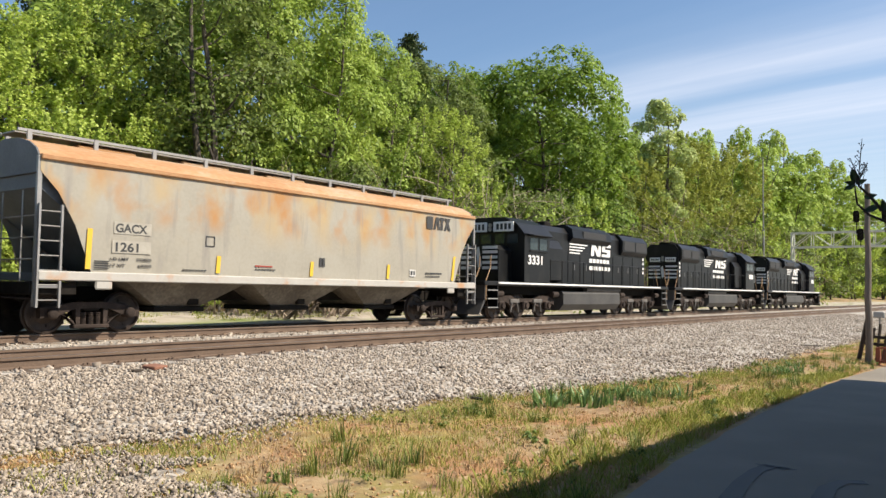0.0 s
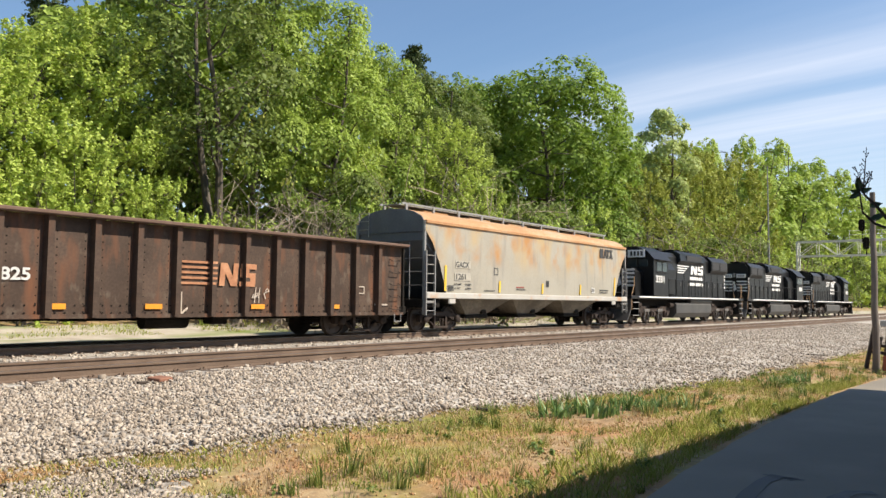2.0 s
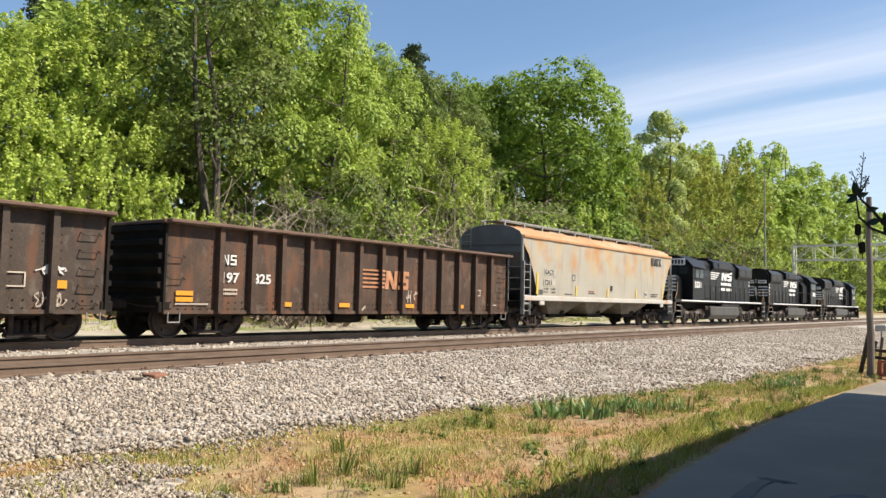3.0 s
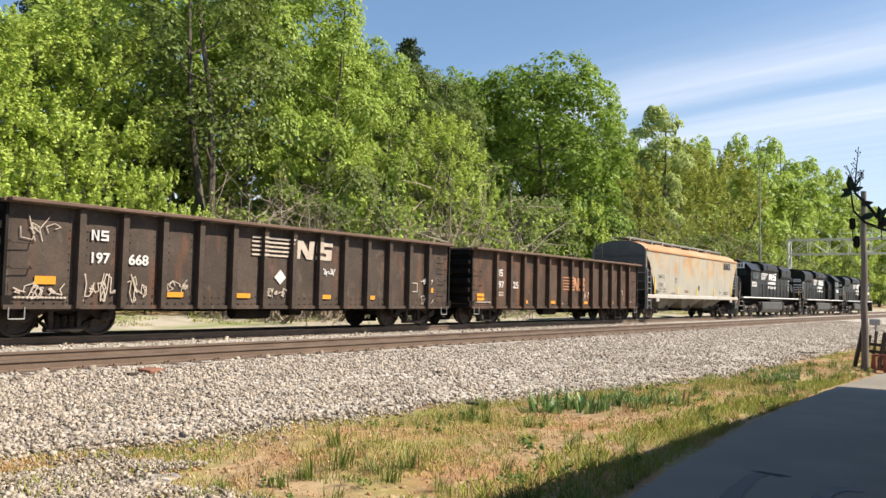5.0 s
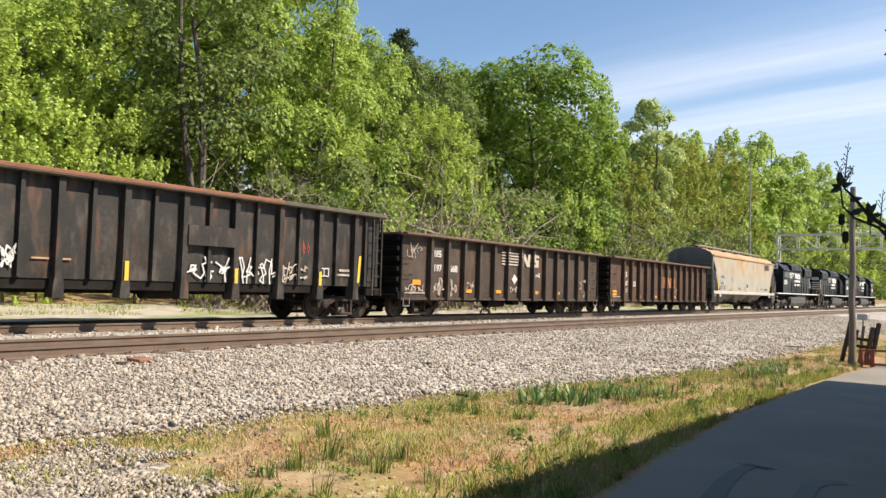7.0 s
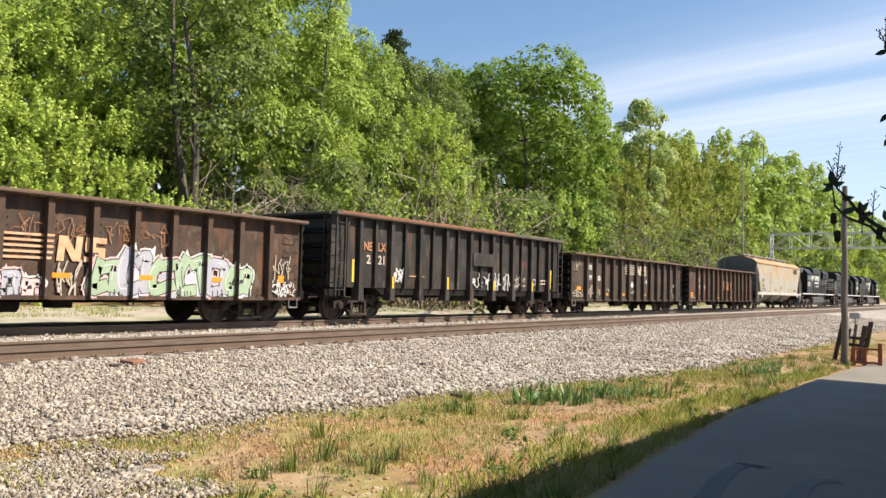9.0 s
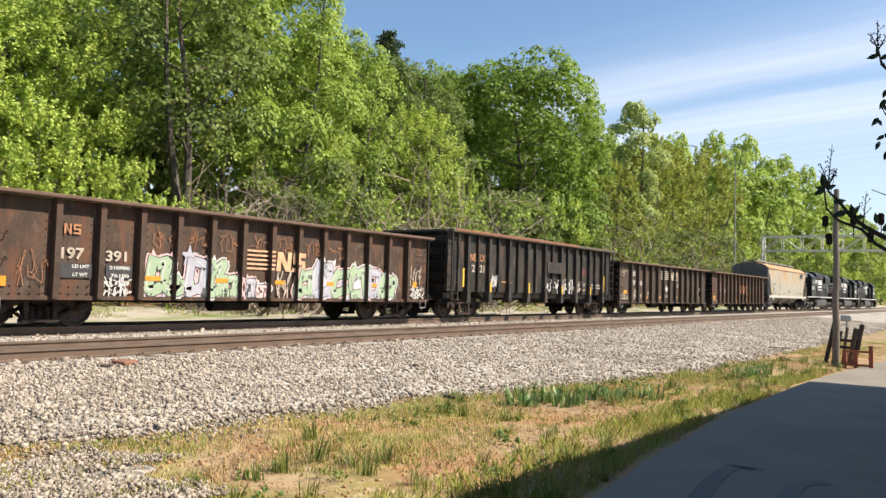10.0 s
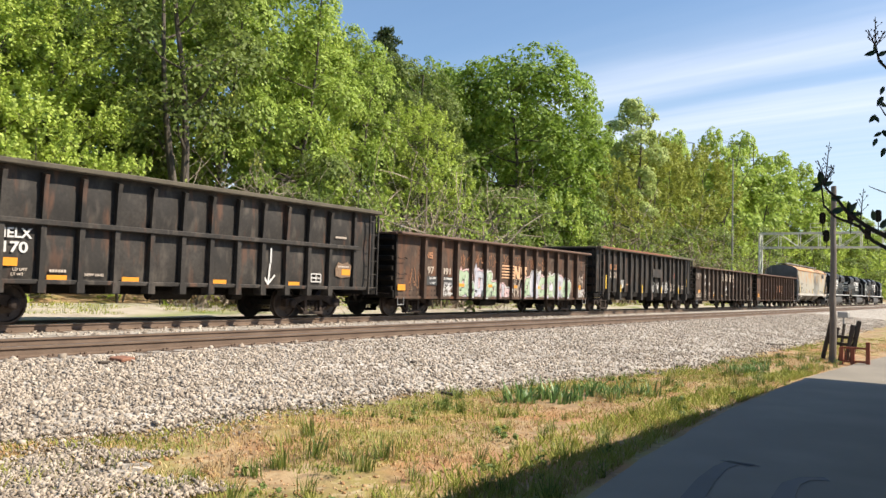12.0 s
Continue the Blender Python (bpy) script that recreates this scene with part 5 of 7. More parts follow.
def high_gondola(x, kind, label, half, zb, zt):
    """A taller black coal gondola: tub, heavy ribs with feet, ladders at the ends."""
    car = new_car("gondola_car", x, label, "freight car")
    L = half
    for s in (-1, 1):
        bm = bmesh.new()
        box(bm, -L, L, s * 1.41 - 0.02, s * 1.44 + 0.02, zb, zt - 0.02)
        part("side_wall", bm, M_BLACKCAR, car, "scuffed black steel side")
        bm = bmesh.new()
        rbox(bm, -L - 0.05, L + 0.05, s * 1.54 - 0.16, s * 1.54 + 0.10, zt - 0.09, zt + 0.03, 0.02)
        part("top_chord", bm, M_BLACKRIM, car, "dusty top rim")
        if kind == "tub":
            bm = bmesh.new()
            rbox(bm, -L * 0.98, L * 0.42, s * 1.54 - 0.17, s * 1.54 + 0.11, zt - 0.06, zt + 0.045, 0.02)
            part("rim_cap", bm, M_REDRIM, car, "bare rusted rim")
        bm = bmesh.new()
        prism(bm, [(s * L, zt - 0.02), (s * (L - 0.03), zt - 0.02), (s * (L - 0.03), zb), (s * L, zb)], -1.42, 1.42)
        part("end_wall", bm, M_BLACKCAR, car)
        # end corrugations: coloured near-black to stand for shade
        for k in range(5):
            z = zb + 0.35 + k * 0.45
            b2 = bmesh.new()
            prism(b2, [(s * L, z - 0.09), (s * (L + 0.12), z - 0.04), (s * (L + 0.12), z + 0.04), (s * L, z + 0.09)], -1.36, 1.36)
            part("end_corrugation", b2, M_UNDER, car)
        bm = bmesh.new()
        rbox(bm, s * L - 0.11, s * L + 0.09, -1.46, 1.46, zt - 0.09, zt + 0.02, 0.02)
        part("end_chord", bm, M_BLACKRIM, car)
        bm = bmesh.new()
        rbox(bm, min(s * (L - 0.5), s * (L + 0.2)), max(s * (L - 0.5), s * (L + 0.2)), -1.42, 1.42, 0.74, 0.96, 0.02)
        part("end_sill", bm, M_UNDER, car)
        coupler(car, s * (L + 0.05), s)
        ladder(car, s * (L - 0.04) - 0.40 * (s > 0), s * (L - 0.04) + 0.40 * (s < 0), -1.60, 0.75, zt - 0.12, 6, M_BLACKCAR)
        ladder(car, s * (L + 0.16), s * (L + 0.16) + 0.001, -1.30, 0.85, zt - 0.12, 1, M_BLACKCAR)
        for k in range(5):
            b2 = bmesh.new()
            bar(b2, (s * (L + 0.16), -1.30, 1.0 + 0.42 * k), (s * (L + 0.16), -0.85, 1.0 + 0.42 * k), 0.026)
            part("rung", b2, M_BLACKCAR, car)
    return car


def rib_on(car, x, w, depth, z0, z1, y=-1.44, mat=None, back=True):
    for s in ((-1, 1) if back else (-1,)):
        bm = bmesh.new()
        yy = abs(y)
        prism(bm, [(x - w / 2, s * (yy + depth)), (x + w / 2, s * (yy + depth)), (x + w * 0.6, s * yy), (x - w * 0.6, s * yy)], z0, z1, "z")
        part("rib", bm, mat or M_BLACKCAR, car)


def bulged_panels(car, edges, zb, zt, y, seed, mat):
    for a, b in zip(edges, edges[1:]):
        b2 = bmesh.new()
        n = 5
        vs = []
        for i in range(n + 1):
            for j in range(n + 1):
                u, v = i / n, j / n
                bulge = 0.012 + 0.035 * math.sin(math.pi * u) * math.sin(math.pi * min(1, v * 1.1)) + 0.010 * noise.noise((a * 3 + i, j, seed))
                vs.append(b2.verts.new((a + 0.06 + (b - a - 0.12) * u, y - bulge, zb + (zt - zb) * v + 0.08 * math.sin(math.pi * u) * v)))
        for i in range(n):
            for j in range(n):
                k = i * (n + 1) + j
                b2.faces.new((vs[k], vs[k + n + 1], vs[k + n + 2], vs[k + 1]))
        ob = part("side_panel", b2, mat, car)
        ob.data.polygons.foreach_set("use_smooth", [True] * len(ob.data.polygons))


def underfloor(car, L, z, trucks, feet=()):
    bm = bmesh.new()
    rbox(bm, -L, L, -0.25, 0.25, z - 0.30, z + 0.1, 0.02)
    part("centre_sill", bm, M_UNDER, car)
    bm = bmesh.new()
    tube(bm, (-0.6, -0.8, z - 0.25), (0.6, -0.8, z - 0.25), 0.19, n=14)
    tube(bm, (2.0, -0.7, z - 0.28), (2.35, -0.7, z - 0.28), 0.16, n=14)
    bar(bm, (-4, -0.7, z - 0.3), (4.4, -0.7, z - 0.3), 0.035)
    part("brake_gear", bm, M_UNDER, car, "black brake gear under the floor")
    for k in trucks:
        freight_truck(car, k)


g3 = high_gondola(-33.0, "tub", "black high-side coal gondola with rusted rim and white tags", 7.35, 1.02, 3.28)
bm = bmesh.new()
prism(bm, [(-5.3, 1.06), (-4.9, 0.80), (4.9, 0.80), (5.3, 1.06)], -1.40, 1.40)
part("tub_floor", bm, M_UNDER, g3)
G3_MAIN = [-6.15, -4.62, -3.07, -1.53, 0.04, 1.60, 3.13, 4.64, 6.16]
G3_THIN = [-6.70, -5.38, -3.86, -2.30, -0.76, 0.80, 2.34, 3.88, 5.38, 6.66]
bulged_panels(g3, sorted(G3_MAIN + G3_THIN + [-7.3, 7.3]), 1.04, 2.98, -1.42, 3, M_BLACKCAR)
for rx_ in G3_MAIN:
    rib_on(g3, rx_, 0.15, 0.15, 0.98, 3.20)
    bm = bmesh.new()
    prism(bm, [(rx_ - 0.13, 0.62), (rx_ + 0.13, 0.62), (rx_ + 0.10, 1.02), (rx_ - 0.10, 1.02)], -1.62, -1.30)
    part("rib_foot", bm, M_BLACKCAR, g3)
for rx_ in G3_THIN:
    rib_on(g3, rx_, 0.09, 0.10, 1.04, 3.20)
underfloor(g3, 7.3, 1.02, (-5.65, 6.25))
bm = bmesh.new()
box(bm, 0.10, 1.54, -1.63, -1.585, 1.93, 2.42)
part("side_plate", bm, M_BLACKCAR, g3, "flat black plate across the ribs")
Y_HIGH = -1.487
for rx_, z0, z1 in ((-1.51, 1.02, 1.46), (1.60, 0.92, 1.40), (4.64, 0.96, 1.42), (-4.60, 0.98, 1.40), (-6.55, 1.19, 1.88)):
    mark(g3, "reflector", [rect(rx_ - 0.05, rx_ + 0.05, z0, z1)], M_YELLOW, -1.615, "upright yellow reflective strip")
mark(g3, "reflector", [[(6.30, 1.14), (6.40, 1.14), (6.46, 1.95), (6.36, 1.95)]], M_YELLOW, -1.53, "upright yellow reflective strip")
scrawl(g3, 0.12, 1.48, 1.08, 1.62, 4, M_WHITE, Y_HIGH, 0.05, 61)
scrawl(g3, 1.72, 2.98, 1.06, 1.66, 4, M_WHITE, Y_HIGH, 0.045, 62)
scrawl(g3, 3.2, 4.2, 1.10, 1.6, 5, M_OLDWHITE, Y_HIGH, 0.035, 63)
scrawl(g3, -4.5, -3.9, 1.25, 1.65, 3, M_WHITE, Y_HIGH, 0.05, 64)
scrawl(g3, 4.0, 4.25, 1.9, 2.25, 2, M_RED, Y_HIGH, 0.02, 65, "small red tag")
mark(g3, "outlined_box", strokes([[(4.72, 1.30), (5.10, 1.30), (5.10, 1.52), (4.72, 1.52), (4.72, 1.30)], [(4.91, 1.30), (4.91, 1.52)]], 0.03), M_WHITE, Y_HIGH)
stencil(g3, "NE", -5.92, 2.20, 0.27, M_ORANGEMARK, Y_HIGH, 0.38)
stencil(g3, "LX", -5.24, 2.20, 0.27, M_ORANGEMARK, Y_HIGH, 0.38)
stencil(g3, "2", -5.80, 1.78, 0.28, M_OLDWHITE, Y_HIGH, 0.20)
stencil(g3, "21", -5.24, 1.78, 0.28, M_OLDWHITE, Y_HIGH, 0.32)
bars_text(g3, 5.55, 6.0, 1.45, 1.52, 5, M_OLDWHITE, Y_HIGH)
bars_text(g3, 5.45, 6.0, 1.32, 1.38, 7, M_OLDWHITE, Y_HIGH)
bars_text(g3, -3.6, -2.65, 1.42, 1.46, 2, M_TAN, Y_HIGH)
scrawl(g3, -4.2, -3.95, 1.25, 1.7, 2, M_WHITE, Y_HIGH, 0.04, 66)

g5 = high_gondola(-64.97, "plain", "black two-tier high-side gondola with orange reflectors", 7.25, 0.93, 3.40)
bm = bmesh.new()
prism(bm, [(-5.0, 0.98), (-4.7, 0.86), (4.7, 0.86), (5.0, 0.98)], -1.40, 1.40)
part("tub_floor", bm, M_UNDER, g5)
G5_RIBS = [-6.25, -5.40, -4.55, -3.68, -2.82, -1.97, -1.05, -0.17, 0.69, 1.57, 2.43, 3.32, 4.19, 5.08]
bulged_panels(g5, [-7.2] + G5_RIBS + [6.2, 7.2], 0.96, 2.02, -1.42, 5, M_BLACKCAR)
bulged_panels(g5, [-7.2] + G5_RIBS + [6.2, 7.2], 2.24, 3.12, -1.42, 6, M_BLACKCAR)
for i, rx_ in enumerate(G5_RIBS):
    rib_on(g5, rx_, 0.12, 0.13, 0.94, 2.14)
    for s in (-1, 1):
        b2 = bmesh.new()
        prism(b2, [(s * 1.46, 2.24), (s * 1.56, 2.24), (s * 1.59, 3.0), (s * 1.62, 3.18), (s * 1.46, 3.24)], rx_ - 0.05, rx_ + 0.05, "x")
        part("upper_rib", b2, M_BLACKCAR, g5)
    bm = bmesh.new()
    prism(bm, [(rx_ - 0.09, 0.70), (rx_ + 0.09, 0.70), (rx_ + 0.09, 0.95), (rx_ - 0.09, 0.95)], -1.60, -1.30)
    part("rib_foot", bm, M_BLACKCAR, g5)
for rx_ in (6.20,):
    rib_on(g5, rx_, 0.10, 0.10, 0.94, 3.28)
for s in (-1, 1):
    bm = bmesh.new()
    rbox(bm, -7.2, 6.3, s * 1.535 - 0.085, s * 1.535 + 0.085, 2.12, 2.24, 0.015)
    part("mid_rail", bm, M_BLACKCAR, g5, "dusty mid rail along the side")
    bm = bmesh.new()
    rbox(bm, -7.2, 7.2, s * 1.50 - 0.06, s * 1.50 + 0.06, 0.88, 0.98, 0.015)
    part("side_sill", bm, M_BLACKCAR, g5)
underfloor(g5, 7.2, 0.98, (-4.9, 4.91))
reflectors(g5, (-3.32, -1.56, 1.01, 3.65), 1.03, 0.44, 0.10, -1.50)
reflectors(g5, (5.85,), 1.42, 0.38, 0.18, Y_HIGH - 0.006)
reflectors(g5, (-4.38,), 1.33, 0.44, 0.17, Y_HIGH)
stencil(g5, "NELX", -4.63, 1.83, 0.20, M_WHITE, Y_HIGH, 0.75)
stencil(g5, "170", -4.46, 1.53, 0.22, M_WHITE, Y_HIGH, 0.50)
stencil(g5, "LD LMT", -4.25, 1.15, 0.06, M_OLDWHITE, Y_HIGH, 0.30)
stencil(g5, "LT WT", -4.28, 1.05, 0.06, M_OLDWHITE, Y_HIGH, 0.26)
bars_text(g5, -3.48, -3.1, 1.14, 1.20, 6, M_OLDWHITE, Y_HIGH)
stencil(g5, "NEW 10-02", -2.68, 1.08, 0.06, M_OLDWHITE, Y_HIGH, 0.45)
mark(g5, "painted_arrow", strokes([[(2.74, 1.55), (2.69, 1.02)], [(2.52, 1.22), (2.68, 1.00), (2.92, 1.24)]] + [[(2.76, 1.60 + 0.07 * k), (2.765, 1.63 + 0.07 * k)] for k in range(6)], 0.055), M_WHITE, Y_HIGH, "white arrow pointing down")
mark(g5, "outlined_box", strokes([[(4.36, 1.10), (4.76, 1.10), (4.76, 1.33), (4.36, 1.33), (4.36, 1.10)], [(4.56, 1.10), (4.56, 1.33)], [(4.36, 1.21), (4.76, 1.21)]], 0.03), M_WHITE, Y_HIGH)
bars_text(g5, 5.35, 5.85, 2.44, 2.50, 8, M_OLDWHITE, Y_HIGH)
mark(g5, "worn_patch", [[(5.40, 1.30), (5.66, 1.24), (6.05, 1.28), (6.10, 1.62), (5.92, 1.74), (5.70, 1.66), (5.50, 1.72), (5.38, 1.52)]], M_WORN, Y_HIGH, "worn brown patch round the reflector")
bars_text(g5, 5.50, 6.0, 1.56, 1.61, 6, M_OLDWHITE, Y_HIGH - 0.004)


# ---- covered hopper ----
def covered_hopper(x):
    car = new_car("hopper_car", x, "cream covered hopper with orange rust stains and ends coloured as shaded", "freight car")
    L = 7.85
    # hull: arched roof over slope-ended bins
    roof = [(-1.47, 3.78), (-1.36, 3.92), (-1.05, 4.08), (-0.6, 4.19), (0.0, 4.23), (0.6, 4.19), (1.05, 4.08), (1.36, 3.92), (1.47, 3.78)]
    bm = bmesh.new()
    prism(bm, [(a, b) for a, b in roof] + [(1.47, 3.72), (-1.47, 3.72)], -L + 0.02, L - 0.02, "x")
    part("roof", bm, M_HROOF, car, "rust orange curved roof")
    # slope sheets: shade is painted in as dark grey
    bm = bmesh.new()
    prism(bm, [(-L + 0.05, 3.72), (-L + 0.05, 3.10), (-5.3, 1.20), (5.3, 1.20), (L - 0.05, 3.10), (L - 0.05, 3.72)], -1.44, 1.44)
    part("hull", bm, M_HGREY, car, "sloped ends, dark grey with painted shade")
    # end sheets: the same painted shade
    for e in (-1, 1):
        bm = bmesh.new()
        prism(bm, [(a * 1.004, b + 0.004) for a, b in roof] + [(1.47, 3.40), (-1.47, 3.40)], *sorted((e * (L - 0.02), e * (L + 0.02))), "x")
        part("end_cap", bm, M_HGREY, car, "arched end sheet, dark grey with painted shade")
    for s in (-1, 1):
        bm = bmesh.new()
        # the sheet bulges slightly towards the middle of its height
        cols = []
        n = 40
        for i in range(n + 1):
            x_ = -L + 2 * L * i / n
            lo = 1.36
            if abs(x_) > 6.9:
                lo = float(np.interp(abs(x_), (6.92, 6.96, 7.12, 7.40, 7.70, 7.85), (1.36, 2.05, 2.50, 2.95, 3.30, 3.42)))
            col = []
            for j in range(9):
                z = lo + (3.74 - lo) * j / 8
                w = 1.555 + 0.015 * math.sin(math.pi * (z - 1.36) / 2.6) + 0.006 * math.cos(x_ * 2 * math.pi / 1.95)
                col.append(bm.verts.new((x_, s * w, z)))
            cols.append(col)
        for a, b in zip(cols, cols[1:]):
            for j in range(8):
                bm.faces.new((a[j], b[j], b[j + 1], a[j + 1]))
        ob = part("side_sheet", bm, M_HOPPER, car, "cream side with orange rust stains")
        ob.data.polygons.foreach_set("use_smooth", [True] * len(ob.data.polygons))
        bm = bmesh.new()
        rbox(bm, -L, L, s * 1.54 - 0.08, s * 1.54 + 0.06, 3.66, 3.78, 0.02)
        part("roof_eave", bm, M_HROOF, car)
        bm = bmesh.new()
        rbox(bm, -L, L, s * 1.55 - 0.10, s * 1.55 + 0.06, 1.16, 1.36, 0.02)
        part("side_sill", bm, M_SILL, car, "pale side sill")
        for e in (-1, 1):
            bm = bmesh.new()
            rbox(bm, e * 6.4 - 0.20, e * 6.4 + 0.20, s * 1.60 - 0.03, s * 1.60 + 0.03, 0.98, 1.20, 0.03)
            part("jacking_pad", bm, M_SILL, car)
            bm = bmesh.new()
            box(bm, e * L - 0.045, e * L + 0.045, s * 1.52 - 0.04, s * 1.52 + 0.04, 0.62, 3.74)
            part("corner_post", bm, M_GALV, car, "grey corner post")
            bm = bmesh.new()
            rbox(bm, min(e * L, e * (L - 0.5)), max(e * L, e * (L - 0.5)), s * 1.55 - 0.05, s * 1.55 + 0.05, 1.0, 1.08, 0.01)
            part("step_bracket", bm, M_GALV, car)
            ladder(car, min(e * L, e * (L - 0.47)), max(e * L, e * (L - 0.47)), s * 1.60, 0.60, 2.75, 7, M_GALV)
    for e in (-1, 1):
        # end frame, crossover and rails
        bm = bmesh.new()
        rbox(bm, min(e * (L - 0.9), e * (L + 0.1)), max(e * (L - 0.9), e * (L + 0.1)), -1.5, 1.5, 0.86, 1.14, 0.02)
        part("end_sill", bm, M_UNDER, car)
        bm = bmesh.new()
        for z in (1.60, 2.05, 2.50):
            bar(bm, (e * (L + 0.02), -1.5, z), (e * (L + 0.02), 1.5, z), 0.03)
        for y in (-0.9, 0.0, 0.9):
            bar(bm, (e * (L + 0.02), y, 1.1), (e * (L + 0.02), y, 3.05), 0.035)
        bar(bm, (e * (L + 0.05), 1.42, 3.3), (e * (L + 0.05), 1.42, 4.15), 0.03)
        bar(bm, (e * (L + 0.05), 0.95, 3.3), (e * (L + 0.05), 0.95, 4.15), 0.03)
        for z in (3.55, 3.85, 4.12):
            bar(bm, (e * (L + 0.05), 1.42, z), (e * (L + 0.05), 0.95, z), 0.026)
        part("end_railing", bm, M_GALV, car, "grey end ladder and rails")
        coupler(car, e * (L + 0.05), e)
        freight_truck(car, e * 6.35)
    bm = bmesh.new()
    tube(bm, (-L - 0.18, 0.75, 2.35), (-L - 0.13, 0.75, 2.35), 0.26, n=20)
    part("brake_wheel", bm, M_UNDER, car)
    bm = bmesh.new()
    box(bm, -L, L, -0.36, 0.36, 4.36, 4.39)
    run = part("running_board", bm, M_GALV, car, "steel roof walkway")
    for s in (-1, 1):
        bm = bmesh.new()
        box(bm, -L, L, s * 0.50 - 0.02, s * 0.50 + 0.02, 4.38, 4.44)
        part("walkway_edge", bm, M_GALV, run)
        for k in range(11):
            bm = bmesh.new()
            box(bm, -7.6 + 1.52 * k - 0.05, -7.6 + 1.52 * k + 0.05, s * 0.50 - 0.03, s * 0.50 + 0.03, 4.12, 4.44)
            part("walkway_bracket", bm, M_GALV, run)
    for k in range(5):
        bm = bmesh.new()
        rbox(bm, -6.4 + 2.8 * k, -4.9 + 2.8 * k, -0.30, 0.30, 4.20, 4.32, 0.04)
        part("hatch_cover", bm, M_HROOF, car)
    # discharge bays
    for c in (-4.05, -0.45, 3.35):
        bm = bmesh.new()
        top = [(c - 1.75, -1.42), (c + 1.75, -1.42), (c + 1.75, 1.42), (c - 1.75, 1.42)]
        low = [(c - 0.62, -0.95), (c + 0.62, -0.95), (c + 0.62, 0.95), (c - 0.62, 0.95)]
        a = [bm.verts.new((*p, 1.20)) for p in top]
        b = [bm.verts.new((*p, 0.58)) for p in low]
        for i in range(4):
            bm.faces.new((a[i], a[(i + 1) % 4], b[(i + 1) % 4], b[i]))
        bm.faces.new(b)
        bay = part("discharge_bay", bm, M_HBAY, car, "grimy cream discharge hopper")
        bm = bmesh.new()
        rbox(bm, c - 0.72, c + 0.72, -1.02, 1.02, 0.46, 0.59, 0.02)
        rbox(bm, c + 0.2, c + 0.5, -1.10, -0.98, 0.62, 0.80, 0.02)
        part("outlet_gate", bm, M_UNDER, bay)
    bm = bmesh.new()
    rbox(bm, -7.4, 7.4, -0.25, 0.25, 0.72, 1.05, 0.02)
    part("centre_sill", bm, M_UNDER, car)
    y = -1.583
    for xx, z0, z1, sl in ((-6.77, 1.42, 2.30, 0.03), (-3.38, 1.42, 1.85, 0.03), (-0.20, 1.42, 1.83, 0.03), (3.08, 1.42, 1.86, 0.04), (6.50, 1.42, 2.26, 0.12)):
        mark(car, "reflector", [[(xx - 0.06, z0), (xx + 0.06, z0), (xx + 0.06 + sl, z1), (xx - 0.06 + sl, z1)]], M_YELLOW, y, "upright yellow reflective strip")
    stencil(car, "GACX", -6.15, 2.27, 0.19, M_STENCIL, y - 0.003, 0.78)
    mark(car, "stencil_panel", [rect(-6.19, -5.26, 2.23, 2.50), rect(-6.22, -5.26, 1.80, 2.08)], M_HPANEL, y + 0.002)
    stencil(car, "1261", -6.14, 1.84, 0.20, M_STENCIL, y - 0.003, 0.56)
    stencil(car, "LD LMT", -6.25, 1.64, 0.06, M_STENCIL, y, 0.44)
    stencil(car, "222800", -5.62, 1.64, 0.06, M_STENCIL, y, 0.38)
    stencil(car, "LT WT", -6.25, 1.50, 0.06, M_STENCIL, y, 0.36)
    stencil(car, "63200", -5.58, 1.50, 0.06, M_STENCIL, y, 0.34)
    mark(car, "outlined_box", strokes([[(-3.75, 2.08), (-3.50, 2.08), (-3.50, 2.32), (-3.75, 2.32), (-3.75, 2.08)]], 0.018), M_STENCIL, y)
    mark(car, "emblem", [[(5.02, 3.14), (5.34, 3.14), (5.36, 3.56), (5.02, 3.56)], [(5.40, 3.14), (5.50, 3.14), (5.64, 3.56), (5.52, 3.56)], [(5.64, 3.14), (5.76, 3.14), (5.66, 3.56), (5.56, 3.56)],
                         [(5.70, 3.46), (6.00, 3.46), (6.00, 3.56), (5.70, 3.56)], [(5.80, 3.14), (5.91, 3.14), (5.91, 3.46), (5.80, 3.46)], [(5.98, 3.14), (6.10, 3.14), (6.34, 3.56), (6.20, 3.56)], [(6.22, 3.14), (6.36, 3.14), (6.16, 3.56), (6.04, 3.56)]],
         M_STENCIL, -1.590, "plain black maker's emblem")
    mark(car, "placard", [rect(4.16, 4.46, 1.52, 1.74)], M_WHITE, y)
    mark(car, "placard_mark", [rect(4.20, 4.30, 1.56, 1.70), rect(4.34, 4.42, 1.56, 1.70)], M_STENCIL, y - 0.004)
    bars_text(car, -2.2, -1.6, 1.62, 1.66, 6, M_RED, y)
    bars_text(car, -2.2, -1.5, 1.54, 1.57, 7, M_STENCIL, y)
    bars_text(car, 5.0, 5.9, 1.62, 1.67, 8, M_STENCIL, y)
    bars_text(car, 5.0, 5.8, 1.52, 1.56, 7, M_STENCIL, y)
    bars_text(car, -4.4, -3.7, 1.46, 1.49, 8, M_STENCIL, y)
    mark(car, "warning_bars", [rect(-6.62, -6.28, 1.44 + 0.05 * k, 1.465 + 0.05 * k) for k in range(4)], M_STENCIL, y)
    bars_text(car, 0.1, 0.35, 1.70, 1.95, 2, M_STENCIL, y)
    return car


covered_hopper(15.83)


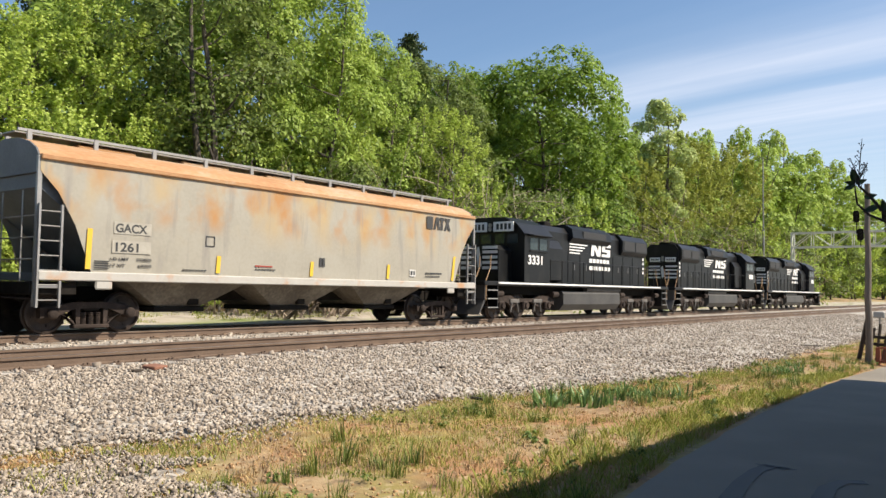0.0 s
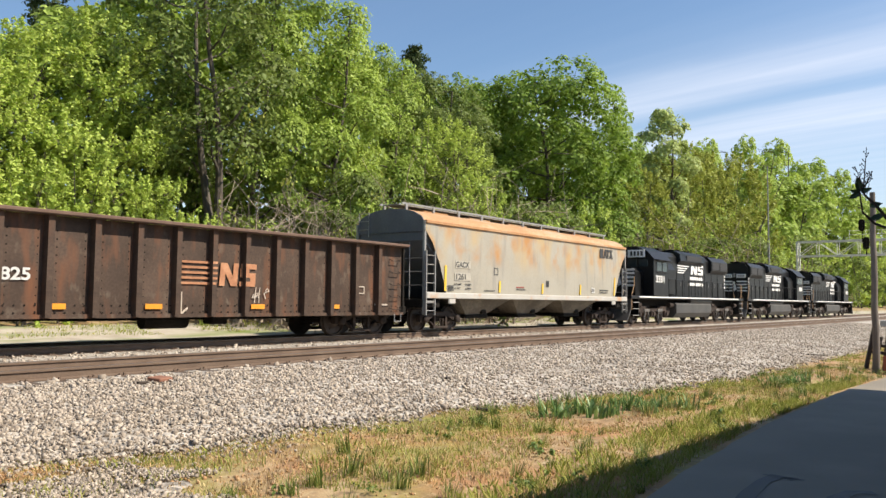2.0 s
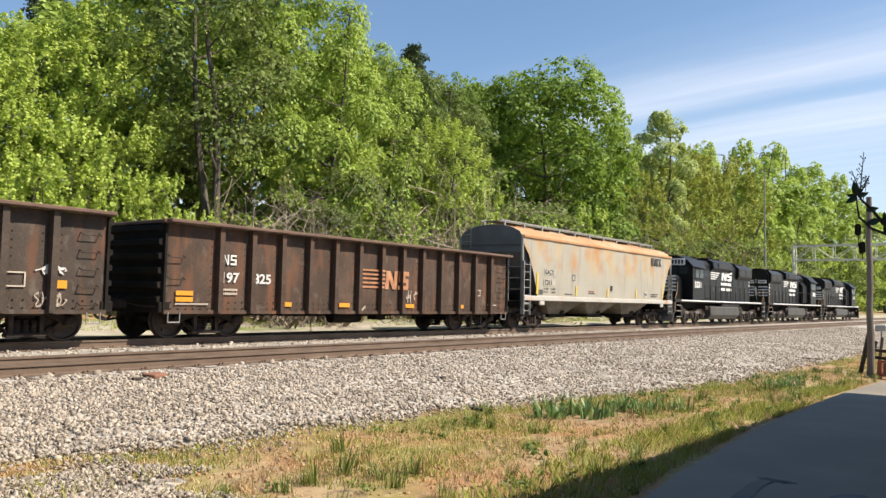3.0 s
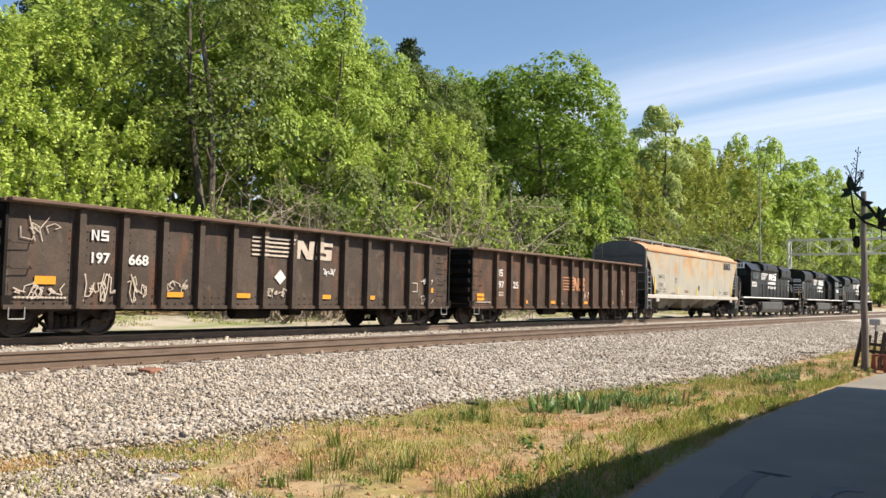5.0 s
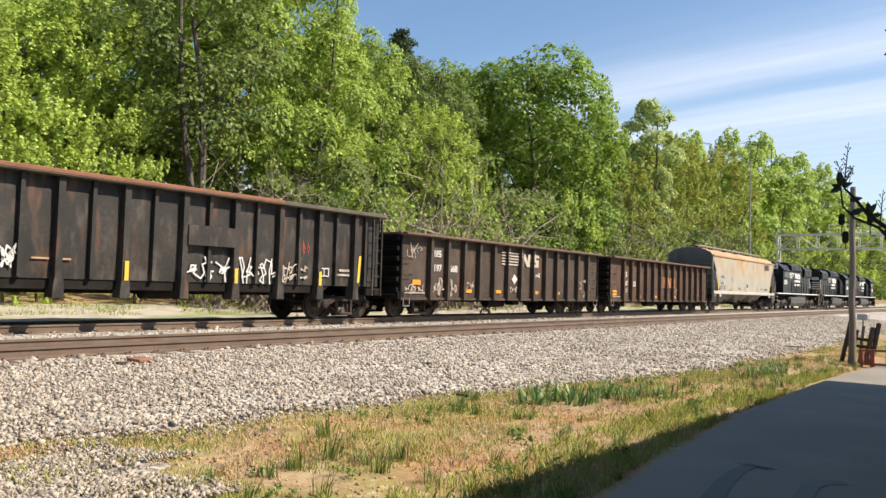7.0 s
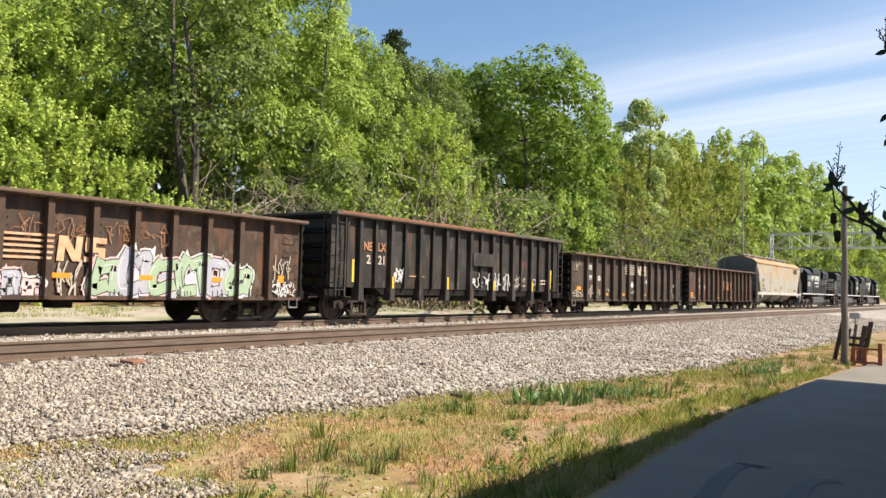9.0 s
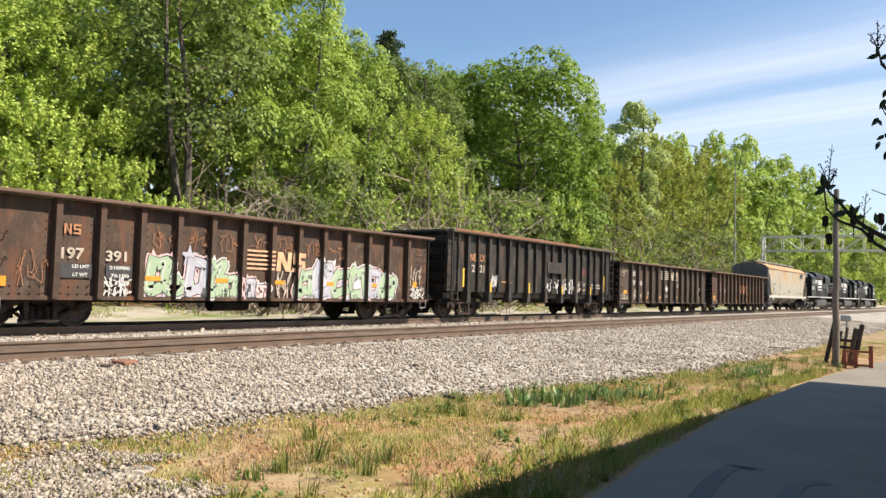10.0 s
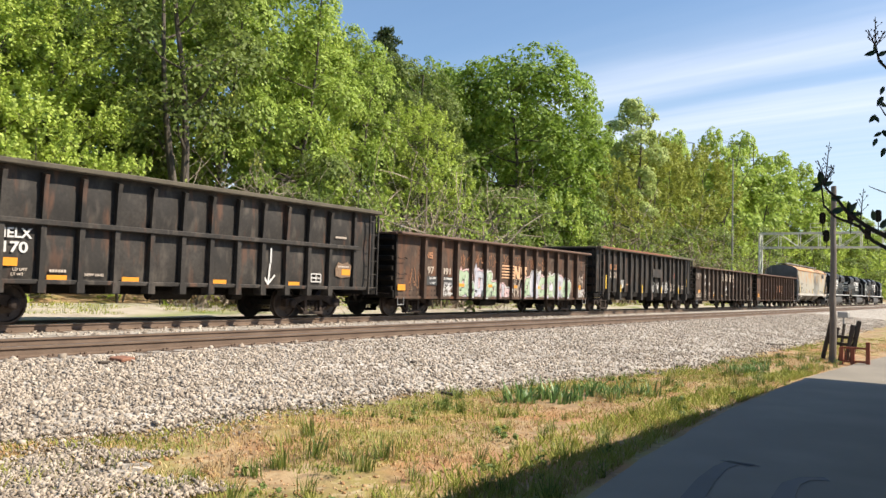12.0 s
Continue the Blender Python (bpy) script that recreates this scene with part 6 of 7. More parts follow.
# ---- locomotives ----
def locomotive(x, s, label, number, third=False):
    """A six-axle black diesel. s = 1: the cab leads, s = -1: the cab is at the trailing end."""
    car = new_car("locomotive", x, label, "locomotive")

    def px(u):
        return s * (u - 9.1)

    def ubox(bm, u0, u1, y0, y1, z0, z1, r=0.03):
        a, b = sorted((px(u0), px(u1)))
        return rbox(bm, a, b, y0, y1, z0, z1, r)

    def uprism_y(bm, pts, y0, y1):
        return prism(bm, [(px(u), z) for u, z in pts], y0, y1)

    bm = bmesh.new()
    ubox(bm, 0.0, 18.2, -1.50, 1.50, 1.30, 1.46, 0.02)
    part("deck", bm, M_LOCO, car)
    for y in (-1, 1):
        bm = bmesh.new()
        ubox(bm, 1.2, 17.3, y * 1.52 - 0.03, y * 1.52 + 0.03, 1.36, 1.43, 0.01)
        part("frame_stripe", bm, M_LOCOWHITE, car, "white stripe along the frame")
    # long hood: chamfered, with the radiator flare at its end
    prof = [(-0.92, 1.46), (-0.92, 3.72), (-0.70, 3.98), (0.70, 3.98), (0.92, 3.72), (0.92, 1.46)]
    bm = bmesh.new()
    a, b = sorted((px(2.0), px(13.4)))
    prism(bm, prof, a, b, "x")
    part("long_hood", bm, M_LOCO, car, "black engine hood")
    bm = bmesh.new()
    a, b = sorted((px(2.1), px(5.2)))
    prism(bm, [(-1.0, 3.0), (-1.12, 3.18), (-1.12, 3.74), (-0.85, 4.02), (0.85, 4.02), (1.12, 3.74), (1.12, 3.18), (1.0, 3.0)], a, b, "x")
    part("radiator_housing", bm, M_LOCO, car)
    for y in (-1, 1):
        for u0, u1 in ((2.25, 3.6), (3.75, 5.05)):
            bm = bmesh.new()
            ubox(bm, u0, u1, y * 1.12 - 0.02, y * 1.12 + 0.02, 3.22, 3.70, 0.01)
            part("radiator_grille", bm, M_GRILLE, car, "black radiator grille")
    bm = bmesh.new()
    a, b = sorted((px(6.6), px(10.6)))
    prism(bm, [(-0.95, 3.35), (-1.16, 3.55), (-1.10, 3.95), (-0.75, 4.14), (0.75, 4.14), (1.10, 3.95), (1.16, 3.55), (0.95, 3.35)], a, b, "x")
    part("brake_housing", bm, M_LOCO, car, "black dynamic brake housing")
    bm = bmesh.new()
    ubox(bm, 7.2, 9.6, -1.17, -1.10, 3.58, 3.88, 0.01)
    part("brake_grille", bm, M_GRILLE, car)
    for u in (2.7, 3.75, 4.75, 7.4, 8.9):
        bm = bmesh.new()
        z = 4.02 if u < 6 else 4.14
        tube(bm, (px(u), 0, z - 0.03), (px(u), 0, z + 0.14), 0.48, n=22)
        part("roof_fan", bm, M_UNDER, car)
    bm = bmesh.new()
    ubox(bm, 11.0, 11.6, -0.25, 0.25, 3.9, 4.25, 0.04)
    part("exhaust_stack", bm, M_UNDER, car)
    # doors in the hood
    for k in range(9):
        u = 2.5 + 1.18 * k
        bm = bmesh.new()
        ubox(bm, u, u + 1.08, -0.94, -0.91, 1.55, 2.92, 0.008)
        d = part("hood_door", bm, M_LOCO, car)
        bm = bmesh.new()
        ubox(bm, u + 0.48, u + 0.52, -0.965, -0.935, 2.1, 2.35, 0.005)
        part("door_latch", bm, M_GALV, d)
    # blower bulge behind the cab
    bm = bmesh.new()
    a, b = sorted((px(11.75), px(13.35)))
    prism(bm, [(-0.9, 1.46), (-1.25, 1.6), (-1.25, 2.95), (-1.05, 3.3), (-0.9, 3.35)], a, b, "x")
    part("blower_duct", bm, M_LOCO, car)
    # cab with arched roof
    cab_prof = [(-1.52, 1.46), (-1.52, 3.42), (-1.20, 3.80), (-0.65, 4.05), (0.65, 4.05), (1.20, 3.80), (1.52, 3.42), (1.52, 1.46)]
    bm = bmesh.new()
    a, b = sorted((px(13.4), px(15.42)))
    prism(bm, cab_prof, a, b, "x")
    cab = part("cab", bm, M_LOCO, car, "black cab")
    bm = bmesh.new()
    a, b = sorted((px(13.3), px(15.60)))
    prism(bm, [(-1.62, 3.40), (-1.22, 3.84), (-0.66, 4.09), (0.66, 4.09), (1.22, 3.84), (1.62, 3.40), (1.55, 3.38), (1.18, 3.78), (-1.18, 3.78), (-1.55, 3.38)], a, b, "x")
    part("cab_roof", bm, M_LOCO, cab)
    for y in (-1, 1):
        for u0, u1 in ((13.65, 14.25), (14.40, 15.0)):
            bm = bmesh.new()
            ubox(bm, u0, u1, y * 1.525 - 0.012, y * 1.525 + 0.012, 2.78, 3.26, 0.005)
            part("side_window", bm, M_GLASS, cab, "dark cab side window")
        bm = bmesh.new()
        ubox(bm, 13.6, 15.05, y * 1.545 - 0.03, y * 1.545 + 0.03, 2.70, 2.76, 0.01)
        part("arm_rest", bm, M_LOCO, cab)
        bm = bmesh.new()
        ubox(bm, 13.5, 15.15, min(y * 1.52, y * 1.78), max(y * 1.52, y * 1.78), 3.34, 3.38, 0.01)
        part("sun_shade", bm, M_LOCO, cab)
    for y in (-0.95, -0.33, 0.33, 0.95):
        bm = bmesh.new()
        ubox(bm, 15.415, 15.44, y - 0.24, y + 0.24, 3.02, 3.42, 0.005)
        part("windscreen", bm, M_GLASS, cab, "dark windscreen pane")
    # low nose
    bm = bmesh.new()
    a, b = sorted((px(15.42), px(16.40)))
    prism(bm, [(-0.92, 1.46), (-0.92, 2.72), (-0.70, 2.92), (0.70, 2.92), (0.92, 2.72), (0.92, 1.46)], a, b, "x")
    part("nose", bm, M_LOCO, car, "black low nose")

    def face_bars(u, half, zs, h, name="end_stripe"):
        for z in zs:
            for y0, y1 in ((-half, -half * 0.18), (half * 0.18, half)):
                bm = bmesh.new()
                a, b = sorted((px(u), px(u) + s * (0.006 if u > 9 else -0.006)))
                box(bm, a, b, y0, y1, z, z + h)
                part(name, bm, M_LOCOWHITE, car, "white stripe")
        bm = bmesh.new()
        a, b = sorted((px(u), px(u) + s * (0.005 if u > 9 else -0.005)))
        prism(bm, [(-half * 0.16, zs[0] + 0.15), (half * 0.02, zs[-1] + h), (half * 0.16, zs[-1] - 0.05), (half * 0.05, zs[0])], a, b, "x")
        part("end_emblem", bm, M_LOCOWHITE, car)

    face_bars(16.41, 0.88, (1.95, 2.16, 2.37, 2.58, 2.76), 0.115)
    face_bars(1.995, 0.88, (2.00, 2.22, 2.44, 2.66), 0.10)
    # number boards, cab front and hood end
    for u, z0, z1, half in ((15.60, 3.50, 3.90, 1.12), (1.985, 2.98, 3.24, 0.80)):
        e = 1 if u > 9 else -1
        for y0, y1 in ((-half, -0.16), (0.16, half)):
            bm = bmesh.new()
            a, b = sorted((px(u), px(u) + s * e * 0.05))
            rbox(bm, a, b, y0, y1, z0, z1, 0.01)
            board = part("number_board", bm, M_LOCOWHITE, car, "white number board")
            bm = bmesh.new()
            for k in range(4):
                w = (y1 - y0) / 5
                box(bm, *sorted((px(u) + s * e * 0.05, px(u) + s * e * 0.056)), y0 + w * (0.6 + k), y0 + w * (1.2 + k), z0 + 0.08, z1 - 0.08)
            part("number_bars", bm, M_STENCIL, board)
        bm = bmesh.new()
        for z in (0.10, 0.26):
            tube(bm, (px(u), 0, z0 + z), (px(u) + s * e * 0.08, 0, z0 + z), 0.085, n=14)
        part("headlight", bm, M_GALV, car, "twin headlight")
    # walkway handrails: a post every metre and a rail along them
    for y in (-1, 1):
        for u0, u1 in ((1.0, 13.2),):
            bm = bmesh.new()
            bar(bm, (px(u0), y * 1.46, 2.42), (px(u1), y * 1.46, 2.42), 0.035)
            part("side_rail", bm, M_LOCO, car)
            n = 12
            for k in range(n + 1):
                bm = bmesh.new()
                bar(bm, (px(u0 + (u1 - u0) * k / n), y * 1.46, 1.40), (px(u0 + (u1 - u0) * k / n), y * 1.46, 2.42), 0.04)
                part("rail_post", bm, M_LOCO, car)
    for u, e in ((0.15, -1), (18.05, 1)):
        for y in (-1.45, -0.95, 0.95, 1.45):
            bm = bmesh.new()
            q = px(u)
            p = [(q, y, 0.75), (q, y, 1.5), (q - s * e * 0.28, y, 1.95), (q - s * e * 0.30, y, 2.42)]
            for a, b in zip(p, p[1:]):
                bar(bm, a, b, 0.045)
            part("end_rail_post", bm, M_TAN, car, "worn tan corner railing")
        for y in (-1, 1):
            bm = bmesh.new()
            for z in (0.45, 0.78, 1.10):
                a, b = sorted((px(u + 0.05 * -e), px(u - e * 0.75)))
                rbox(bm, a, b, min(y * 1.48, y * 1.05), max(y * 1.48, y * 1.05), z, z + 0.04, 0.01)
            a, b = sorted((px(u - e * 0.75), px(u - e * 0.80)))
            box(bm, a, b, min(y * 1.48, y * 1.05), max(y * 1.48, y * 1.05), 0.40, 1.32)
            part("step_well", bm, M_LOCO, car, "black step well with bright step edges")
            bm = bmesh.new()
            for z in (0.47, 0.80, 1.12):
                a, b = sorted((px(u + 0.05 * -e), px(u - e * 0.75)))
                box(bm, a, b, y * 1.50 - 0.012, y * 1.50 + 0.012, z - 0.02, z + 0.02)
            part("step_edge", bm, M_GALV, car)
        bm = bmesh.new()
        q = px(u)
        prism(bm, [(q - s * e * 0.05, 1.30), (q + s * e * 0.02, 1.30), (q + s * e * 0.05, 0.75), (q + s * e * 0.40, 0.22), (q + s * e * 0.34, 0.20), (q - s * e * 0.05, 0.72)], -1.40, 1.40)
        part("snow_plough", bm, M_TANK, car, "grey pilot plough")
        coupler(car, q, s * e)
    # tank, reservoir, trucks
    bm = bmesh.new()
    a, b = sorted((px(6.1), px(11.9)))
    prism(bm, [(-1.38, 0.55), (-1.38, 1.02), (-1.28, 1.12), (1.28, 1.12), (1.38, 1.02), (1.38, 0.55), (1.15, 0.28), (-1.15, 0.28)], a, b, "x")
    part("fuel_tank", bm, M_TANK, car, "grey-black fuel tank")
    bm = bmesh.new()
    tube(bm, (px(6.0), -1.25, 1.22), (px(9.6), -1.25, 1.22), 0.13, n=14)
    part("air_reservoir", bm, M_TANK, car)
    bm = bmesh.new()
    ubox(bm, 0.8, 17.4, -0.9, 0.9, 0.95, 1.32, 0.03)
    part("underframe", bm, M_UNDER, car)
    for uc in (3.5, 14.7):
        for y in (-1, 1):
            bm = bmesh.new()
            yy0, yy1 = sorted((y * 1.02, y * 1.16))
            pts = [(-2.35, 0.52), (-2.35, 0.74), (-2.0, 0.90), (-1.1, 0.92), (-0.8, 0.80), (0.8, 0.80), (1.1, 0.92), (2.0, 0.90), (2.35, 0.74), (2.35, 0.52),
                   (1.9, 0.66), (1.45, 0.66), (1.0, 0.44), (0.55, 0.66), (-0.55, 0.66), (-1.0, 0.44), (-1.45, 0.66), (-1.9, 0.66)]
            prism(bm, [(px(uc) + a_, b_) for a_, b_ in pts], yy0, yy1)
            fr = part("truck_frame", bm, M_TRUCK, car, "dusty six-wheel truck frame")
            for k in (-1.8, 0, 1.8):
                bm = bmesh.new()
                rbox(bm, px(uc) + k - 0.20, px(uc) + k + 0.20, min(y * 1.0, y * 1.2), max(y * 1.0, y * 1.2), 0.34, 0.70, 0.04)
                tube(bm, (px(uc) + k, y * 1.2, 0.52), (px(uc) + k, y * 1.27, 0.52), 0.12, n=12)
                part("journal_box", bm, M_TRUCK, fr)
            for k in (-0.9, 0.9):
                bm = bmesh.new()
                rbox(bm, px(uc) + k - 0.34, px(uc) + k + 0.34, min(y * 1.10, y * 1.22), max(y * 1.10, y * 1.22), 0.62, 0.78, 0.02)
                bar(bm, (px(uc) + k - 0.15, y * 1.18, 0.75), (px(uc) + k - 0.30, y * 1.18, 0.25), 0.07)
                bar(bm, (px(uc) + k + 0.15, y * 1.18, 0.75), (px(uc) + k + 0.30, y * 1.18, 0.25), 0.07)
                part("brake_rigging", bm, M_RIGGING, fr, "dusty grey brake rigging")
            for k in (-2.2, 2.2):
                bm = bmesh.new()
                tube(bm, (px(uc) + k - 0.24, y * 1.25, 0.98), (px(uc) + k + 0.24, y * 1.25, 0.98), 0.13, n=12)
                part("brake_cylinder", bm, M_TRUCK, fr)
        for k in (-1.8, 0, 1.8):
            WHEELSETS.append((put("wheelset", ME_WHEELS_LOCO, car, pose(px(uc) + k, 0, R_LOCO), "steel driving wheels on an axle"), px(uc) + k, R_LOCO))
    # emblem on the hood's near side, name as plain bars
    yh = -0.945
    if s < 0:
        e0, txt = -1.45, 0.55
    else:
        e0, txt = (-2.6, -0.9) if not third else (-1.0, 0.7)
    stripes_logo(car, e0, 2.86, 4.3, 0.58, M_LOCOWHITE, yh, 1.2)
    bars_text(car, txt, txt + 2.2, 2.50, 2.68, 6, M_LOCOWHITE, yh)
    bars_text(car, txt, txt + 2.3, 2.15, 2.33, 7, M_LOCOWHITE, yh)
    q0, q1 = sorted((px(14.0), px(15.3)))
    if number:
        stencil(car, number, q0 + 0.15, 2.20, 0.36, M_LOCOWHITE, -1.525, 1.15)
    else:
        bars_text(car, q0 + 0.15, q1 - 0.15, 2.20, 2.52, 4, M_LOCOWHITE, -1.525)
    mark(car, "edge_stripe", [rect(min(px(2.15), px(2.3)), max(px(2.15), px(2.3)), 2.1 + 0.24 * k, 2.24 + 0.24 * k) for k in range(4)], M_LOCOWHITE, yh)
    # antennas, horn, roof clutter
    bm = bmesh.new()
    for k, uu in enumerate((14.0, 14.5)):
        rbox(bm, px(uu) - 0.15, px(uu) + 0.15, -0.2, 0.2, 4.08, 4.16, 0.02)
    tube(bm, (px(15.0), 0.3, 4.1), (px(15.0), 0.3, 4.55), 0.012, n=6)
    part("antenna", bm, M_UNDER, car)
    bm = bmesh.new()
    for k in range(3):
        tube(bm, (px(12.4), -0.2 + 0.18 * k, 4.12), (px(12.8), -0.2 + 0.18 * k, 4.14), 0.03, 0.08, n=10)
    part("horn", bm, M_GALV, car)
    return car


locomotive(33.6, -1, "black diesel locomotive with white stripes, cab trailing", "3331")
locomotive(52.8, 1, "black diesel locomotive with white stripes and emblem", "")
locomotive(71.8, 1, "black diesel locomotive leading the train", "", True)


# ---- line-side things ----
M_POLE = material("weathered_pole", ((0.10, 0.08, 0.062), (0.17, 0.14, 0.115), (0.24, 0.21, 0.175)), scale=2, fine=30, rough=0.9, bump=0.4, stretch=(1, 1, 0.15))
M_TIMBER = material("dark_timber", ((0.025, 0.018, 0.013), (0.06, 0.045, 0.033)), scale=3, fine=25, rough=0.9, bump=0.5)
M_GATE = material("red_gate_paint", ((0.20, 0.05, 0.025), (0.32, 0.09, 0.045)), scale=3, fine=25, rough=0.7)
M_WALL = material("worn_wall", ((0.20, 0.17, 0.14), (0.28, 0.25, 0.21)), scale=1, fine=20, rough=0.9)

M_BRIDGE = material("aluminium_paint", ((0.50, 0.50, 0.45), (0.66, 0.66, 0.60)), scale=2, rough=0.6)

# signal bridge over both tracks
bridge = tagged(new("signal_bridge"), "grey steel lattice signal bridge over the tracks", "signal bridge")
bridge.location = (98.0, 0, 0)
BY0, BY1 = 6.0, 22.9
for y in (BY0, BY1):
    for x in (-0.6, 0.6):
        bm = bmesh.new()
        box(bm, x - 0.09, x + 0.09, y - 0.09, y + 0.09, -0.7, 8.35)
        part("leg", bm, M_BRIDGE, bridge)
    for k in range(6):
        bm = bmesh.new()
        bar(bm, (-0.6, y, k * 1.4), (0.6, y, k * 1.4 + 1.4), 0.06)
        part("leg_brace", bm, M_BRIDGE, bridge)
for x in (-0.6, 0.6):
    for z in (6.65, 8.30):
        bm = bmesh.new()
        box(bm, x - 0.08, x + 0.08, BY0, BY1, z - 0.08, z + 0.08)
        part("chord", bm, M_BRIDGE, bridge)
    n = 8
    for k in range(n + 1):
        y = BY0 + (BY1 - BY0) * k / n
        bm = bmesh.new()
        bar(bm, (x, y, 6.65), (x, y, 8.30), 0.09)
        part("upright", bm, M_BRIDGE, bridge)
        if k < n:
            bm = bmesh.new()
            y2 = y + (BY1 - BY0) / n
            bar(bm, (x, y, 8.30 if k % 2 else 6.65), (x, y2, 6.65 if k % 2 else 8.30), 0.08)
            part("diagonal", bm, M_BRIDGE, bridge)
for z in (8.9, 9.35):
    bm = bmesh.new()
    bar(bm, (-0.6, BY0, z), (-0.6, 17.5, z), 0.05)
    part("walkway_rail", bm, M_BRIDGE, bridge)
for k in range(8):
    bm = bmesh.new()
    bar(bm, (-0.6, 6.2 + 1.6 * k, 8.3), (-0.6, 6.2 + 1.6 * k, 9.35), 0.05)
    part("walkway_post", bm, M_BRIDGE, bridge)
for y, z in ((16.1, 9.9), (15.7, 7.9), (13.3, 10.0), (11.6, 8.1), (10.6, 10.0)):
    bm = bmesh.new()
    bar(bm, (-0.75, y, z - 1.9 if z > 9 else z - 1.3), (-0.75, y, z + 0.1), 0.10)
    head = part("signal_mast", bm, M_UNDER, bridge)
    bm = bmesh.new()
    prism(bm, [(y - 0.32, z - 0.45), (y - 0.18, z - 0.65), (y + 0.18, z - 0.65), (y + 0.32, z - 0.45), (y + 0.32, z + 0.45), (y + 0.18, z + 0.65), (y - 0.18, z + 0.65), (y - 0.32, z + 0.45)], -0.95, -0.85, "x")
    part("signal_head", bm, M_UNDER, head, "black signal head")
    bm = bmesh.new()
    for k in (-0.32, 0, 0.32):
        tube(bm, (-0.95, y, z + k), (-1.15, y, z + k), 0.11, n=10)
    part("lens_hood", bm, M_UNDER, head)

mast = tagged(new("radio_mast"), "tall thin grey mast behind the tracks", "mast")
mast.location = (93.6, 25.0, -0.5)
bm = bmesh.new()
tube(bm, (0, 0, 0), (0, 0, 9.0), 0.15, 0.13, n=10)
part("lower_tube", bm, M_GALV, mast)
bm = bmesh.new()
tube(bm, (0, 0, 9.0), (0, 0, 17.3), 0.09, 0.06, n=8)
part("upper_tube", bm, M_GALV, mast)
box_cab = tagged(new("signal_cabinet"), "small grey signal cabinet beside the track", "cabinet")
box_cab.location = (46.0, 6.6, height(46.0, 6.6))
bm = bmesh.new()
rbox(bm, -0.3, 0.3, -0.25, 0.25, 0.45, 0.75, 0.03)
part("housing", bm, M_GALV, box_cab)
bm = bmesh.new()
tube(bm, (0, 0, -0.1), (0, 0, 0.47), 0.05, n=8)
part("pedestal", bm, M_GALV, box_cab)

pole = tagged(new("utility_pole"), "weathered wooden utility pole at the road's end", "pole")
pole.location = (21.75, 3.36, -0.60)
bm = bmesh.new()
rings = []
for k in range(9):
    c = Vector((0.012 * math.sin(k * 1.3), 0.012 * math.cos(k * 2.1), k * 0.555))
    rings.append([bm.verts.new(c + Vector(((0.086 - 0.003 * k) * math.cos(i * math.pi / 6), (0.086 - 0.003 * k) * math.sin(i * math.pi / 6), 0))) for i in range(12)])
for a, b in zip(rings, rings[1:]):
    for i in range(12):
        bm.faces.new((a[i], a[(i + 1) % 12], b[(i + 1) % 12], b[i]))
bm.faces.new(rings[-1])
part("shaft", bm, M_POLE, pole)

fence = tagged(new("timber_barrier"), "leaning dark timber barrier posts beside the pole", "barrier")
fence.location = (21.6, 3.3, -0.56)


def leaning_post(name, a, b, w, mat, parent):
    a, b = Vector(a), Vector(b)
    m = Matrix.Translation(a) @ (b - a).to_track_quat("Z", "X").to_matrix().to_4x4()
    bm = bmesh.new()
    box(bm, -w / 2, w / 2, -w / 2, w / 2, 0, (b - a).length, m)
    return part(name, bm, mat, parent)


for a, b, w in (((0.9, 0.42, 0.0), (1.0, 0.22, 1.06), 0.085), ((1.0, 0.25, 0), (1.1, 0.10, 0.85), 0.085), ((1.15, 0.06, 0), (1.25, -0.04, 0.95), 0.05),
                ((0.9, -0.12, 0), (1.0, -0.28, 0.94), 0.085), ((1.0, -0.23, 0), (1.1, -0.40, 1.04), 0.085)):
    leaning_post("post", a, b, w, M_TIMBER, fence)
for z in (0.42, 0.60):
    leaning_post("crosspiece", (1.0, 0.34, z + 0.05), (1.05, -0.34, z), 0.075, M_TIMBER, fence)

gate = tagged(new("steel_gate"), "rusty red tubular steel road gate", "gate")
gate.location = (21.7, 2.58, -0.56)
for y, h in ((0.0, 0.56), (0.33, 0.42), (0.58, 0.42)):
    bm = bmesh.new()
    box(bm, -0.05, 0.05, y - 0.045, y + 0.045, 0, h)
    part("gate_post", bm, M_GATE, gate)
for k in range(5):
    bm = bmesh.new()
    bar(bm, (0, 0.36 + 0.05 * k, 0.08), (0, 0.36 + 0.05 * k, 0.40), 0.018)
    part("gate_bar", bm, M_GATE, gate)
for z in (0.08, 0.41):
    bm = bmesh.new()
    box(bm, -0.03, 0.03, 0.0, 0.58, z - 0.025, z + 0.025)
    part("gate_rail", bm, M_GATE, gate)

for x, y in ((24.5, 2.3), (26.5, 1.9), (28.5, 1.7), (31, 1.5), (34, 1.3)):
    st = tagged(new("fence_post"), "thin grey wooden fence post in the grass", "fence post", group="fence posts along the field")
    st.location = (x, y, height(x, y) - 0.1)
    leaning_post("stake", (0, 0, 0), (0.1, -0.06, 1.25), 0.07, M_POLE, st)

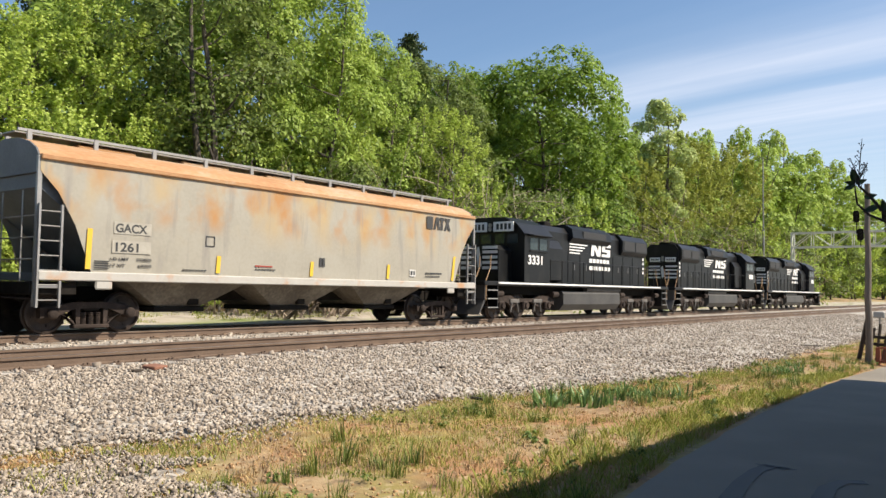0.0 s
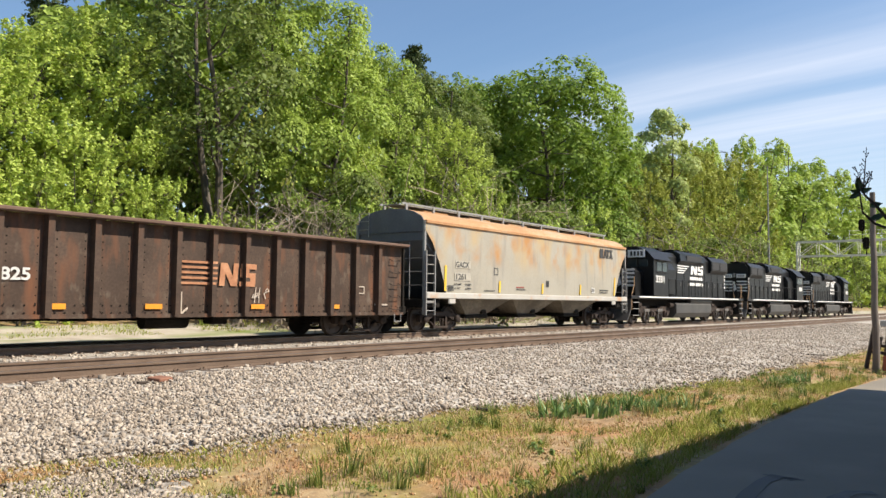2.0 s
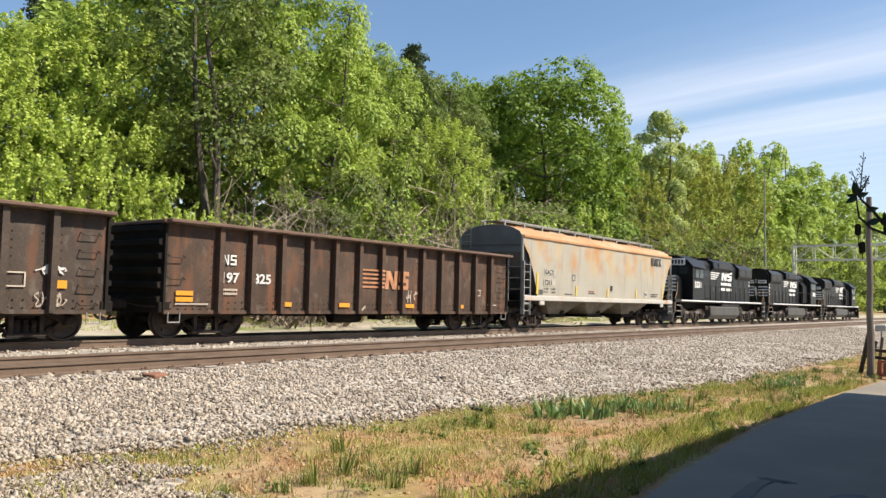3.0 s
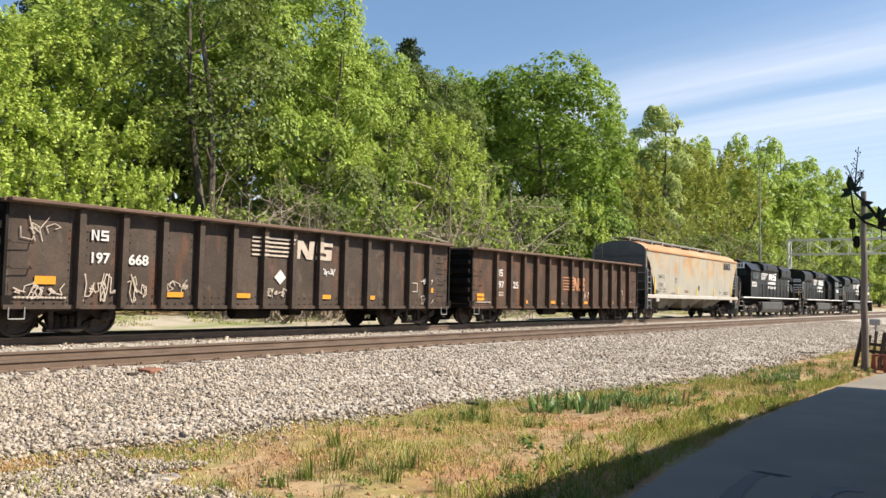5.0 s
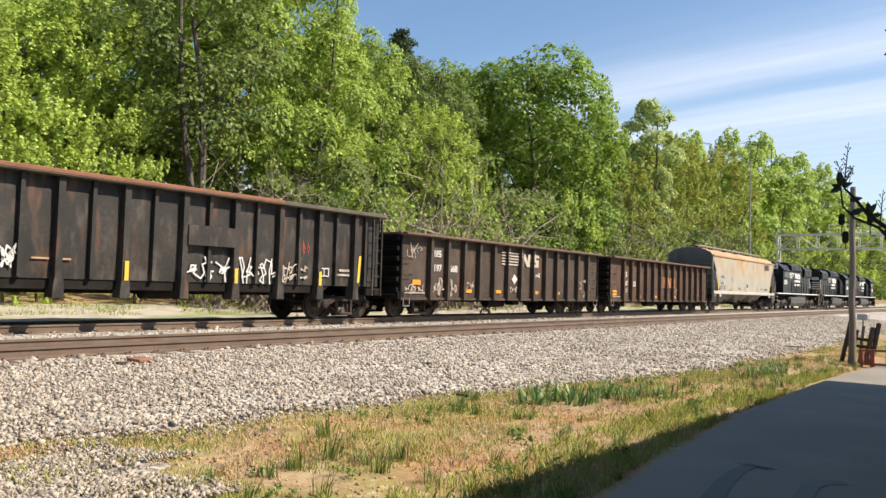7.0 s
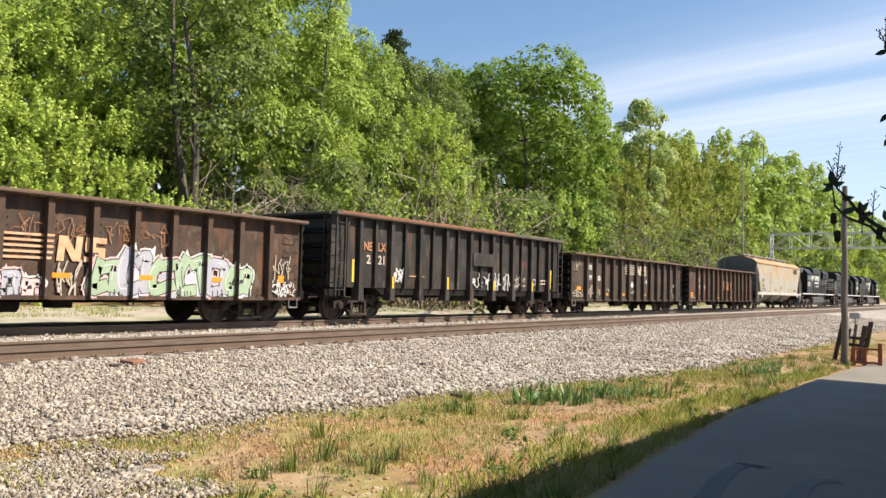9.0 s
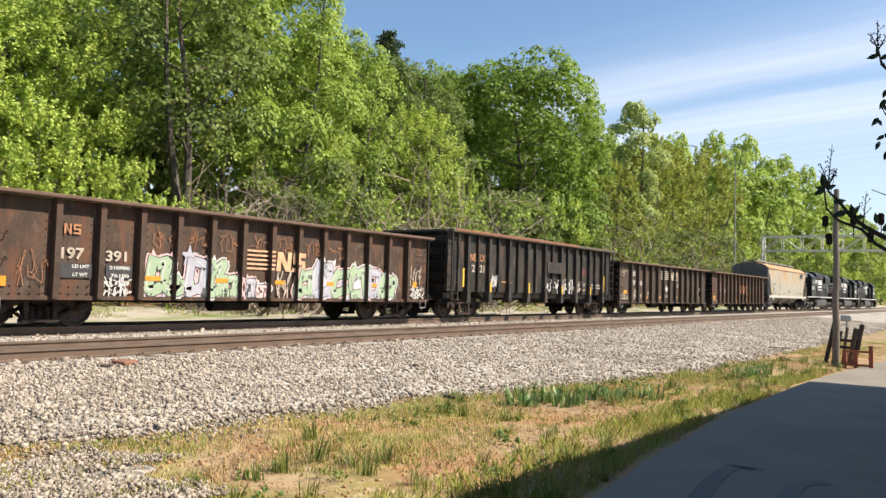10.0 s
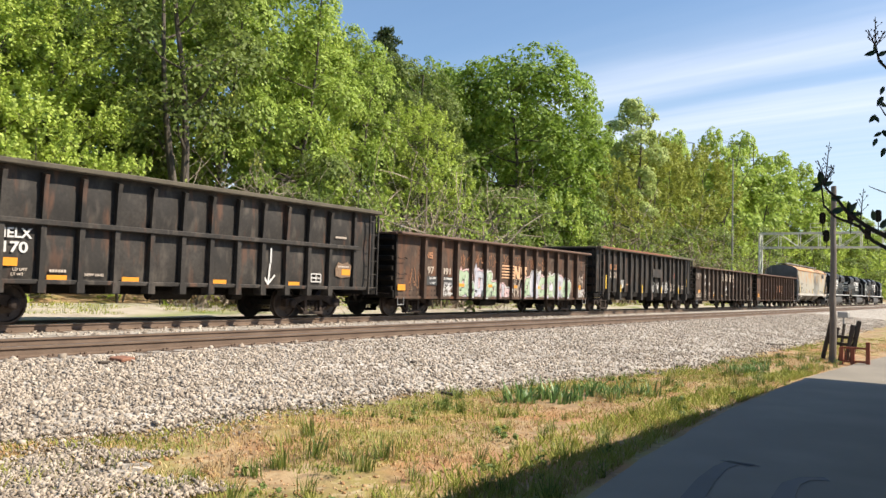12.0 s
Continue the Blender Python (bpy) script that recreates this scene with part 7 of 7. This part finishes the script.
# the building behind the camera, whose roof shades the road
house = tagged(new("building"), "plain brown building with a porch roof beside the road", "building")
house.location = (0, 0, -0.54)
bm = bmesh.new()
box(bm, -30, 18.3, -9.0, -1.6, 0, 3.65)
part("wall", bm, M_WALL, house)
bm = bmesh.new()
prism(bm, [(-31, -10), (18.78, -10), (18.78, -0.20), (6.0, 0.13), (-31, 0.60)], 3.80, 3.94, "z")
part("roof", bm, M_UNDER, house)
bm = bmesh.new()
box(bm, -30.5, 18.6, -9.5, -0.45, 3.65, 3.80)
part("soffit", bm, M_WALL, house)


# ---- the young tree by the building, whose twigs hang into view ----
sapling = tagged(new("young_tree"), "young tree by the road with thin twigs and few leaves coloured as shaded", "tree")
bm = bmesh.new()
for a, b, r0, r1 in (((4.78, 0.28, -0.6), (4.76, 0.28, 1.3), 0.05, 0.042), ((4.76, 0.28, 1.3), (4.74, 0.30, 2.3), 0.042, 0.03), ((4.74, 0.30, 2.3), (4.74, 0.30, 3.1), 0.03, 0.012)):
    tube(bm, a, b, r0, r1, n=10)
part("trunk", bm, M_BARK, sapling)


def twig(points, r0, r1):
    bm = bmesh.new()
    n = len(points) - 1
    for i in range(n):
        tube(bm, points[i], points[i + 1], r0 + (r1 - r0) * i / n, r0 + (r1 - r0) * (i + 1) / n, n=7)
    return part("twig", bm, M_TIMBER, sapling)


twig([(4.76, 0.28, 1.15), (4.50, 0.28, 1.295), (4.478, 0.454, 1.378), (4.467, 0.548, 1.435), (4.457, 0.623, 1.499), (4.449, 0.674, 1.575), (4.442, 0.72, 1.625), (4.439, 0.736, 1.675)], 0.016, 0.004)
twig([(4.76, 0.28, 1.05), (4.50, 0.28, 1.24), (4.477, 0.454, 1.321), (4.471, 0.51, 1.355), (4.463, 0.572, 1.429), (4.449, 0.679, 1.479), (4.44, 0.73, 1.538), (4.439, 0.738, 1.60), (4.438, 0.742, 1.66)], 0.012, 0.003)
twig([(4.74, 0.29, 2.05), (4.484, 0.377, 2.134), (4.474, 0.485, 2.26), (4.472, 0.503, 2.349), (4.472, 0.503, 2.47)], 0.010, 0.002)
twig([(4.74, 0.29, 1.75), (4.49, 0.38, 1.90), (4.477, 0.46, 1.99), (4.474, 0.49, 2.05)], 0.007, 0.002)
twig([(4.76, 0.28, 1.55), (4.49, 0.40, 1.57), (4.47, 0.53, 1.63)], 0.004, 0.002)


def budding(base, tip, seed):
    """A bare budding shoot with short side shoots."""
    r = random.Random(seed)
    base, tip = Vector(base), Vector(tip)
    bm = bmesh.new()
    tube(bm, base, tip, 0.004, 0.0015, n=5)
    for k in range(9):
        p = base.lerp(tip, 0.12 + 0.09 * k)
        d = Vector((r.uniform(-0.3, 0.3), r.choice((-1, 1)) * r.uniform(0.4, 1), r.uniform(0.5, 1.1))).normalized()
        q = p + d * r.uniform(0.01, 0.05) * (1.3 - 0.1 * k)
        tube(bm, p, q, 0.0022, 0.0012, n=4)
        tube(bm, q, q + Vector((0, 0, 0.006)), 0.004, 0.003, n=5)
    return part("shoot", bm, M_TIMBER, sapling, "bare budding shoot")


budding((4.441, 0.726, 1.64), (4.444, 0.706, 1.867), 1)
budding((4.441, 0.722, 1.66), (4.435, 0.760, 1.773), 2)
budding((4.441, 0.720, 1.66), (4.448, 0.685, 1.745), 3)
budding((4.464, 0.568, 1.43), (4.466, 0.553, 1.62), 4)
budding((4.472, 0.503, 2.33), (4.472, 0.503, 2.49), 5)
budding((4.472, 0.503, 2.34), (4.468, 0.535, 2.43), 6)
budding((4.472, 0.50, 2.34), (4.476, 0.463, 2.41), 7)


def leaf_blade(p, d, size, seed):
    r = random.Random(seed)
    d = Vector(d).normalized()
    side = d.cross(Vector((1, r.uniform(-0.4, 0.4), r.uniform(-0.4, 0.4)))).normalized()
    nrm = d.cross(side)
    bm = bmesh.new()
    p = Vector(p)
    mid, left, right = [], [], []
    for i in range(5):
        u = i / 4
        w = 0.42 * math.sin(math.pi * (0.08 + 0.90 * u) ** 0.8) * size * 0.6
        c = p + d * size * u + nrm * size * 0.15 * u * u
        mid.append(bm.verts.new(c))
        left.append(bm.verts.new(c + side * w + nrm * w * 0.3))
        right.append(bm.verts.new(c - side * w + nrm * w * 0.3))
    for i in range(4):
        bm.faces.new((mid[i], mid[i + 1], left[i + 1], left[i]))
        bm.faces.new((mid[i + 1], mid[i], right[i], right[i + 1]))
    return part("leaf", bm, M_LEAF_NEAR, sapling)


LEAVES = [((4.439, 0.738, 1.640), (0, 1, 0.25)), ((4.439, 0.738, 1.640), (0, 0.9, -0.5)), ((4.439, 0.738, 1.645), (0, 0.25, 1)), ((4.440, 0.735, 1.640), (0, -0.6, 0.2)),
          ((4.458, 0.618, 1.50), (0, -0.6, 0.7)), ((4.460, 0.600, 1.49), (0, -1, 0.15)), ((4.459, 0.610, 1.50), (0, 0.2, 1)), ((4.455, 0.64, 1.52), (0, 0.8, -0.3)),
          ((4.471, 0.505, 1.46), (0, 0.1, 1)), ((4.474, 0.478, 1.42), (0, -0.5, 0.6)), ((4.476, 0.46, 1.40), (0, -0.5, -0.6)), ((4.449, 0.70, 1.57), (0, -0.7, 0.1)),
          ((4.472, 0.500, 2.31), (0, 1, -0.2)), ((4.472, 0.498, 2.31), (0, 0.2, 0.8)), ((4.473, 0.490, 2.29), (0, -0.8, 0.3)), ((4.474, 0.485, 2.27), (0, -0.3, -0.8)),
          ((4.476, 0.465, 2.13), (0, 0.3, -0.9)), ((4.476, 0.470, 2.08), (0, 0.5, -0.9)), ((4.475, 0.480, 2.05), (0, -0.6, -0.5)), ((4.472, 0.50, 1.99), (0, 0.5, -0.6)), ((4.472, 0.50, 1.98), (0, -0.3, -0.7)),
          ((4.473, 0.495, 1.87), (0, 0.3, -0.8)), ((4.475, 0.47, 1.91), (0, -0.4, -0.7)), ((4.475, 0.475, 1.90), (0, 0.6, -0.3)), ((4.476, 0.46, 1.82), (0, 0.3, -0.8))]
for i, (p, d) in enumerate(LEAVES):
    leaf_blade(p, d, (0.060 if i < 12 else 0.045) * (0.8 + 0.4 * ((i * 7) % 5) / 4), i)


# ---- sleepers, stones, grass ----
bm = bmesh.new()
rbox(bm, -0.115, 0.115, -1.30, 1.30, -0.36, -0.172, 0.012)
ME_TIE = mesh_of("sleeper", bm, M_TIE)
bm = bmesh.new()
for s in (-1, 1):
    box(bm, -0.10, 0.10, s * 0.752 - 0.18, s * 0.752 + 0.18, -0.174, -0.160)
    for k in (-1, 1):
        box(bm, -0.05, -0.02, s * 0.752 + k * 0.10 - 0.015, s * 0.752 + k * 0.10 + 0.015, -0.165, -0.135)
        box(bm, 0.03, 0.06, s * 0.752 + k * 0.085 - 0.015, s * 0.752 + k * 0.085 + 0.015, -0.165, -0.130)
ME_PLATE = mesh_of("tie_plate", bm, M_RAIL)
tr = random.Random(3)
for track, yc, near in ((track_near, TRACK2, 2.0), (track_far, TRACK, 3.0)):
    for k in range(120):
        x = near + 0.51 * k + tr.uniform(-0.03, 0.03)
        m = pose(x, yc + tr.uniform(-0.05, 0.05), tr.uniform(-0.012, 0.006), 0, 0, tr.uniform(-1.2, 1.2))
        put("sleeper", ME_TIE, track, m)
        if k < 70:
            put("tie_plate", ME_PLATE, track, pose(x, yc, 0))


def stones(name, n, place, size, mat, label, seed):
    """Angular crushed stones, each a squashed and turned eight-cornered lump."""
    g = np.random.default_rng(seed)
    base = np.array([(x, y, z) for x in (-1, 1) for y in (-1, 1) for z in (-1, 1)], float)
    quads = np.array([(0, 1, 3, 2), (4, 6, 7, 5), (0, 4, 5, 1), (2, 3, 7, 6), (0, 2, 6, 4), (1, 5, 7, 3)])
    pts = place(g, n)
    n = len(pts)
    s = size * (0.45 + 0.9 * g.random(n) ** 1.6)
    v = base[None] * (1 + 0.35 * g.normal(size=(n, 8, 1)).clip(-1.2, 1.2)) * (0.5 * s)[:, None, None] * g.uniform(0.28, 1.35, (n, 1, 3))
    a = g.normal(size=(n, 4))
    a /= np.linalg.norm(a, axis=1)[:, None]
    w, x, y, z = a.T
    rot = np.stack([np.stack([1 - 2 * (y * y + z * z), 2 * (x * y - z * w), 2 * (x * z + y * w)], 1),
                    np.stack([2 * (x * y + z * w), 1 - 2 * (x * x + z * z), 2 * (y * z - x * w)], 1),
                    np.stack([2 * (x * z - y * w), 2 * (y * z + x * w), 1 - 2 * (x * x + y * y)], 1)], 1)
    v = np.einsum("nij,nkj->nki", rot, v) + pts[:, None, :]
    f = (quads[None] + 8 * np.arange(n)[:, None, None]).reshape(-1, 4)
    return tagged(new(name, cloud_mesh(name, v.reshape(-1, 3), f, mat)), label, "gravel", kind="stuff")


def on_shoulder(g, n):
    d = g.random(n) ** 2.5
    x = 1.8 + 62 * d
    a = np.array([toe(q) for q in x])
    y = a - 0.12 + (11.45 - a) * (g.random(n) ** 0.92) + 0.25 * g.normal(size=n) * (g.random(n) < 0.15)
    y = np.minimum(y, 11.42)
    z = np.array([height(p, q) for p, q in zip(x, y)]) + 0.012
    return np.stack([x, y, z], 1)


def between_rails(g, n):
    x = 2 + 40 * g.random(n) ** 1.4
    y = g.uniform(11.4, 20.0, n)
    ok = np.ones(n, bool)
    for c in (TRACK - 0.752, TRACK + 0.752, TRACK2 - 0.752, TRACK2 + 0.752):
        ok &= np.abs(y - c) > 0.12
    x, y = x[ok], y[ok]
    return np.stack([x, y, np.full(len(x), -0.178)], 1)


def on_toe(g, n):
    x = 1.5 + 20 * g.random(n) ** 1.9
    a = np.array([toe(q) for q in x])
    y = a - np.abs(g.normal(size=n)) * np.where(x < 6, 0.45, 0.2)
    ok = y > np.array([road_edge(q) for q in x]) + 0.2
    x, y = x[ok], y[ok]
    z = np.array([height(p, q) for p, q in zip(x, y)]) - 0.012
    return np.stack([x, y, z], 1)


stones("ballast_stones", 66000, on_shoulder, 0.034, M_STONE, "loose angular pale grey crushed stones", 11)
stones("track_stones", 9000, between_rails, 0.055, M_STONE, "crushed stone between the rails", 12)
stones("scattered_stones", 2600, on_toe, 0.030, M_STONE, "stones scattered onto the bank", 13)


def blades(name, n, place, hgt, width, mat, label, seed, lean=0.5, kind="stuff"):
    g = np.random.default_rng(seed)
    p = place(g, n)
    n = len(p)
    a = g.uniform(0, 6.283, n)
    h = hgt * (0.4 + 0.9 * g.random(n))
    d = np.stack([np.cos(a), np.sin(a), np.zeros(n)], 1)
    s = np.stack([-np.sin(a), np.cos(a), np.zeros(n)], 1) * (width * (0.6 + 0.8 * g.random(n)))[:, None]
    up = np.array((0, 0, 1.0))
    l = (lean * g.random(n) * h)[:, None]
    m = p + up * (h * 0.55)[:, None] + d * l * 0.35
    t = p + up * h[:, None] + d * l
    v = np.stack([p - s, p + s, t + s * 0.15, m - s * 0.6], 1).reshape(-1, 3)
    f = np.arange(4 * n).reshape(n, 4)
    return tagged(new(name, cloud_mesh(name, v, f, mat)), label, "grass", kind=kind)


def patchy(density_seed, keep, lo=0.0, hi=1.0, x1=34.0):
    def place(g, n):
        x = 2.0 + x1 * g.random(n) ** 1.25
        e = np.array([road_edge(q) for q in x])
        a = np.array([toe(q) for q in x])
        k = lo + (hi - lo) * g.random(n)
        y = e + 0.12 + (a - e - 0.05) * k
        nz = np.array([noise.noise((p * 0.55, q * 0.9, density_seed)) + 0.6 * noise.noise((p * 2.1, q * 2.1, density_seed + 9)) for p, q in zip(x, y)])
        ok = nz - 0.03 * np.clip(x - 11.0, 0, 8) > keep
        x, y = x[ok], y[ok]
        z = np.array([height(p, q) for p, q in zip(x, y)]) - 0.035
        return np.stack([x, y, z], 1)
    return place


blades("green_grass", 80000, patchy(1.0, -0.08, 0.3, 1.0), 0.05, 0.0045, M_GRASS, "short patchy spring grass on the bank", 21)
blades("tall_grass", 24000, patchy(4.0, 0.30, 0.0, 0.95), 0.11, 0.004, M_GRASS, "taller tufts of green grass", 22, 0.7)
blades("dry_grass", 70000, patchy(7.0, -0.25, 0.0, 0.95), 0.05, 0.0035, M_STRAW, "dry straw-coloured grass on the bank", 23, 0.9)
blades("edge_grass", 12000, patchy(2.0, -0.3, 0.0, 0.22, 18), 0.11, 0.004, M_GRASS, "rank grass along the road's edge", 24, 0.8)


def far_verge(g, n):
    x = 3 + 90 * g.random(n)
    y = 23.2 + 2.6 * g.random(n)
    nz = np.array([noise.noise((p * 0.4, q, 3.0)) for p, q in zip(x, y)])
    x, y = x[nz > -0.1], y[nz > -0.1]
    return np.stack([x, y, np.array([height(p, q) for p, q in zip(x, y)])], 1)


blades("verge_grass", 22000, far_verge, 0.12, 0.014, M_GRASS, "grass and weeds behind the tracks", 25, 0.8)


def weed(x, y, h, n, mat, label, seed, w=0.02):
    """A broad-leaved weed: small upright stems with bent leaves in a low uneven heap."""
    root = tagged(new("weed"), label, "weed", group="weeds on the bank")
    root.location = (x, y, height(x, y) - 0.02)
    k = max(3, n // 6)
    c = np.concatenate([rng.normal(size=(k, 2)) * h * 0.8, h * 0.15 + np.abs(rng.normal(size=(k, 1))) * h * 0.38], 1)
    ob = new("foliage", leaf_mesh("foliage", c, np.full(k, h * 0.34), 14, w * 4.2, mat, flat=1.0, droop=-1.1))
    ob.parent = root
    return root


wr = random.Random(5)
M_PLATE = material("rusty_plate", ((0.16, 0.07, 0.04), (0.26, 0.12, 0.075)), scale=3, rough=0.85)
M_TUFT = material("tuft_green", ((0.07, 0.12, 0.02), (0.14, 0.20, 0.034), (0.27, 0.29, 0.07)), scale=2, fine=9, rough=0.6, island=0.6, translucent=0.3)
M_IRIS = material("sword_leaf", ((0.09, 0.17, 0.05), (0.17, 0.28, 0.085), (0.27, 0.38, 0.13)), scale=2, fine=9, rough=0.5, island=0.6, translucent=0.3)
M_DEADSTEM = material("dead_stem", ((0.16, 0.10, 0.05), (0.27, 0.18, 0.09), (0.38, 0.28, 0.15)), scale=2, rough=0.9, island=0.6)


def tuft_mesh(name, n, spread, hgt, width, bend, mat, seed):
    """Arching blades rising from one crown, each of three tapering pieces."""
    g = np.random.default_rng(seed)
    v, f = [], []
    for _ in range(n):
        a, q = g.uniform(0, 6.283), spread * g.random() ** 0.7
        root = np.array((q * math.cos(a), q * math.sin(a), 0.0))
        a += g.normal() * 0.7
        out, side = np.array((math.cos(a), math.sin(a), 0)), np.array((-math.sin(a), math.cos(a), 0))
        h, c, w = hgt * g.uniform(0.45, 1.15), bend * g.uniform(0.2, 1.2), width * g.uniform(0.6, 1.3)
        i = len(v)
        for k, t in enumerate((0.0, 0.4, 0.75, 1.0)):
            p = root + out * (c * h * t * t) + np.array((0, 0, h * t * (1 - 0.25 * c * t)))
            ww = w * (1.0, 0.9, 0.6, 0.06)[k]
            v += [p - side * ww * 0.5, p + side * ww * 0.5]
        f += [(i + 2 * k, i + 2 * k + 1, i + 2 * k + 3, i + 2 * k + 2) for k in range(3)]
    return cloud_mesh(name, v, f, mat)


TUFTS = [tuft_mesh("blades", 34, 0.07, 0.20, 0.008, 0.55, M_TUFT, 1), tuft_mesh("blades", 46, 0.10, 0.26, 0.009, 0.45, M_TUFT, 2),
         tuft_mesh("blades", 40, 0.12, 0.13, 0.007, 0.8, M_GRASS, 3), tuft_mesh("blades", 30, 0.08, 0.22, 0.006, 0.4, M_STRAW, 4)]
IRIS = [tuft_mesh("blades", 22, 0.12, 0.27, 0.024, 0.55, M_IRIS, 7), tuft_mesh("blades", 18, 0.10, 0.22, 0.022, 0.7, M_IRIS, 8)]
STEMS = [tuft_mesh("stems", 26, 0.15, 0.20, 0.004, 0.9, M_DEADSTEM, 9)]


def growing(me, x, y, k, name, label, group):
    ob = new(name, me)
    ob.matrix_world = pose(x, y, height(x, y) - 0.04, wr.uniform(-8, 8), wr.uniform(-8, 8), wr.uniform(0, 360)) @ Matrix.Scale(k, 4)
    return tagged(ob, label, "grass" if group != "weeds on the bank" else "weed", group=group)


for k in range(26):
    u = wr.random()
    x, y = 9.6 + 2.2 * u + wr.uniform(-0.1, 0.1), 5.35 - 0.95 * u + wr.uniform(-0.28, 0.28)
    growing(wr.choice(IRIS), x, y, wr.uniform(0.8, 1.25), "sword_leaf_plant", "clump of broad blue-green sword-shaped leaves", "weeds on the bank")
for k in range(12):
    x, y = 16.4 + 1.3 * wr.random(), 4.0 + 0.5 * wr.random()
    growing(wr.choice(IRIS), x, y, wr.uniform(0.7, 1.1), "sword_leaf_plant", "clump of broad blue-green sword-shaped leaves", "weeds on the bank")
for k in range(330):
    x = 3.6 + 17.5 * wr.random() ** 1.35
    e, a = road_edge(x), toe(x)
    u = wr.random()
    if x < 5.6 and u > 0.7:
        continue
    y = e + 0.15 + (a - e - 0.35) * u
    if noise.noise((x * 0.8, y * 1.1, 12.0)) < -0.12 and u > 0.25:
        continue
    r = wr.random()
    if r < 0.14:
        growing(STEMS[0], x, y, wr.uniform(0.6, 1.3), "dead_weed", "tangle of dead brown weed stalks", "dead stalks on the bank")
    elif r < 0.32:
        growing(TUFTS[3], x, y, wr.uniform(0.5, 1.0), "grass_tuft", "dry straw-coloured grass tuft", "grass tufts on the bank")
    else:
        growing(TUFTS[wr.randint(0, 2)], x, y, wr.uniform(0.5, 1.15), "grass_tuft", "upright green grass tuft on the bank", "grass tufts on the bank")
for k in range(70):
    x = 3.8 + 18 * wr.random()
    e, a = road_edge(x), toe(x)
    y = e + 0.25 + (a - e - 0.5) * wr.random()
    weed(x, y, wr.uniform(0.07, 0.15), wr.randint(16, 40), M_WEED if wr.random() < 0.5 else M_TUFT, "small green weed on the dry bank", wr.randint(0, 9999), wr.uniform(0.006, 0.012))


def on_bank(g, n):
    x = 2.6 + 17 * g.random(n) ** 1.5
    e, a = np.array([road_edge(q) for q in x]), np.array([toe(q) for q in x])
    y = e + 0.15 + (a - e) * g.random(n)
    nz = np.array([noise.noise((p * 0.9, q * 1.1, 31.0)) for p, q in zip(x, y)])
    ok = nz > -0.15
    x, y = x[ok], y[ok]
    return np.stack([x, y, np.array([height(p, q) for p, q in zip(x, y)]) - 0.026], 1)


def on_gravel_patch(g, n):
    """Pale gravel spread over the near end of the bank."""
    x, y = g.uniform(1.8, 5.4, n), g.uniform(4.6, 7.2, n)
    nz = np.array([noise.noise((p * 0.9, q * 1.2, 8.0)) for p, q in zip(x, y)])
    ok = x + 0.3 * y + 1.5 * nz + 0.25 * np.abs(g.normal(size=n)) + 0.5 * np.abs(y - 5.9) < 6.2
    x, y = x[ok], y[ok]
    return np.stack([x, y, np.array([height(p, q) for p, q in zip(x, y)]) + 0.004], 1)


bm = bmesh.new()
hub = bm.verts.new((3.0, 5.9, height(3.0, 5.9) - 0.005))
last = None
for k in (0.4, 0.7, 1.0):
    ring = []
    for i in range(30):
        a = 2 * math.pi * i / 30
        d = k * (1.0 + 0.4 * noise.noise((math.cos(a) * 1.6, math.sin(a) * 1.6, 4.0)))
        x, y = 3.0 + 1.15 * d * math.cos(a), 5.9 + 0.75 * d * math.sin(a)
        ring.append(bm.verts.new((x, y, height(x, y) - (0.045 if k == 1.0 else 0.012))))
    for i in range(30):
        j = (i + 1) % 30
        bm.faces.new((hub, ring[i], ring[j]) if last is None else (last[i], ring[i], ring[j], last[j]))
    last = ring
tagged(part("gravel_spill", bm, M_BALLAST), "pale gravel spilt over the bank", "gravel", kind="structure")
M_CLOD = material("soil_clod", ((0.20, 0.11, 0.045), (0.36, 0.21, 0.10), (0.50, 0.37, 0.22)), scale=1.2, fine=20, rough=0.95, island=0.55, spread=0.7)
stones("soil_clods", 14000, on_bank, 0.020, M_CLOD, "crumbled dry reddish soil and litter", 17)
stones("gravel_patch", 14000, on_gravel_patch, 0.025, M_STONE, "pale gravel spread at the end of the bank", 18)
brownstone = tagged(new("flat_stone", mesh_of("flat_stone", rbox(bmesh.new(), -0.16, 0.16, -0.12, 0.12, -0.03, 0.025, 0.012), M_PLATE)), "flat rusty brown plate on the ballast", "plate")
brownstone.matrix_world = pose(7.18, 10.9, height(7.18, 10.9) + 0.04, 5, 0, 20)
for x, y, l, r in ((11.6, 8.7, 0.30, 25), (9.3, 6.35, 0.30, 70), (26.6, 5.7, 0.8, -30), (6.8, 10.75, 0.22, 10)):
    st = tagged(new("wood_scrap", mesh_of("wood_scrap", rbox(bmesh.new(), -l / 2, l / 2, -0.03, 0.03, -0.02, 0.02, 0.008), M_TIMBER)), "splintered dark piece of sleeper on the stones", "wood scrap", group="wood scraps on the ballast")
    st.matrix_world = pose(x, y, height(x, y) + 0.03, 0, 3, r)


# ---- everything that moves ----
def travel(t):
    """How far the train has gone after t seconds."""
    return 6.1436 * t + 0.09988 * t ** 2 - 0.01289 * t ** 3 + 0.0005615 * t ** 4 + 0.02


def motions():
    for car, x in CARS:
        walk(car, [(0.5 * i, pose(x + travel(0.5 * i), TRACK, 0)) for i in range(25)])
    for wheelset, x, r in WHEELSETS:
        walk(wheelset, [(0.1 * i, pose(x, 0, r) @ Matrix.Rotation(travel(0.1 * i) / r, 4, "Y")) for i in range(121)])


motions()
